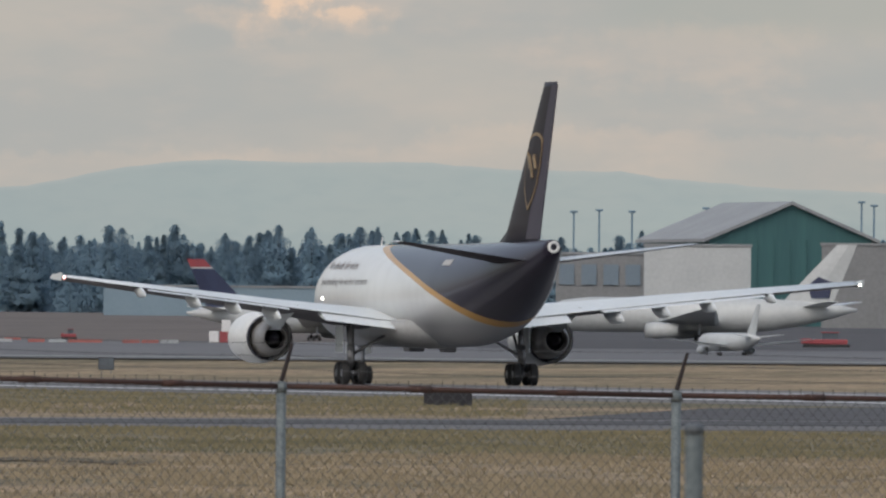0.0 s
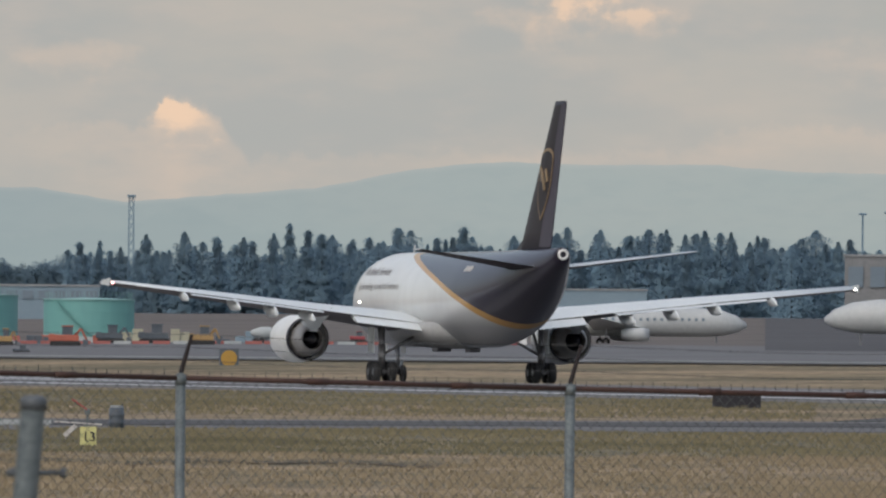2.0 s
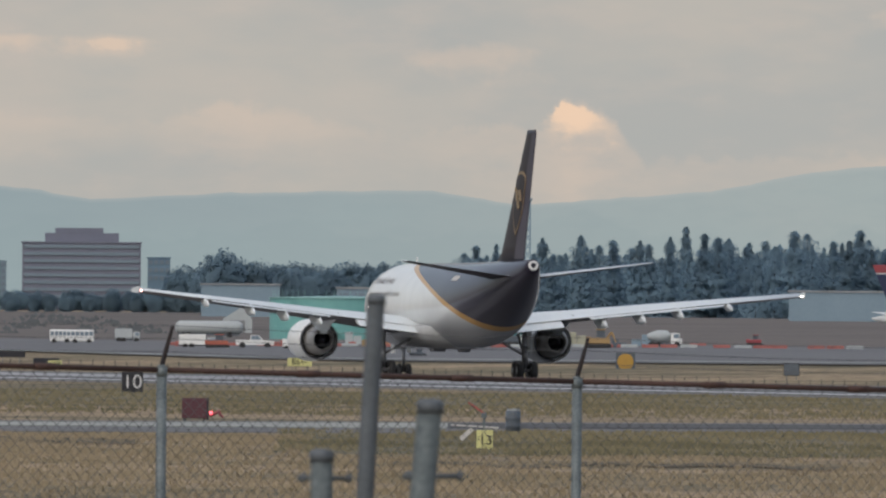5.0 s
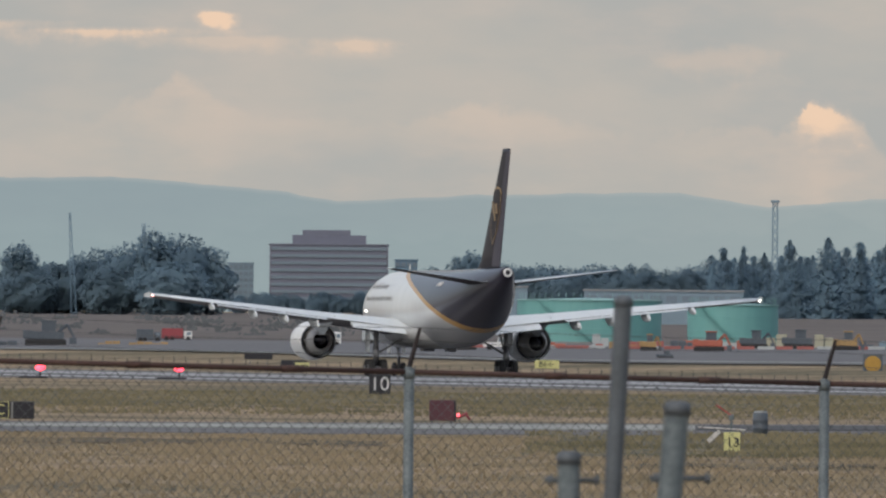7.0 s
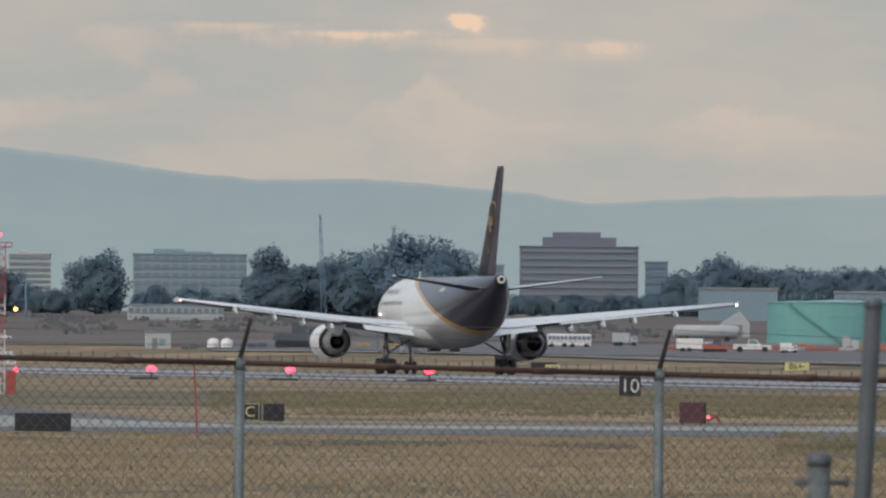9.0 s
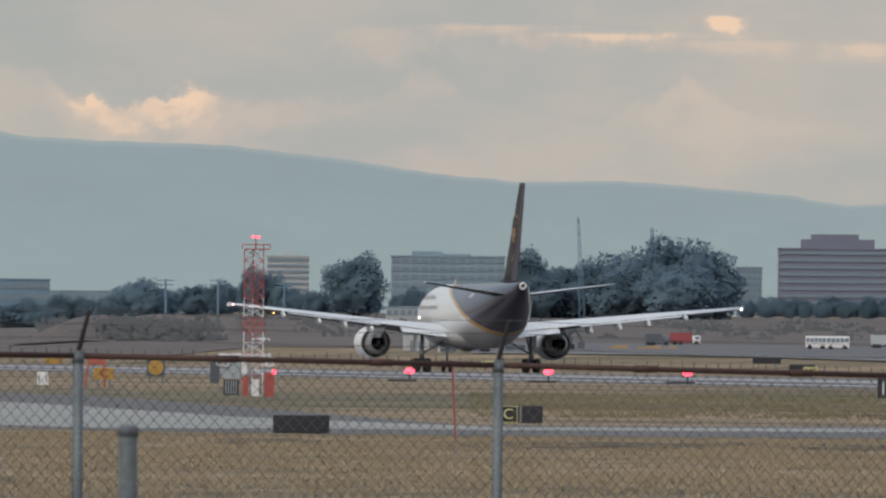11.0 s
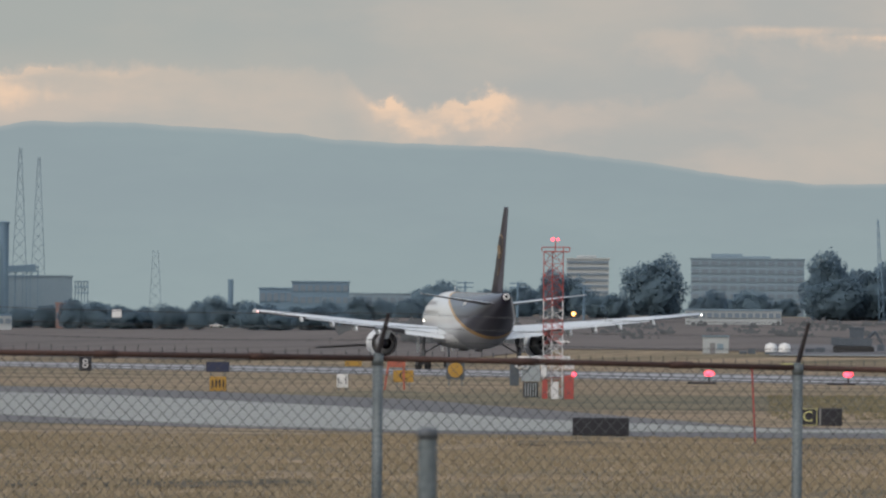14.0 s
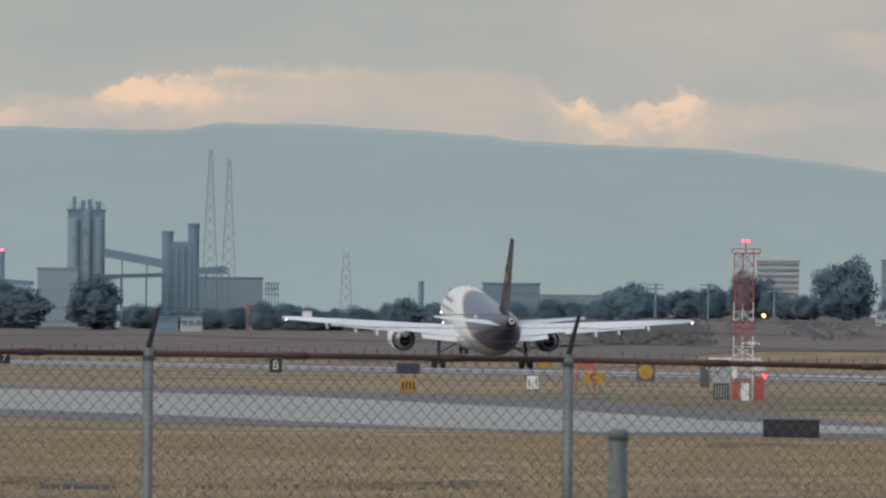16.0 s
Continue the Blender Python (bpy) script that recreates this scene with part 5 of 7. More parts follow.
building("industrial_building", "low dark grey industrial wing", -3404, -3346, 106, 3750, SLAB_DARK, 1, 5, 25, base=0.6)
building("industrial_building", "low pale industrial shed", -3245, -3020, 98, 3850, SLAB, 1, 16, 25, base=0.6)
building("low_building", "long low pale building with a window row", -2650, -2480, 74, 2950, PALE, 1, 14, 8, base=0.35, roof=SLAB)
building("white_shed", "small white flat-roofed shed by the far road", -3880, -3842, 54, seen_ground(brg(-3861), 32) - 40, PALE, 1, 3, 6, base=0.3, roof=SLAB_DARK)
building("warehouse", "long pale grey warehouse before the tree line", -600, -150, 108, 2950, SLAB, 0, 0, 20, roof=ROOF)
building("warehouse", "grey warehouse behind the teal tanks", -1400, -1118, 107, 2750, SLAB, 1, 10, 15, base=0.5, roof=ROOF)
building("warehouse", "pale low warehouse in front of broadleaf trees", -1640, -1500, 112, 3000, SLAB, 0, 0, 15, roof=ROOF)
building("terminal_block", "grey concrete terminal block with two dark windows", 200, 356, 172, 2400, GREYWALL, 1, 4, 22, base=0.45, roof=ROOF)
building("terminal_block", "white cargo building with flat roof", 356, 545, 188, 2350, DULLWHITE, 0, 0, 22, roof=ROOF)
building("terminal_block", "plain grey terminal wing with flat roof", 670, 1050, 192, 2420, GREYWALL, 0, 0, 22, roof=ROOF)
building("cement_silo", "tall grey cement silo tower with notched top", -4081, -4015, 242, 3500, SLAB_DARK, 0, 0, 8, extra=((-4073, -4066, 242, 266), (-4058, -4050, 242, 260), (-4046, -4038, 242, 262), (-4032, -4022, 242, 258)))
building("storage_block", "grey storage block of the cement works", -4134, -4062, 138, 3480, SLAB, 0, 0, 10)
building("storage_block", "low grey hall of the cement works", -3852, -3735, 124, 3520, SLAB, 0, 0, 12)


building("gate_hut", "low dark-roofed hut beside the white shed", -3925, -3884, 53, seen_ground(brg(-3904), 32) - 40, SLAB_DARK, 0, 0, 5)
building("rust_shed", "faded rust-red shed among the far trees", -3764, -3732, 76, seen_ground(brg(-3748), 32), RUSTWALL, 0, 0, 6)


def silo_cells():
    """Round storage cells before the tall tower, its stair tower, roof rail and side pipes."""
    d = 3494
    m = facing(brg(-4048), d)
    z0 = m.translation.z
    t = thing("silo_group", m, "three joined round concrete silo cells with pipes", "silo")
    for u, v in ((-4070, 226), (-4048, 240), (-4027, 228)):
        bm = bmesh.new()
        h, x = high(v, d) - z0, span(u + 4048, d)
        lathe(bm, [(-0.5, span(10.5, d)), (h, span(10.5, d)), (h + 0.15, span(9, d)), (h + 0.2, 0.01)], (x, 0.4, 0), "Z", 20)
        part("silo_cell", bm, SLAB, t, shade=False)
        for k in (0.3, 0.55, 0.8):
            part("ring_band", rods([((x, 0.4, h * k), (x, 0.4, h * k + 0.25), span(10.9, d))], 20), SLAB_DARK, t)
    for u in (-4058, -4036):
        x = span(u + 4048, d)
        part("downpipe", rods([((x, -1.0, 0), (x, -1.0, high(250, d) - z0), 0.14)], 6), SLAB_DARK, t)
    for u, v in ((-4052, 205), (-4044, 180), (-4068, 192)):
        part("louvre", boxes([((span(u + 4048, d), -0.95, high(v, d) - z0), (0.7, 0.3, 0.8))], 0.03), SLAB_DARK, t)
    top = high(246, d) - z0
    for i in range(8):
        x = span(-30 + i * 8.6, d)
        part("rail_post", rods([((x, -0.4, top), (x, -0.4, top + 0.9), 0.05)], 5), SLAB_DARK, t)
    part("guard_rail", rods([((span(-30, d), -0.4, top + 0.9), (span(30, d), -0.4, top + 0.9), 0.05)], 5), SLAB_DARK, t)


silo_cells()


def roof_rack(u0, u1, v0, v1, dist, label):
    """An open steel frame of two decks on columns."""
    m = facing(brg((u0 + u1) / 2), dist)
    z0 = m.translation.z
    t = thing("steel_rack", m, label, "structure")
    w, lo, hi = span(u1 - u0, dist), high(v0, dist) - z0, high(v1, dist) - z0
    n = 5
    for i in range(n):
        x = -w / 2 + w * i / (n - 1)
        part("column", rods([((x, 0, -0.5), (x, 0, hi), 0.1)], 6), SLAB_DARK, t)
    for z in (lo, (lo + hi) / 2, hi):
        part("deck", boxes([((0, 0, z), (w + 0.4, 1.4, 0.22))], 0.03), SLAB_DARK, t)
    for i in range(n - 1):
        x = -w / 2 + w * i / (n - 1)
        part("brace", rods([((x, 0, lo), (x + w / (n - 1), 0, hi), 0.06)], 5), SLAB_DARK, t)


roof_rack(-3850, -3796, 124, 142, 3490, "open steel conveyor frame on the cement hall")
roof_rack(-3730, -3708, 96, 116, 3480, "small two-deck steel frame beside the cement hall")


def silo_pair():
    d = 3500
    m = facing(brg(-3881), d)
    s = thing("cement_silo", m, "pair of round blue-grey silo towers joined by a wall", "silo")
    z0 = m.translation.z
    r = span(10, d)
    for u, v in ((-3904, 206), (-3858, 220)):
        bm = bmesh.new()
        x = span(u + 3881, d)
        h = high(v, d) - z0
        lathe(bm, [(-0.5, r), (h - 0.4, r), (h - 0.4, r * 1.15), (h, r * 1.15), (h + 0.2, 0.01)], (x, 0, 0), "Z", 20)
        part("silo_tower", bm, SLAB_DARK, s, shade=False)
    h = high(188, d) - z0
    part("silo_wall", boxes([((0, 0.5, h / 2), (span(50, d), 3, h))]), SLAB_DARK, s)
    for k in range(4):
        part("rib", boxes([((span(-18 + 12 * k, d), -1.2, h * 0.48), (0.25, 0.4, h * 0.94))]), SLAB, s)


silo_pair()


def conveyor(u0, v0, u1, v1, dist, thick):
    a, b = spot(brg(u0), dist, high(v0, dist)), spot(brg(u1), dist, high(v1, dist))
    c = thing("conveyor", pose(0, 0, 0), "inclined enclosed conveyor bridge of the cement works", "conveyor", "conveyors of the cement works")
    bm = bmesh.new()
    t = span(thick, dist)
    d = b - a
    box(bm, (a + b) / 2, (d.length, 1.6, t), 0.05, d.to_track_quat("X", "Z").to_matrix().to_4x4())
    part("bridge", bm, SLAB_DARK, c)
    for k in (0.3, 0.7):
        p = a.lerp(b, k)
        part("leg", rods([((p.x, p.y, ground_z(p.x, p.y) - 0.5), (p.x, p.y, p.z), 0.15)]), SLAB_DARK, c)


conveyor(-4017, 168, -3908, 148, 3490, 15)
conveyor(-4020, 125, -3908, 129, 3495, 7)
conveyor(-4140, 112, -4200, 116, 3495, 8)
conveyor(-3852, 136, -3800, 140, 3500, 12)


def lattice(name, label, u, v, dist, base_w, top_w, material, lean=0.0, sections=9, rad=0.06, foot=None, category="mast"):
    """A square lattice mast."""
    m = facing(brg(u), dist)
    z0 = m.translation.z if foot is None else foot
    h = high(v, dist) - z0
    t = thing(name, m, label, category)
    legs = []
    for sx in (-1, 1):
        for sy in (-1, 1):
            legs.append(((sx * base_w / 2, sy * base_w / 2, -0.3), (sx * top_w / 2 + lean, sy * top_w / 2, h), rad))
    for a, b, r in legs:
        part("leg", rods([(a, b, r)], 5), material, t)
    for i in range(sections):
        k0, k1 = i / sections, (i + 1) / sections
        rows = []
        for (a0, b0, r), (a1, b1, _) in ((legs[0], legs[2]), (legs[1], legs[3]), (legs[0], legs[1]), (legs[2], legs[3])):
            p, q = Vector(a0).lerp(Vector(b0), k0), Vector(a1).lerp(Vector(b1), k1)
            p2, q2 = Vector(a1).lerp(Vector(b1), k0), Vector(a0).lerp(Vector(b0), k1)
            rows += [(p, q, r * 0.6), (p2, q2, r * 0.6)]
        for row in rows:
            part("bracing", rods([row], 4), material, t)
    return t, h


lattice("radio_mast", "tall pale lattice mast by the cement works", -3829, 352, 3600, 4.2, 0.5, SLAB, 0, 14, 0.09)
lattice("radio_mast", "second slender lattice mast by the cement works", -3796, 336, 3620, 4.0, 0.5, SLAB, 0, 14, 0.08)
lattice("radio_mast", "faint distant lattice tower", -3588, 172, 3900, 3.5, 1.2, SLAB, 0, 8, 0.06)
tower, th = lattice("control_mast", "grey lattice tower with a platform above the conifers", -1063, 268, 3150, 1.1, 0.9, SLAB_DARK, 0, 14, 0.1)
part("platform", boxes([((0, 0, th), (1.6, 1.6, 0.5))], 0.1), SLAB, tower)
lattice("crane_boom", "thin leaning lattice boom behind the tree clump", -2302, 238, 3000, 1.0, 0.25, SLAB_DARK, -0.9, 10, 0.065, category="crane")
lattice("crane_boom", "short lattice tip above the tree clump", -2180, 220, 3100, 0.7, 0.5, SLAB_DARK, 0, 8, 0.08, category="crane")
chimney = thing("chimney", facing(brg(-3455), 3650), "plain grey industrial chimney", "chimney")
part("shaft", rods([((0, 0, -0.5), (0, 0, high(122, 3650) - chimney.location.z), 0.6)], 14), SLAB_DARK, chimney)
chimney = thing("chimney", facing(brg(-4197), 3500), "slim green stack with a red lamp", "chimney")
part("shaft", rods([((0, 0, -0.5), (0, 0, high(168, 3500) - chimney.location.z), 0.55)], 14), SLAB_DARK, chimney)
bm = bmesh.new()
bmesh.ops.create_uvsphere(bm, u_segments=8, v_segments=6, radius=0.3, matrix=Matrix.Translation((0, 0, high(171, 3500) - chimney.location.z)))
part("lamp", bm, LAMP_RED_SOFT, chimney, "glowing red lamp")


def lamp_pole(u, v, dist, arms=True):
    m = facing(brg(u), dist)
    h = high(v, dist) - m.translation.z
    t = thing("apron_light_pole", m, "tall apron floodlight pole with a wide head", "light pole", "apron floodlights")
    part("pole", rods([((0, 0, 0), (0, 0, h), 0.16)], 8), SLAB_DARK, t)
    part("head", boxes([((0, 0, h), (1.3, 0.7, 0.35)), ], 0.08), SLAB_DARK, t)


for u, v in ((231, 247), (276, 250), (334, 248), (465, 255), (740, 268), (762, 262)):
    lamp_pole(u, v, 2900)


def power_pole(u, v, dist):
    m = facing(brg(u), dist)
    h = high(v, dist) - m.translation.z
    t = thing("power_pole", m, "dark wooden power pole with crossarms", "pole", "power poles")
    part("pole", rods([((0, 0, -0.3), (0, 0, h), 0.18)], 8), SLAB_DARK, t)
    for k in (0.88, 0.97):
        part("crossarm", boxes([((0, 0, h * k), (2.8, 0.2, 0.18))]), SLAB_DARK, t)


power_pole(-3040, 122, 2900)
power_pole(-2947, 122, 2900)
power_pole(-2870 + 40, 118, 2950)


def teal_tank(u0, u1, v1, v0):
    """A wide round storage tank with a low cone roof, a curb rail and a winding stair."""
    d = seen_ground(brg((u0 + u1) / 2), v0)
    r = span(u1 - u0, d) / 2
    m = facing(brg((u0 + u1) / 2), d)
    h = high(v1, d) - m.translation.z
    t = thing("storage_tank", m, "low round teal steel storage tank with a flat cone roof", "tank", "teal storage tanks")
    bm = bmesh.new()
    lathe(bm, [(-0.4, r), (h * 0.94, r)], (0, r, 0), "Z", 96)
    part("shell", bm, TEAL, t, shade=True)
    bm = bmesh.new()
    lathe(bm, [(h * 0.93, r + 0.12), (h * 0.955, r + 0.12), (h, r * 0.12), (h, 0.01)], (0, r, 0), "Z", 96)
    part("roof", bm, ROOF_TEAL, t, "pale teal cone roof")
    for k in (0.32, 0.63):
        bm = bmesh.new()
        lathe(bm, [(h * k, r + 0.005), (h * k + 0.02, r + 0.03), (h * k + 0.1, r + 0.03), (h * k + 0.12, r + 0.005)], (0, r, 0), "Z", 96)
        part("seam_band", bm, TEAL, t)
    bm = bmesh.new()
    lathe(bm, [(-0.3, r + 0.25), (0.35, r + 0.25), (0.35, r - 0.1)], (0, r, 0), "Z", 64)
    part("base_ring", bm, GREYWALL, t, "dark concrete base ring")

    def rim(deg, out, z):
        a = radians(deg)
        return Vector((math.sin(a) * (r + out), r - math.cos(a) * (r + out), z))

    for i in range(26):
        k = i / 25
        part("stair_tread", boxes([(rim(-42 + 50 * k, 0.4, h * 0.93 * (1 - k)), (0.34, 0.4, 0.05))]), TEAL, t)
    for i in range(25):
        k = i / 24
        p = rim(-75 + 150 * k, -0.1, h * 0.95)
        part("rail_post", rods([(p, p + Vector((0, 0, 0.9)), 0.03)], 4), ROOF_TEAL, t)


ROOF_TEAL = stuff_of("pale_teal_roof", (0.23, 0.42, 0.40), (0.2, 0.37, 0.35), 0.5, scale=0.3)
teal_tank(-1519, -1262, 95, 12)
teal_tank(-1217, -1056, 88, 13)


def gable_hangar():
    """The large green hangar, its gable turned to the airfield."""
    d = 2500
    m = facing(brg(615), d, 16)
    z0 = m.translation.z
    t = thing("gable_hangar", m, "large dark green gabled hangar with a pale grey roof", "hangar")
    w = span(300, d)
    eave, peak = high(200, d) - z0, high(262, d) - z0
    bm = bmesh.new()
    prism(bm, [(-w / 2, -0.5), (w / 2, -0.5), (w / 2, eave), (0, peak), (-w / 2, eave)], 0, 36)
    part("wall", bm, GREEN, t)
    for s in (-1, 1):
        bm = bmesh.new()
        prism(bm, [(0, peak + 0.05), (0, peak + 0.55), (s * (w / 2 + 1.0), eave + 0.1), (s * (w / 2 + 1.0), eave - 0.4)], -0.8, 37)
        part("roof", bm, ROOF, t, "pale grey metal roof")
    for i in range(9):
        part("wall_rib", boxes([((-w * 0.4 + w * 0.1 * i, -0.08, eave * 0.5), (0.18, 0.14, eave))]), GREEN, t)


gable_hangar()


# ---------------------------------------------------------------- parked aircraft
def airliner(u_tail, dist, nose_right, k, fin_mat, tip_mat, label, turn=0.0, patch=None):
    """A parked twin-jet seen from the side; k scales a 37 m long type."""
    m = facing(brg(u_tail), dist, (0 if nose_right else 180) + turn)
    t = thing("parked_airliner", m @ Matrix.Diagonal((k, k, k, 1)), label, "aeroplane")
    rows = [(-1.0, 3.9, 0.15), (1.5, 3.8, 0.75), (5, 3.5, 1.35), (9, 3.3, 1.8), (13, 3.2, 1.95), (30, 3.2, 1.95), (33, 3.1, 1.7), (35, 2.95, 1.1), (36.2, 2.8, 0.3)]
    bm = bmesh.new()
    rings(bm, [[Vector((x, r * math.cos(a), zc + r * math.sin(a))) for a in [2 * math.pi * i / 24 for i in range(24)]] for x, zc, r in rows])
    part("fuselage", bm, DULLWHITE, t, "white fuselage", True)

    def finish(z0, z1, mat, name):
        def le(z):
            return 7.8 - (z - 4.6) * 0.98

        def te(z):
            return 1.8 - (z - 4.6) * 0.42
        bm = bmesh.new()
        rings(bm, [[Vector((te(z), -0.06, z)), Vector((te(z) + 0.4 * (le(z) - te(z)), -0.22, z)), Vector((le(z), 0, z)), Vector((te(z) + 0.4 * (le(z) - te(z)), 0.22, z)), Vector((te(z), 0.06, z))] for z in (z0, z1)])
        part(name, bm, mat, t)

    finish(4.5, 9.9, fin_mat, "fin")
    finish(9.904, 10.1, DULLWHITE, "fin_stripe")
    finish(10.104, 11.2, tip_mat, "fin_tip")
    if patch:
        bm = bmesh.new()
        prism(bm, [(2.2, 5.2), (4.2, 5.2), (4.6, 6.6), (3.4, 7.6), (1.8, 7.0)], -0.34, 0.34)
        part("emblem", bm, patch, t, "dark blue emblem patch")
    for s in (-1, 1):
        bm = bmesh.new()
        rings(bm, [[Vector((5.5, s * 0.7, 4.2)), Vector((2.4, s * 0.7, 4.3)), Vector((2.4, s * 0.7, 4.15))], [Vector((1.2, s * 5.6, 4.8)), Vector((-0.2, s * 5.6, 4.85)), Vector((-0.2, s * 5.6, 4.78))]])
        part("tailplane", bm, ALU, t)
        bm = bmesh.new()
        rings(bm, [[Vector((22, s * 1.6, 2.3)), Vector((14.5, s * 1.6, 2.5)), Vector((15, s * 1.6, 2.0))], [Vector((12.5, s * 16.5, 3.9)), Vector((11, s * 16.5, 3.95)), Vector((11.2, s * 16.5, 3.8))]])
        part("wing", bm, ALU, t)
        bm = bmesh.new()
        lathe(bm, [(18.2, 0.55), (18.8, 0.8), (20.8, 0.95), (22, 0.82), (21.9, 0.7), (20, 0.6), (18.3, 0.5)], (0, s * 5.2, 1.45), "X", 20)
        part("engine", bm, DULLWHITE, t, shade=True)
        for dx in (-0.25, 0.25):
            bm = bmesh.new()
            lathe(bm, [(-0.18, 0.3), (-0.18, 0.5), (0.18, 0.5), (0.18, 0.3)], (0, 0, 0), "Y", 16)
            bmesh.ops.translate(bm, verts=bm.verts, vec=(16.5, s * 2.8 + dx, 0.5))
            part("wheel", bm, RUBBER, t)
        part("gear_leg", rods([((16.5, s * 2.8, 0.4), (16.5, s * 2.6, 2.4), 0.14)]), STEEL, t)
    part("nose_gear", rods([((32, 0, 0.0), (32, 0, 2.2), 0.16)]), STEEL, t)
    bm = boxes([((10 + i * 0.95, -1.93, 3.55), (0.36, 0.1, 0.42)) for i in range(1)])
    me = mesh_of(bm, "cabin_window", GLASS)
    for i in range(22):
        ob = new("cabin_window", me)
        ob.parent = t
        ob.location = (i * 0.95, 0.03, 0)


airliner(-440, 1880, True, 0.82, NAVY, REDPAINT, "white airliner with a navy fin and red fin tip, parked", 8)
airliner(718, 1800, False, 0.95, DULLWHITE, DULLWHITE, "white airliner with a dark blue fin emblem, parked at the apron", -14, NAVY)
airliner(560, 1500, False, 0.42, DULLWHITE, DULLWHITE, "small white regional jet parked on the apron", -70)

# ---------------------------------------------------------------- airfield signs and lights
def text_part(body, size, material, parent, x, y, z, width=None):
    cu = bpy.data.curves.new("figure", "FONT")
    cu.body, cu.size, cu.extrude = body, size, 0.01
    cu.align_x, cu.align_y = "CENTER", "CENTER"
    tmp = bpy.data.objects.new("tmp", cu)
    scene.collection.objects.link(tmp)
    bpy.context.view_layer.update()
    me = bpy.data.meshes.new_from_object(tmp.evaluated_get(bpy.context.evaluated_depsgraph_get()))
    me.transform(Matrix.Rotation(radians(90), 4, "X"))
    me.materials.clear()
    me.materials.append(material)
    bpy.data.objects.remove(tmp)
    bpy.data.curves.remove(cu)
    ob = new("legend", me)
    ob.parent = parent
    ob.location = (x, y, z)
    if width:
        xs = [v.co.x for v in me.vertices]
        ob.scale.x = width / (max(xs) - min(xs))
    return ob


def sign(name, label, u0, u1, v0, v1, dist, panel, legend="", ink=None, frame_mat=None, legs=2, bars=0, fill=0.7, group="", lift=None):
    """A lit airfield sign between bearings and sight lines, on short legs."""
    u = (u0 + u1) / 2
    m = facing(brg(u), dist)
    w, h = span(u1 - u0, dist), span(v1 - v0, dist)
    z = high(v0, dist) - m.translation.z
    t = thing(name, m, label, "sign", group)
    part("housing", boxes([((0, 0.11, z + h / 2), (w, 0.2, h))], 0.02), frame_mat or BLACK, t)
    part("panel", boxes([((0, -0.005, z + h / 2), (w * 0.94, 0.03, h * 0.9))], 0.006), panel, t)
    for i in range(legs):
        x = (i - (legs - 1) / 2) * w * 0.6 / max(1, legs - 1) * (1 if legs > 1 else 0)
        part("leg", rods([((x, 0.1, -0.1), (x, 0.1, z + 0.05), 0.035)], 6), GALV, t)
    if legend:
        text_part(legend, h * fill * 1.35, ink, t, 0, -0.035, z + h / 2)
    for i in range(bars):
        part("bar", boxes([((w * (-0.32 + 0.64 * i / max(1, bars - 1)), -0.03, z + h / 2), (w * 0.09, 0.02, h * 0.5))]), ink, t)
    return t, w, h, z


sign("distance_sign", "black distance sign with white figures 10 beside the runway", -1779, -1741, -80, -43, 824, BLACK, "10", MARKING, legs=2)
sign("distance_sign", "black distance sign with a white figure 8 beside the runway", -3722, -3700, -42, -17, 1500, BLACK, "8", MARKING)
sign("distance_sign", "black distance sign with a white figure 7 far along the runway", -4202, -4181, -30, -12, 2000, BLACK, "7", MARKING)
sign("guidance_sign", "dark back of a long airfield guidance sign", -32, 54, -98, -67, 660, BLACK)
sign("guidance_sign", "dark back of a wide airfield sign by the taxiway", -2848, -2748, -149, -117, 436, BLACK, legs=3)
c, w, h, z = sign("guidance_sign", "black taxiway sign with a pale framed letter C", -2446, -2371, -128, -97, 508, BLACK)
text_part("C", h * 0.85, LEMON, c, -w * 0.31, -0.035, z + h / 2)
for x, zz, sx, sz in ((-w * 0.49, 0.5, 0.02, 1.0), (-w * 0.1, 0.5, 0.02, 1.0), (-w * 0.295, 0.04, w * 0.39, 0.02), (-w * 0.295, 0.96, w * 0.39, 0.02)):
    part("border", boxes([((x, -0.03, z + h * zz), (sx, 0.02, sz * h if sz == 1.0 else 0.02))]), LEMON, c)
part("divider", boxes([((-w * 0.02, -0.02, z + h / 2), (0.06, 0.03, h * 0.95))]), GREYWALL, c)
sign("guidance_sign", "dark airfield sign with a yellow panel beyond the runway", 565, 604, -57, -38, 1300, BLACK)
sign("guidance_sign", "yellow airfield sign panel beyond the runway", 604, 636, -60, -38, 1300, YELLOW)
sign("guidance_sign", "pale yellow taxiway sign with black characters", -1486, -1443, -31, -16, 1480, LEMON, "B6←", BLACK, LEMON, fill=0.72)
sign("guidance_sign", "dark blue-grey airfield sign near the runway", -3497, -3456, -42, -24, 1150, NAVY)
sign("guidance_sign", "yellow and black barred airfield sign near the runway", -3491, -3461, -76, -50, 870, YELLOW, "", BLACK, YELLOW, bars=4)
sign("guidance_sign", "small white marker board in the grass", -3266, -3246, -68, -44, 900, WHITE, "", BLACK, WHITE, bars=2)
sign("guidance_sign", "yellow taxiway sign with dark characters beside an orange frame", -3166, -3130, -57, -36, 950, YELLOW, "C", BLACK, YELLOW, bars=0)
sign("guidance_sign", "yellow sign just beyond the runway", -3252, -3222, -30, -20, 1900, YELLOW, frame_mat=YELLOW)
sign("guidance_sign", "yellow sign at the far runway edge", -2480, -2442, -26, -18, 1750, LEMON, frame_mat=LEMON)
sign("guidance_sign", "dark sign panel beyond the runway", -2000, -1950, -19, -9, 1700, BLACK)
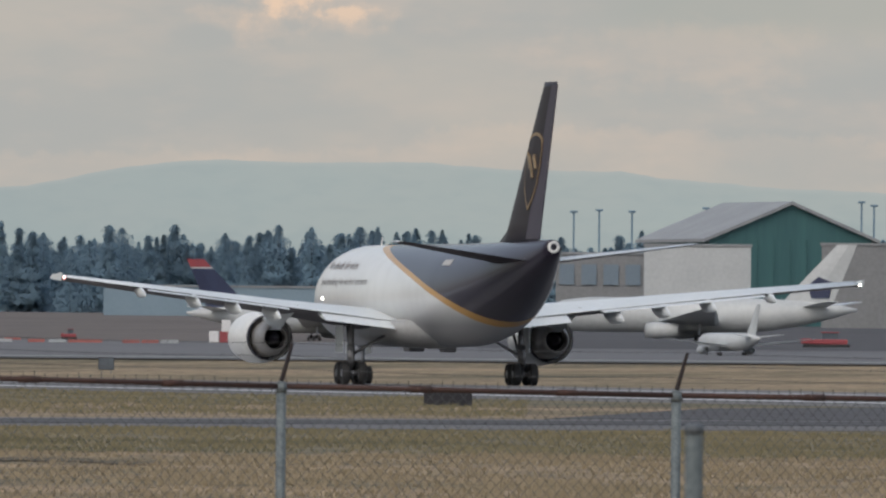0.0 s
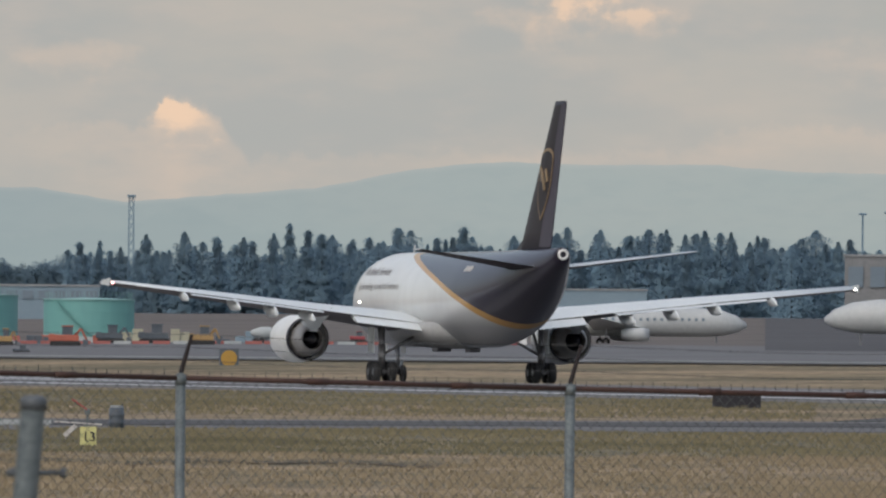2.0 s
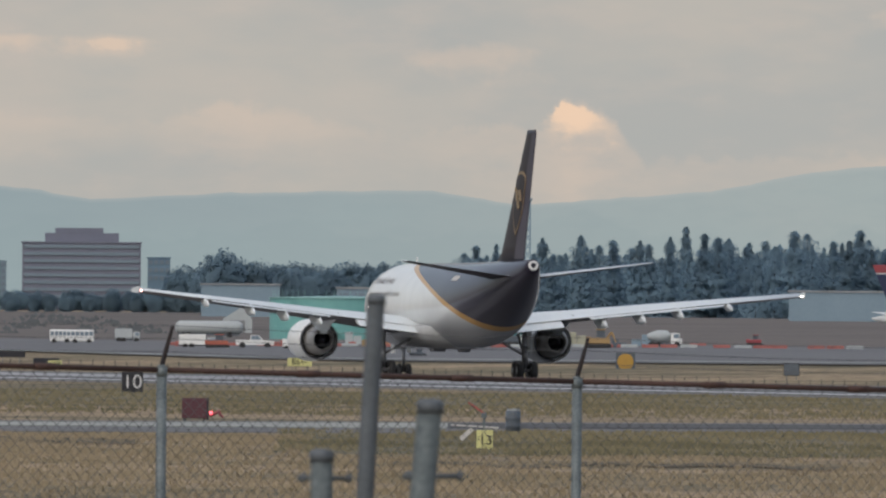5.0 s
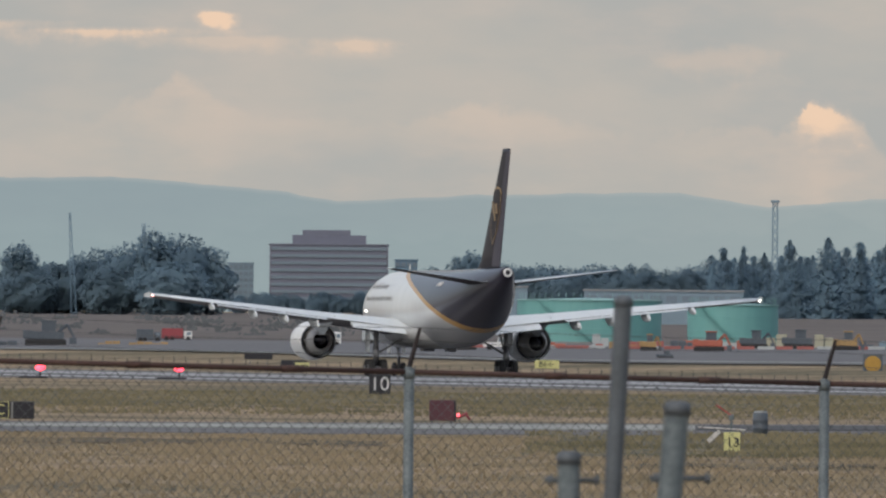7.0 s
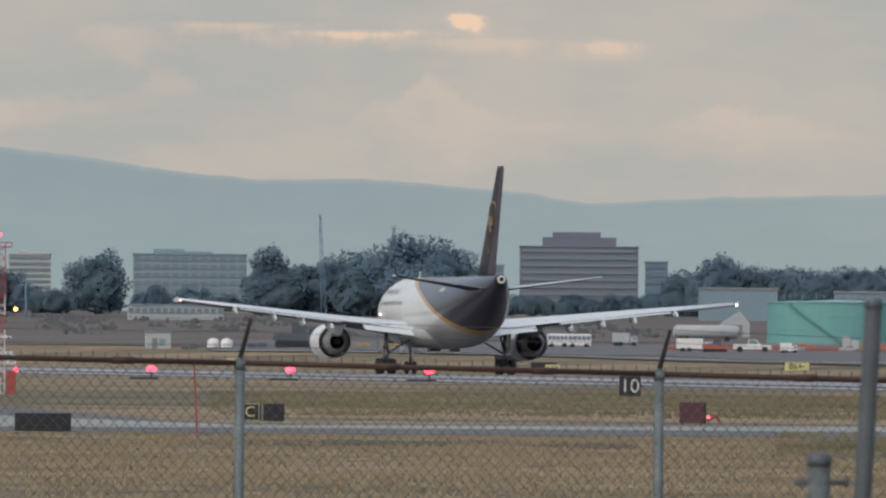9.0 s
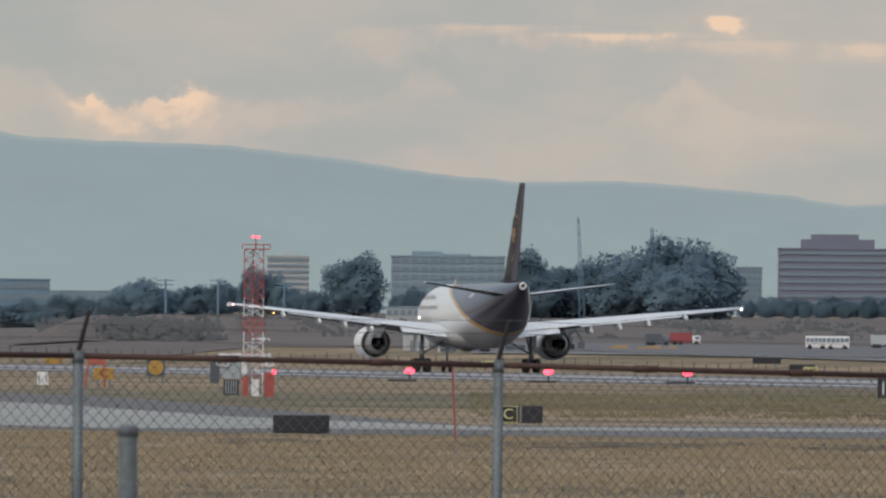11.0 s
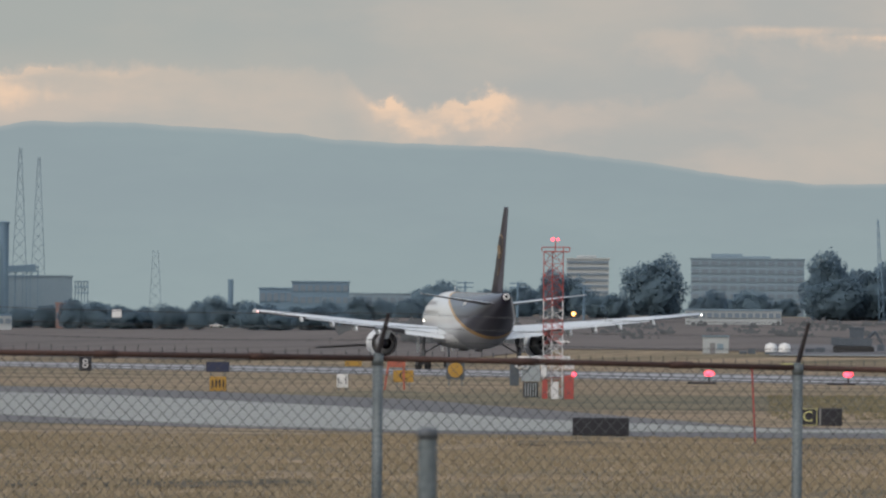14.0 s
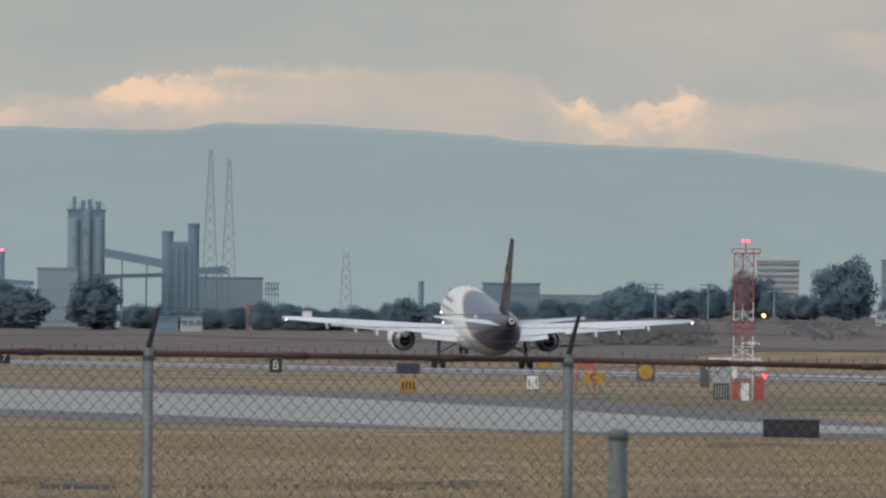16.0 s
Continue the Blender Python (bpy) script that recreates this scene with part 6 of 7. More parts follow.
sign("guidance_sign", "dark maroon sign panel beyond the runway", -1935, -1890, -35, -20, 1500, BLACK)
sign("guidance_sign", "small dark marker box in the far grass", -608, -580, -40, -18, 1300, MACHINE)
sign("guidance_sign", "small yellow taxiway sign in the far grass", -1910, -1885, -36, -24, 1480, LEMON, "", BLACK, LEMON, bars=3)


sign("billboard", "white board on posts beside the far road", -3665, -3647, 52, 68, seen_ground(brg(-3656), 31), WHITE)


def disc_sign(u, v, r, dist):
    """A black box with a round amber face."""
    m = facing(brg(u), dist)
    z = high(v, dist) - m.translation.z
    rr = span(r, dist)
    t = thing("disc_marker", m, "black square marker box with a round amber face", "sign", "round amber markers")
    part("housing", boxes([((0, 0.15, z), (rr * 2.3, 0.28, rr * 2.3))], 0.03), MACHINE, t)
    bm = bmesh.new()
    lathe(bm, [(0.02, 0.01), (-0.03, 0.01), (-0.03, rr * 0.92), (0.02, rr * 0.98)], (0, 0, z), "Y", 28)
    part("face", bm, YELLOW, t)
    for x in (-0.4, 0.4):
        part("leg", rods([((x * rr * 2, 0.15, -0.1), (x * rr * 2, 0.15, z - rr), 0.05)], 6), GALV, t)


disc_sign(-888, -18, 15, 1480)
disc_sign(-3056, -35, 14, 1050)


def stop_light(u, v, dist):
    m = facing(brg(u), dist)
    z = high(v, dist) - m.translation.z
    t = thing("runway_light", m, "glowing red runway light on a low dark stand", "light", "red runway lights")
    # lens made as wide as the glare: the halo is put into the shape
    bm = bmesh.new()
    bmesh.ops.create_uvsphere(bm, u_segments=16, v_segments=10, radius=1.0, matrix=Matrix.Translation((0, 0, z)) @ Matrix.Diagonal((0.36, 0.2, 0.2, 1)))
    part("lens", bm, LAMP_RED, t, "glowing red lens, swollen to the size of its glare", True)
    part("stand", rods([((0, 0.1, -0.1), (0, 0.1, z - 0.2), 0.06)], 8), BLACK, t)
    part("base", boxes([((-0.5, 0.1, 0.06), (2.0, 0.3, 0.14))], 0.03), BLACK, t)


for u in (-2607, -2361, -2115):
    stop_light(u, -37, 1180)


# ---------------------------------------------------------------- the red and white antenna mast
def antenna_mast():
    d = 775
    m = facing(brg(-2884), d)
    t = thing("antenna_mast", m, "red and white lattice antenna mast with red obstruction lamps", "mast")
    w = span(34, d)
    top = high(176, d)
    bands = [(0.0, 0.44, MASTWHITE), (0.44, 0.54, MASTRED), (0.54, 0.67, MASTWHITE), (0.67, 1.0, MASTRED)]
    for a, b, mat in bands:
        for sx, sy in ((-1, -1), (1, -1), (-0.1, 1)):
                part("leg", rods([((sx * w / 2, sy * w / 2, top * a), (sx * w / 2, sy * w / 2, top * b), 0.027)], 6), mat, t)
        n = max(2, int((b - a) * 14))
        for i in range(n):
            z0, z1 = top * (a + (b - a) * i / n), top * (a + (b - a) * (i + 1) / n)
            paint = mat if (i % 2 == 0 or mat is MASTRED) else MASTRED
            for p, q in (((-w / 2, -w / 2, z0), (w / 2, -w / 2, z1)), ((w / 2, -w / 2, z0), (-w / 2, -w / 2, z1)), ((-w / 2, -w / 2, z1), (w / 2, -w / 2, z1)), ((-w / 2, -w / 2, z0), (-w / 20, w / 2, z1)), ((w / 2, -w / 2, z0), (-w / 20, w / 2, z1))):
                part("bracing", rods([(p, q, 0.014)], 5), paint, t)
    part("platform", boxes([((0.15, 0, top), (w + 0.25, w + 0.2, 0.05))], 0.02), MASTRED, t)
    for x in (-w / 2 - 0.1, w / 2, w / 2 + 0.3):
        part("handrail_post", rods([((x, -w / 2, top), (x, -w / 2, top + 0.2), 0.025)], 6), MASTRED, t)
    part("handrail", rods([((-w / 2 - 0.1, -w / 2, top + 0.2), (w / 2 + 0.3, -w / 2, top + 0.2), 0.022)], 6), MASTRED, t)
    part("pole", rods([((0.08, 0, top), (0.08, 0, top + 0.5), 0.03)], 6), MASTRED, t)
    for x in (-0.04, 0.2):
        bm = bmesh.new()
        bmesh.ops.create_uvsphere(bm, u_segments=12, v_segments=8, radius=0.07, matrix=Matrix.Translation((x, 0, top + 0.56)))
        part("obstruction_lamp", bm, LAMP_RED, t, "glowing red obstruction lamp", True)
    # equipment boxes round the foot
    for x, y, z, sx, sy, sz, mat, lab in ((-1.0, -0.4, 1.25, 0.85, 0.6, 0.9, BOXGREY, "grey equipment cabinet"), (-1.0, -0.38, 0.42, 0.7, 0.5, 0.7, BLACK, "dark slatted base"), (-1.75, -0.2, 1.1, 0.42, 0.4, 1.0, MACHINE, "dark side box"),
                                          (-1.1, -0.3, 1.85, 1.0, 0.7, 0.22, MASTWHITE, "white cabinet top"), (0.75, -0.2, 0.55, 0.45, 0.4, 1.1, MASTRED, "red marker panel"), (0.75, -0.2, 1.6, 0.45, 0.4, 0.45, MASTWHITE, "white marker panel"),
                                          (0.1, -0.75, 0.4, 0.35, 0.2, 0.8, MASTWHITE, "white marker panel"), (-0.35, -0.6, 0.45, 0.25, 0.2, 0.9, MASTRED, "red marker panel"), (-0.4, -0.6, 1.3, 0.25, 0.2, 0.6, MASTWHITE, "white marker panel"),
                                          (0.0, -0.1, 1.9, 1.6, 0.3, 0.16, MASTWHITE, "white crossbeam")):
        part("cabinet", boxes([((x, y, z), (sx, sy, sz))], 0.03), mat, t, lab)
    for i in range(5):
        part("slat", boxes([((-1.24 + 0.12 * i, -0.66, 0.42), (0.05, 0.04, 0.62))]), BOXGREY, t)
    for x, z in ((-1.55, 1.55), (-1.25, 1.5)):
        bm = bmesh.new()
        lathe(bm, [(-0.06, 0.09), (-0.06, 0.17), (0.06, 0.17), (0.06, 0.09), (-0.06, 0.09)], (x, -0.72, z), "Y", 18)
        part("drum", bm, MASTWHITE, t, shade=True)
    bm = bmesh.new()
    bmesh.ops.create_uvsphere(bm, u_segments=12, v_segments=8, radius=0.1, matrix=Matrix.Translation((0.98, -0.4, 1.15)))
    part("foot_lamp", bm, LAMP_RED, t, "glowing red lamp", True)


antenna_mast()


# ---------------------------------------------------------------- small things in the near grass
def near_things():
    # orange stake
    d = 404
    t = thing("marker_stake", facing(brg(-2527), d), "thin orange-red marker stake in the grass", "stake")
    part("stick", rods([((0.04, 0, -0.1), (-0.06, 0, 1.84), 0.022)], 6), MASTRED, t)
    # maroon box sign with a lamp
    d = 512
    m = facing(brg(-1650), d)
    t = thing("ground_unit", m, "dark maroon ground box with a lamp and red arm", "sign")
    part("housing", boxes([((0, 0, 0.38), (0.76, 0.3, 0.62))], 0.03), MAROON, t)
    part("frame", boxes([((0.4, 0.02, 0.36), (0.07, 0.34, 0.66))], 0.01), BLACK, t)
    bm = bmesh.new()
    bmesh.ops.create_uvsphere(bm, u_segments=10, v_segments=8, radius=0.05, matrix=Matrix.Translation((0.5, -0.2, 0.24)))
    part("lamp", bm, LAMP_RED_SOFT, t, "small glowing red lamp", True)
    part("arm", rods([((0.45, -0.1, 0.15), (0.78, -0.1, 0.3), 0.05), ((0.7, -0.1, 0.3), (0.86, -0.1, 0.1), 0.04)], 8), REDPAINT, t)
    for x in (-0.3, 0.3):
        part("leg", rods([((x, 0, -0.05), (x, 0, 0.1), 0.04)], 6), GALV, t)
    # numbered board on a stake with a slat
    d = 372
    m = facing(brg(-1136), d)
    t = thing("numbered_board", m, "pale yellow board with black figures 13 on a stake", "sign")
    part("board", boxes([((0, 0, 0.24), (0.36, 0.05, 0.42))], 0.01), LEMON, t)
    text_part("13", 0.3, BLACK, t, 0.02, -0.04, 0.22)
    part("stake", rods([((-0.02, 0.06, -0.1), (-0.02, 0.06, 0.75), 0.03)], 6), GALV, t)
    part("cap", boxes([((-0.02, 0.05, 0.78), (0.12, 0.1, 0.14))], 0.03), GALV, t)
    part("rod", rods([((-0.02, 0.02, 0.82), (-0.36, 0.0, 1.05), 0.02)], 6), MASTRED, t)
    bm = bmesh.new()
    box(bm, (-0.4, 0, 0.36), (0.1, 0.03, 0.34), 0.0, Matrix.Rotation(radians(48), 4, "Y"))
    part("slat", bm, BAR, t, "pale wooden slat")
    part("bar", rods([((-0.75, 0.05, 0.56), (0.3, 0.05, 0.5), 0.018)], 6), BAR, t)
    # grey drum
    d = 450
    t = thing("steel_drum", facing(brg(-1086), d), "grey ribbed steel drum standing in the grass", "drum")
    bm = bmesh.new()
    lathe(bm, [(0, 0.01), (0, 0.2), (0.18, 0.2), (0.2, 0.215), (0.22, 0.2), (0.38, 0.2), (0.4, 0.215), (0.42, 0.2), (0.6, 0.2), (0.6, 0.01)], (0, 0, 0), "Z", 22)
    part("shell", bm, MACHINE, t, shade=True)
    part("lid", rods([((0.0, 0, 0.6), (0, 0, 0.66), 0.17)], 16), BOXGREY, t)
    # tipped orange frame in front of the yellow sign
    d = 930
    t = thing("orange_frame", facing(brg(-3164), d), "tipped orange-red barrier frame by a yellow sign", "barrier")
    part("board", boxes([((0.1, 0, 1.45), (1.0, 0.12, 0.42))], 0.04), ORANGE, t)
    for a, b in (((-0.35, 0, 1.3), (-0.55, 0, -0.1)), ((0.5, 0, 1.3), (0.55, 0, -0.1))):
        part("leg", rods([(a, b, 0.06)], 6), ORANGE, t)
    # weathered green mat lying in the grass
    d = 262
    t = solid("ground_mat", boxes([((0, 0, 0.03), (1.15, 1.0, 0.1))], 0.03), BRUSH, facing(brg(-4060), d), "low dull green mat lying in the grass", "mat")


MAROON = stuff_of("maroon_box", (0.10, 0.035, 0.045), (0.07, 0.025, 0.035), 0.6, scale=2)
near_things()


# ---------------------------------------------------------------- bare posts close to the camera
def near_post(u, v_top, wide, dist, lean, label, bolt=None, cap=True, material=None):
    p = spot(brg(u), dist)
    r = span(wide, dist) / 2
    z = high(v_top, dist)
    t = thing("steel_post", pose(p.x, p.y, 0, 0, 0, -brg(u)), label, "post", "bare posts near the fence")
    x = lean * z
    part("pipe", rods([((-x, 0, -0.2), (0, 0, z), r)], 18), material or GALV, t, shade=False)
    if cap:
        bm = bmesh.new()
        lathe(bm, [(z - r * 0.9, r * 1.0), (z - r * 0.9, r * 1.1), (z, r * 1.1), (z + r * 0.25, r * 0.7), (z + r * 0.3, 0.01)], (0, 0, 0), "Z", 18)
        part("cap", bm, GALV_DARK, t, shade=True)
    if bolt is not None:
        zb = high(bolt, dist)
        part("bolt", rods([((-r * 2.2, 0, zb), (r * 2.6, 0, zb), r * 0.22)], 8), GALV_DARK, t, shade=True)
        for s in (-1.9, 2.2):
            part("nut", rods([((s * r, 0, zb), ((s + 0.5) * r, 0, zb), r * 0.4)], 6), GALV_DARK, t)


LAMP_WHITE_SMALL = glow("lamp_white_far", (0.9, 0.95, 1.0), 2.0)
GALV_DARK = stuff_of("dull_steel", (0.12, 0.135, 0.15), (0.08, 0.09, 0.1), 0.6, 0.2, scale=8)
near_post(447, -130, 33, 52, 0.0, "short capped galvanised steel post")
near_post(-1330, 94, 31, 52, 0.052, "tall slightly leaning dark steel pipe post", material=GALV_DARK)
near_post(-1424, -182, 40, 52, 0.0, "short capped galvanised steel post with a through bolt", bolt=-228)
near_post(-1233, -92, 44, 52, 0.085, "leaning galvanised steel post with a through bolt", bolt=-223)
near_post(-3104, -142, 34, 52, 0.0, "short capped galvanised steel post behind the fence line")


def street_lamp(u, v, dist, colour):
    m = facing(brg(u), dist)
    h = high(v, dist) - m.translation.z
    t = thing("street_lamp", m, "distant lit street lamp on a slim pole", "lamp", "distant street lamps")
    part("pole", rods([((0, 0, 0), (0, 0, h), 0.08)], 6), SLAB_DARK, t)
    bm = bmesh.new()
    bmesh.ops.create_uvsphere(bm, u_segments=10, v_segments=6, radius=0.38, matrix=Matrix.Translation((0, -0.1, h)))
    part("head", bm, colour, t, "glowing lamp head", True)


street_lamp(-2848, 66, 3150, LAMP_AMBER)
street_lamp(-2846, 80, 3250, LAMP_WHITE_SMALL)
street_lamp(-2982, 80, 3250, LAMP_WHITE_SMALL)

# ---------------------------------------------------------------- vehicles and machines on the far side
def wheels_of(t, rows, r, w=0.3):
    for x, y in rows:
        bm = bmesh.new()
        lathe(bm, [(-w / 2, 0.01), (-w / 2, r * 0.6), (-w / 2, r), (w / 2, r), (w / 2, r * 0.6), (w / 2, 0.01)], (x, y, r), "Y", 14)
        part("wheel", bm, RUBBER, t)


def stand(u, v):
    d = seen_ground(brg(u), v)
    return d, facing(brg(u), d)


def pickup(u, v, width, label, k=1.0):
    d, m = stand(u, v)
    t = thing("pickup_truck", m, label, "truck")
    L = span(width, d)
    s = L / 5.2
    bm = bmesh.new()
    prism(bm, [(-2.6, 0.5), (2.6, 0.5), (2.6, 1.0), (1.2, 1.12), (-2.6, 1.15)], -0.9, 0.9)
    prism(bm, [(-0.7, 1.12), (1.15, 1.1), (0.55, 1.78), (-0.55, 1.8)], -0.8, 0.8)
    bmesh.ops.scale(bm, verts=bm.verts, vec=(s, s, s))
    part("body", bm, WHITE, t)
    bm = bmesh.new()
    prism(bm, [(-0.55, 1.22), (0.85, 1.2), (0.48, 1.7), (-0.45, 1.72)], -0.83, -0.81)
    bmesh.ops.scale(bm, verts=bm.verts, vec=(s, s, s))
    part("side_window", bm, GLASS, t)
    wheels_of(t, [(x * s, y * s) for x in (-1.7, 1.7) for y in (-0.8, 0.8)], 0.42 * s, 0.28 * s)


pickup(-1544, 0, 68, "white pickup truck parked by the barriers")
pickup(-4050 + 1180, 12, 30, "small white pickup far off on the dirt")
pickup(-3300, 36, 26, "white car on the far road")
pickup(-3625, 36, 26, "pale car on the far road")
pickup(-3480, 36, 24, "white van on the far road")


def box_truck(u, v, width, height, label, body, cab):
    d, m = stand(u, v)
    t = thing("box_truck", m, label, "truck")
    L, H = span(width, d), span(height, d)
    part("box", boxes([((-L * 0.14, 0, H * 0.58), (L * 0.68, 2.2, H * 0.72))], 0.05), body, t)
    part("cab", boxes([((L * 0.36, 0, H * 0.45), (L * 0.26, 2.1, H * 0.55))], 0.12), cab, t)
    part("side_window", boxes([((L * 0.38, -1.04, H * 0.56), (L * 0.14, 0.06, H * 0.2))]), GLASS, t)
    part("chassis", boxes([((0, 0, H * 0.2), (L, 1.6, H * 0.1))]), MACHINE, t)
    r = H * 0.17
    wheels_of(t, [(x * L, y) for x in (-0.32, -0.15, 0.36) for y in (-0.95, 0.95)], r)


box_truck(-1480, -1, 32, 20, "small white van by the barriers", WHITE, WHITE)
box_truck(-1740 + 95, 0, 70, 26, "white service truck by the hangars", WHITE, PALE)
box_truck(-2120, 12, 56, 24, "red and white fire tender on the far side", REDPAINT, WHITE)
box_truck(-2170, 10, 44, 24, "drab service truck on the far side", MACHINE, MACHINE)
box_truck(-1770, 9, 46, 26, "pale box truck on the far side", PALE, PALE)


def bus(u, v, width, height):
    d, m = stand(u, v)
    t = thing("shuttle_bus", m, "white shuttle bus with dark window strip", "bus", "shuttle buses")
    L, H = span(width, d), span(height, d)
    part("body", boxes([((0, 0, H * 0.55), (L, 2.3, H * 0.8))], 0.15), WHITE, t)
    for i in range(5):
        part("window", boxes([((L * (-0.38 + 0.19 * i), -1.17, H * 0.68), (L * 0.15, 0.06, H * 0.28))]), GLASS, t)
    wheels_of(t, [(x * L, y) for x in (-0.3, 0.3) for y in (-1, 1)], H * 0.17)


bus(-1888, 6, 38, 26)
bus(-1850, 6, 42, 26)


def mixer(u, v, width, height):
    d, m = stand(u, v)
    t = thing("mixer_truck", m, "white concrete mixer truck by the dirt bank", "truck")
    L, H = span(width, d), span(height, d)
    part("cab", boxes([((L * 0.33, 0, H * 0.5), (L * 0.26, 2.0, H * 0.6))], 0.12), WHITE, t)
    part("hood", boxes([((L * 0.46, 0, H * 0.36), (L * 0.14, 1.7, H * 0.3))], 0.1), WHITE, t)
    part("windscreen", boxes([((L * 0.36, -1.0, H * 0.64), (L * 0.16, 0.06, H * 0.22))]), GLASS, t)
    bm = bmesh.new()
    lathe(bm, [(-L * 0.5, H * 0.1), (-L * 0.42, H * 0.2), (-L * 0.2, H * 0.34), (L * 0.05, H * 0.34), (L * 0.18, H * 0.2), (L * 0.2, 0.01)], (0, 0, H * 0.62), "X", 18)
    part("drum", bm, PALE, t, shade=True)
    part("chassis", boxes([((0, 0, H * 0.22), (L * 0.95, 1.4, H * 0.1))]), MACHINE, t)
    wheels_of(t, [(x * L, y) for x in (-0.35, -0.18, 0.38) for y in (-0.95, 0.95)], H * 0.17)


mixer(-820, 8, 60, 32)


def loader(u, v, width, height, mat, label, boom=True):
    """A tracked or wheeled digger: body, cab, counterweight, boom and bucket."""
    d, m = stand(u, v)
    t = thing("digger", m, label, "digger", "construction machines")
    L, H = span(width, d), span(height, d)
    part("body", boxes([((0, 0, H * 0.42), (L * 0.62, 2.0, H * 0.3))], 0.1), mat, t)
    part("counterweight", boxes([((-L * 0.3, 0, H * 0.45), (L * 0.16, 2.1, H * 0.32))], 0.12), mat, t)
    part("cab", boxes([((L * 0.05, -0.2, H * 0.74), (L * 0.24, 1.4, H * 0.42))], 0.06), MACHINE, t)
    part("roof", boxes([((L * 0.05, -0.2, H * 0.97), (L * 0.28, 1.6, H * 0.06))], 0.03), mat, t)
    for s in (-0.9, 0.9):
        part("track", boxes([((0, s, H * 0.14), (L * 0.7, 0.5, H * 0.27))], H * 0.08), RUBBER, t)
    if boom:
        part("boom", rods([((L * 0.2, 0, H * 0.5), (L * 0.36, 0, H * 0.85), H * 0.06), ((L * 0.36, 0, H * 0.85), (L * 0.48, 0, H * 0.35), H * 0.05)], 6), mat, t)
        part("bucket", boxes([((L * 0.46, 0, H * 0.22), (L * 0.12, 1.2, H * 0.25))], 0.08), MACHINE, t)


loader(-1178, 0, 78, 38, ORANGE, "bright orange-red digger by the teal tank")
loader(-1098, 6, 70, 34, MACHINE, "drab grey digger by the barriers")
loader(-1020, 6, 78, 36, MACHINE, "dark blue-grey earthmover by the barriers", False)
loader(-935, 4, 62, 36, OCHRE, "ochre wheel loader by the barriers")
loader(-1285, 0, 44, 32, OCHRE, "rusty brown digger before the teal tank")
loader(-1610, -1, 60, 26, ORANGE, "orange machine before the hangars", False)
loader(-1255, -12, 44, 14, MACHINE, "low dark machine on the far taxiway", False)
loader(-2352, 1, 105, 46, MACHINE, "large dark blue-grey machine on the far side")
loader(-660, 12, 40, 20, REDPAINT, "dark red machine by the barrier", False)
loader(680, 8, 120, 30, REDPAINT, "dark red ground equipment on the apron", False)


def barriers():
    """A low broken line of red and white barrier boards along the far taxiway."""
    rnd = random.Random(5)
    meshes = {}
    for k, mat in enumerate((ORANGE_DULL, PALE, ORANGE_DULL)):
        meshes[k] = mesh_of(boxes([((0, 0, 0.2), (1.85, 0.4, 0.36))], 0.05), "barrier_board", mat)
    proto = {}
    u = -1680.0
    i = 0
    while u < -480:
        d = seen_ground(brg(u), 3 + 3 * smooth(-1300, -700, u))
        if rnd.random() < 0.9:
            ob = new("barrier", meshes[i % 3])
            ob.matrix_basis = facing(brg(u), d, rnd.uniform(-8, 8), 0.1)
            tagged(ob, "low red and white construction barrier block", "barrier", "construction barriers")
        u += 1.95 * RANGE / d * rnd.uniform(0.9, 1.2)
        i += 1


LEMON_DULL = stuff_of("cream_container", (0.42, 0.41, 0.30), (0.34, 0.33, 0.25), 0.7, scale=0.8)
ORANGE_DULL = stuff_of("dull_red_barrier", (0.40, 0.14, 0.12), (0.3, 0.1, 0.09), 0.7, scale=1)
barriers()

# a white marquee, a pale tanker trailer and stacked material by the hangars
d = seen_ground(brg(-1575), 26)
m = facing(brg(-1575), d)
tent = thing("white_tent", m, "white gabled tent beside the trees", "tent")
w, h0, h1 = span(52, d), span(26, d), span(48, d)
bm = bmesh.new()
prism(bm, [(-w / 2, 0), (w / 2, 0), (w / 2, h0), (w * 0.15, h1), (-w / 2, h0)], 0, 6)
part("canopy", bm, PALE, tent)
part("opening", boxes([((0, -0.04, h0 * 0.45), (w * 0.5, 0.08, h0 * 0.9))]), GREYWALL, tent)
d = seen_ground(brg(-1625), 18)
m = facing(brg(-1625), d)
trailer = thing("tanker_trailer", m, "long pale tanker trailer on the far side", "trailer")
L, H = span(120, d), span(30, d)
bm = bmesh.new()
lathe(bm, [(-L / 2, 0.01), (-L / 2 + 0.1, H * 0.25), (-L / 2 + 0.5, H * 0.4), (L / 2 - 0.5, H * 0.4), (L / 2 - 0.1, H * 0.25), (L / 2, 0.01)], (0, 0, H * 0.62), "X", 18)
part("tank", bm, PALE, trailer, shade=True)
part("chassis", boxes([((0, 0, H * 0.2), (L * 0.9, 1.4, H * 0.1))]), MACHINE, trailer)
wheels_of(trailer, [(x * L, y) for x in (-0.38, -0.3, 0.3) for y in (-0.9, 0.9)], H * 0.17)


def material_stack(u, v, width, height, mat, label):
    d, m = stand(u, v)
    t = thing("material_stack", m, label, "stack", "stacks of building material")
    w, h = span(width, d), span(height, d)
    rnd = random.Random(int(u) * 7)
    n = max(2, int(w / 0.9))
    for i in range(n):
        k = rnd.uniform(0.45, 1.0)
        part("bundle", boxes([((-w / 2 + w * (i + 0.5) / n, rnd.uniform(-0.3, 0.3), h * k / 2), (w / n * 0.94, 1.1, h * k))], 0.06), mat, t)


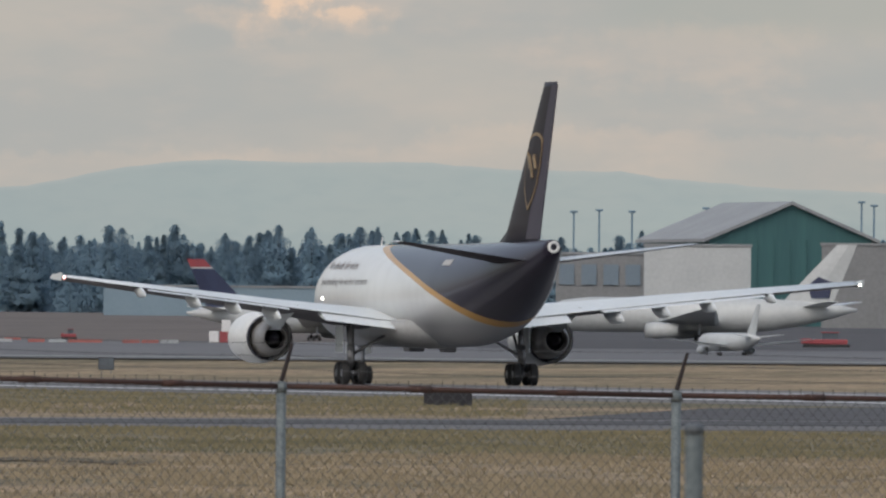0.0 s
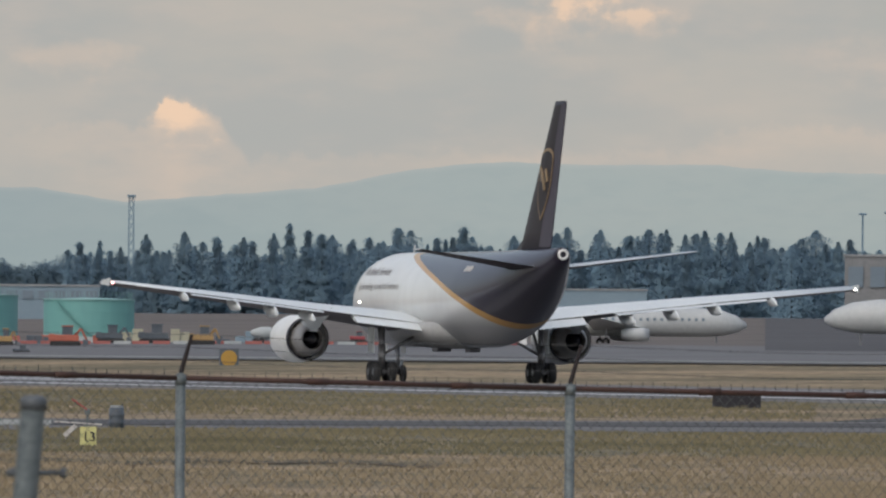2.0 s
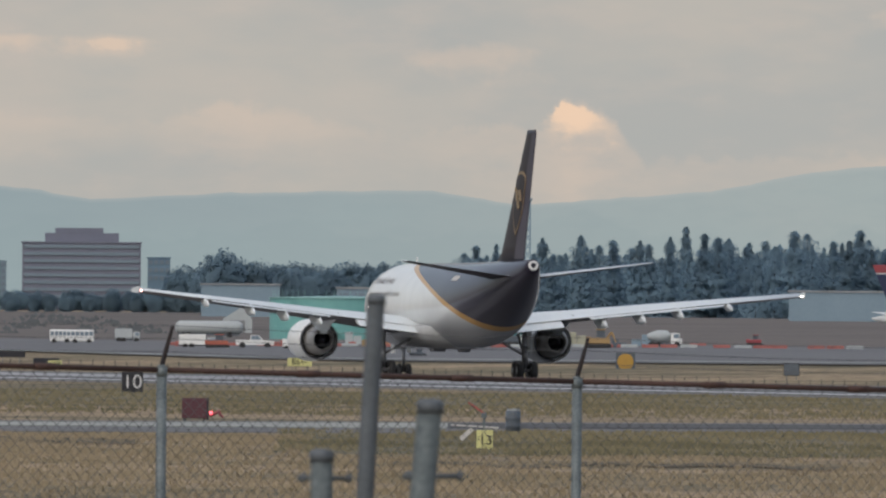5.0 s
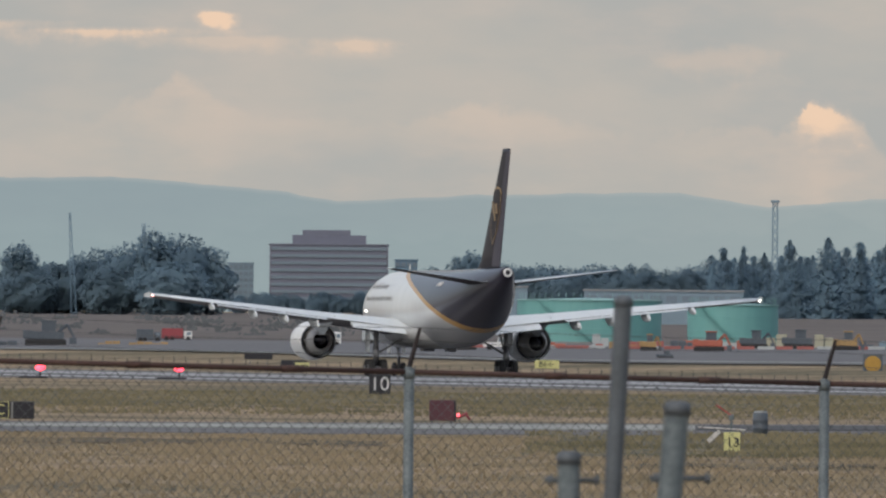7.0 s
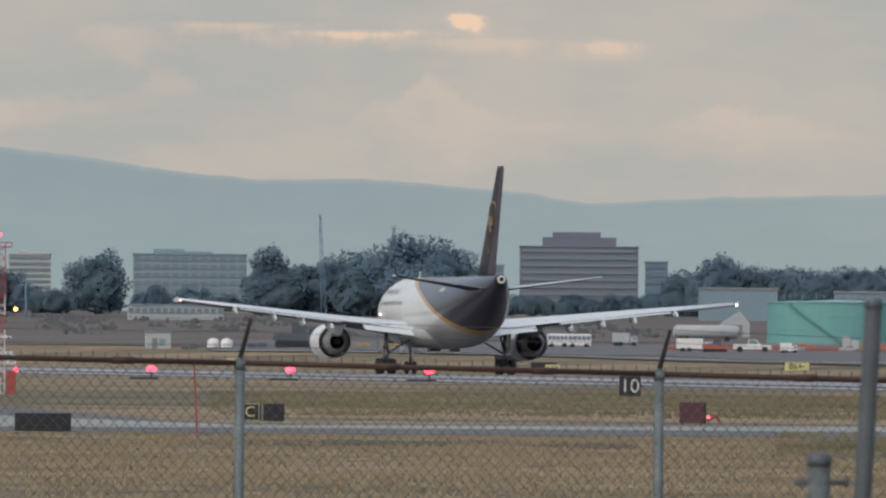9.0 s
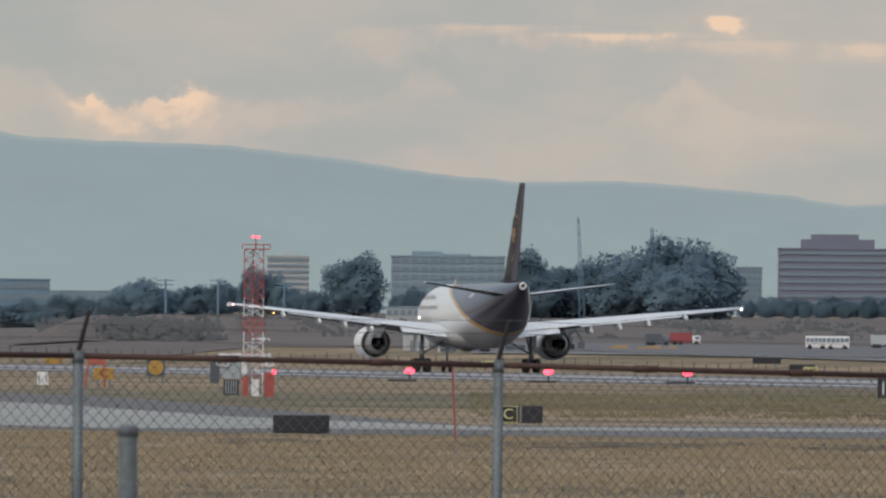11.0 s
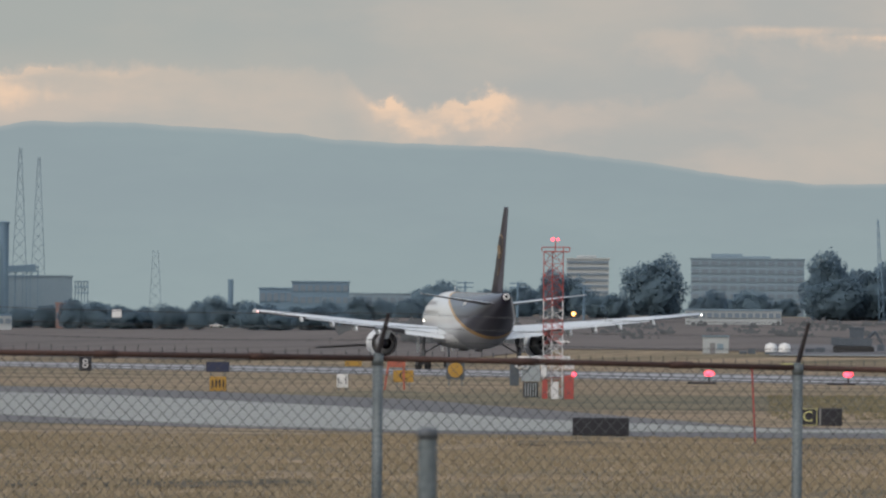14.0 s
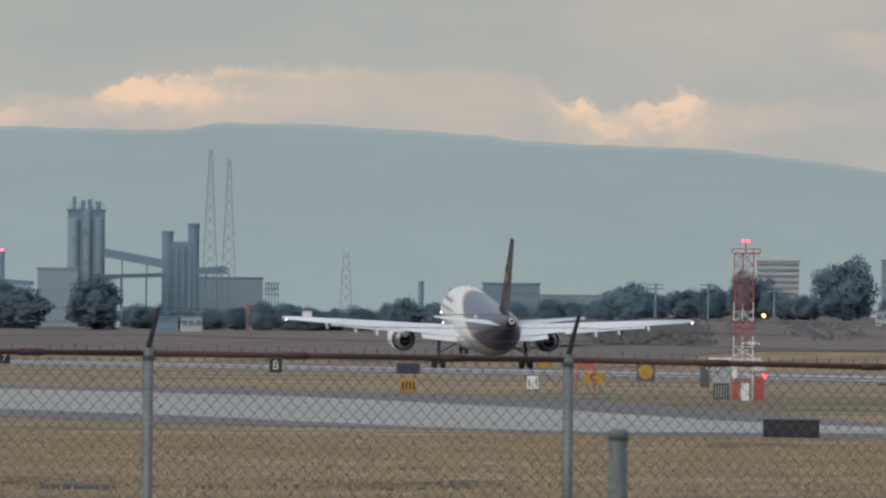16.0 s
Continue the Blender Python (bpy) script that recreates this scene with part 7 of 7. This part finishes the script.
for u, v, wd, ht, mat, lab in ((-1500, 3, 40, 12, ORANGE_DULL, "dull red stacked material"), (-1400, 4, 70, 10, ORANGE_DULL, "dull red stacked material"), (-1330, 4, 50, 14, OCHRE, "rusty brown stacked material"),
                               (-1225, 4, 44, 18, MACHINE, "dark grey stacked material"), (-1140, 6, 36, 22, PALE, "stack of pale crates and panels"), (-1060, 8, 40, 26, LEMON_DULL, "pale yellow site container"),
                               (-975, 8, 34, 26, LEMON_DULL, "pale yellow site container"), (-900, 8, 26, 16, MACHINE, "dark grey stacked material"), (-1660, 2, 50, 14, ORANGE_DULL, "dull red stacked material"),
                               (-860, 9, 36, 24, SLAB, "grey stack covered with a tarpaulin"), (-760, 10, 30, 8, ORANGE_DULL, "dull red stacked material"), (-2170, 4, 70, 8, OCHRE, "low ochre stacked material"),
                               (-1290, 6, 64, 20, ORANGE_DULL, "dull red stacked material"), (-1195, 5, 56, 24, ORANGE, "bright orange stacked barriers"), (-1110, 6, 40, 16, ORANGE, "bright orange stacked barriers"), (-1450, 4, 36, 18, ORANGE, "bright orange stacked barriers"), (-1370, 7, 30, 24, PALE, "stack of pale crates and panels"),
                               (-2240, 4, 40, 8, OCHRE, "low ochre stacked material"), (-2420, 0, 36, 12, MACHINE, "dark grey stacked material"), (-2540, -2, 30, 10, MACHINE, "dark grey stacked material")):
    material_stack(u, v, wd, ht, mat, lab)

# red and white checked stack with a white tank above
d, m = stand(-389, 8)
t = thing("checked_stack", m, "red and white checked barrier stack with a white tank", "barrier")
for x, z, mat in ((-0.9, 0.7, MASTWHITE), (0.2, 0.7, REDPAINT), (1.2, 0.7, MASTWHITE), (0.4, 1.9, MASTWHITE)):
    part("block", boxes([((x * 1.0, 0, z), (1.0, 0.9, 1.3))], 0.06), mat, t)

# storage tanks and hut on the dirt bank
d, m = stand(-2596, -2)
hut = thing("utility_hut", m, "pale grey utility hut on the dirt bank", "hut")
part("wall", boxes([((0, 1, span(15, d)), (span(46, d), 2.5, span(30, d)))], 0.04), PALE, hut)
part("roof", boxes([((0, 1, span(31, d)), (span(49, d), 2.8, 0.25))], 0.04), SLAB, hut)
part("door", boxes([((-0.4, -0.3, 0.7), (0.7, 0.06, 1.4))]), GREYWALL, hut)
part("panel", boxes([((0.6, -0.3, 0.9), (0.8, 0.06, 0.8))]), SLAB, hut)
for u in (-2498, -2474):
    d, m = stand(u, -2)
    tank = thing("white_tank", m, "round white storage tank on the dirt bank", "tank", "white tanks")
    bm = bmesh.new()
    r = span(11, d)
    lathe(bm, [(0, 0.01), (0, r * 0.9), (0.3, r), (r * 1.1, r), (r * 1.6, r * 0.75), (r * 1.85, 0.01)], (0, 0, 0), "Z", 22)
    part("shell", bm, WHITE, tank, shade=True)
    part("skirt", rods([((0, 0, -0.1), (0, 0, 0.25), r * 1.02)], 18), MACHINE, tank)


# ---------------------------------------------------------------- mound with scrub
def mound(u0, u1, v0, v1, name, label):
    d = seen_ground(brg((u0 + u1) / 2), v0)
    m = facing(brg((u0 + u1) / 2), d)
    w, h = span(u1 - u0, d), span(v1 - v0, d)
    nx, ny = 60, 10
    verts, faces = [], []
    for i in range(nx + 1):
        for j in range(ny + 1):
            x = -w / 2 + w * i / nx
            k = j / ny
            e = smooth(0, 0.28, i / nx) * smooth(0, 0.1, 1 - i / nx)
            z = h * e * smooth(0, 1, k) * (0.85 + 0.25 * noise.noise((x * 0.12, k * 2, 3))) - 0.2
            verts.append((x, 45 * k, z))
    for i in range(nx):
        for j in range(ny):
            q = i * (ny + 1) + j
            faces.append((q, q + ny + 1, q + ny + 2, q + 1))
    ob = new(name, raw_mesh(name, verts, faces, DIRT, True))
    ob.matrix_basis = m
    tagged(ob, label, "mound", kind="structure")


mound(-3310, -2870, 14, 66, "dirt_mound", "brown earth mound with scrub")


def scrub():
    rnd = random.Random(9)
    verts, faces = [], []
    for _ in range(230):
        u = rnd.choice((rnd.uniform(-3260, -2950), rnd.uniform(-3240, -2980), rnd.uniform(-2900, -1700)))
        v = rnd.uniform(22, 56)
        d = seen_ground(brg(u), min(v, 50))
        # clumps hang before the mound at sight-line heights to fit the camera's view
        if -3300 < u < -2900:
            d = seen_ground(brg(u), 12) - 4
            base = spot(brg(u), d, high(v - 10, d))
        else:
            base = aground(brg(u), d)
        r = rnd.uniform(0.4, 1.5)
        for _ in range(16):
            p = base + Vector((rnd.gauss(0, r), rnd.gauss(0, r), abs(rnd.gauss(0, r * 0.4))))
            e = rnd.uniform(0.2, 0.5)
            q = len(verts)
            verts += [p + Vector((e, 0, rnd.uniform(-0.2, 0.2))), p + Vector((0, 0.2, e)), p + Vector((-e, 0, rnd.uniform(-0.2, 0.2))), p + Vector((0, -0.2, -e))]
            faces += [(q, q + 1, q + 2), (q, q + 2, q + 3)]
    tagged(new("scrub", raw_mesh("scrub", verts, faces, BRUSH)), "low dark green scrub on the dirt bank", "scrub", kind="stuff")


scrub()


# ---------------------------------------------------------------- grass tufts
def tufts(name, count, u0, u1, d0, d1, hmin, hmax, material, label, seed, keep=None):
    rnd = np.random.RandomState(seed)
    verts, faces = [], []
    for _ in range(count):
        u = rnd.uniform(u0, u1)
        d = math.sqrt(rnd.uniform(d0 * d0, d1 * d1))
        if keep and not keep(u, d):
            continue
        p = spot(u / UNIT, d)
        clump = noise.noise((p.x * 0.22, p.y * 0.03, seed)) + 0.5 * noise.noise((p.x * 0.9, p.y * 0.1, seed + 3))
        if clump < rnd.uniform(-0.75, 0.35):
            continue
        h = rnd.uniform(hmin, hmax) * (0.7 + 0.6 * max(0, clump))
        for _ in range(3):
            ox, oy = rnd.uniform(-0.12, 0.12), rnd.uniform(-0.12, 0.12)
            lean = rnd.uniform(-0.5, 0.5) * h
            w = rnd.uniform(0.012, 0.03) * (1 + h * 3)
            q = len(verts)
            verts += [(p.x + ox - w, p.y + oy, -0.02), (p.x + ox + w, p.y + oy, -0.02), (p.x + ox + lean, p.y + oy + rnd.uniform(-0.05, 0.05), h)]
            faces.append((q, q + 1, q + 2))
    tagged(new(name, raw_mesh(name, verts, faces, material)), label, "grass", kind="stuff")


STRAW = stuff_of("straw_blades", (0.33, 0.27, 0.185), (0.24, 0.203, 0.137), 0.9, scale=0.12, fine=2.5, spec=0.1)
OLIVE = stuff_of("olive_blades", (0.26, 0.225, 0.14), (0.14, 0.132, 0.085), 0.9, scale=0.05, fine=1.2, spec=0.1)
tufts("dry_grass", 60000, -4500, 1100, 235, 430, 0.04, 0.12, STRAW, "dry straw-coloured grass tufts", 3, lambda u, d: d < 352 or u < -1450)
tufts("olive_grass", 16000, -1500, 1100, 352, 460, 0.06, 0.15, OLIVE, "olive grass tufts beside the taxiway", 8)
tufts("verge_grass", 42000, -4500, 1100, 560, 860, 0.08, 0.2, OLIVE, "olive and straw verge grass between taxiway and runway", 4,
      lambda u, d: (spot(u / UNIT, d).dot(ACROSS) < CENTRE - 36) and not (u < -2500 and d < 1000) and not (u > 150))

# ---------------------------------------------------------------- what moves
def roll_distance(t):
    return 897.23 + 32.104 * t + 1.663 * t * t - 0.0017 * t ** 3 + 0.75 * math.exp(-t / 2.0)


def motions():
    pitch = [(0, 0), (13.4, 0), (14, 0.49), (14.5, 1.19), (15, 2.19), (15.5, 3.37), (16, 4.74)]
    rows = []
    for i in range(65):
        t = i * 0.25
        p = runway_spot(roll_distance(t) + 6.2, 0, 0.03)
        up = float(np.interp(t, [a for a, _ in pitch], [b for _, b in pitch]))
        rows.append((t, pose(p.x, p.y, p.z, 0, 0, math.degrees(PSI)) @ pose(0, 0, 0, up)))
    walk(aeroplane, rows)


motions()
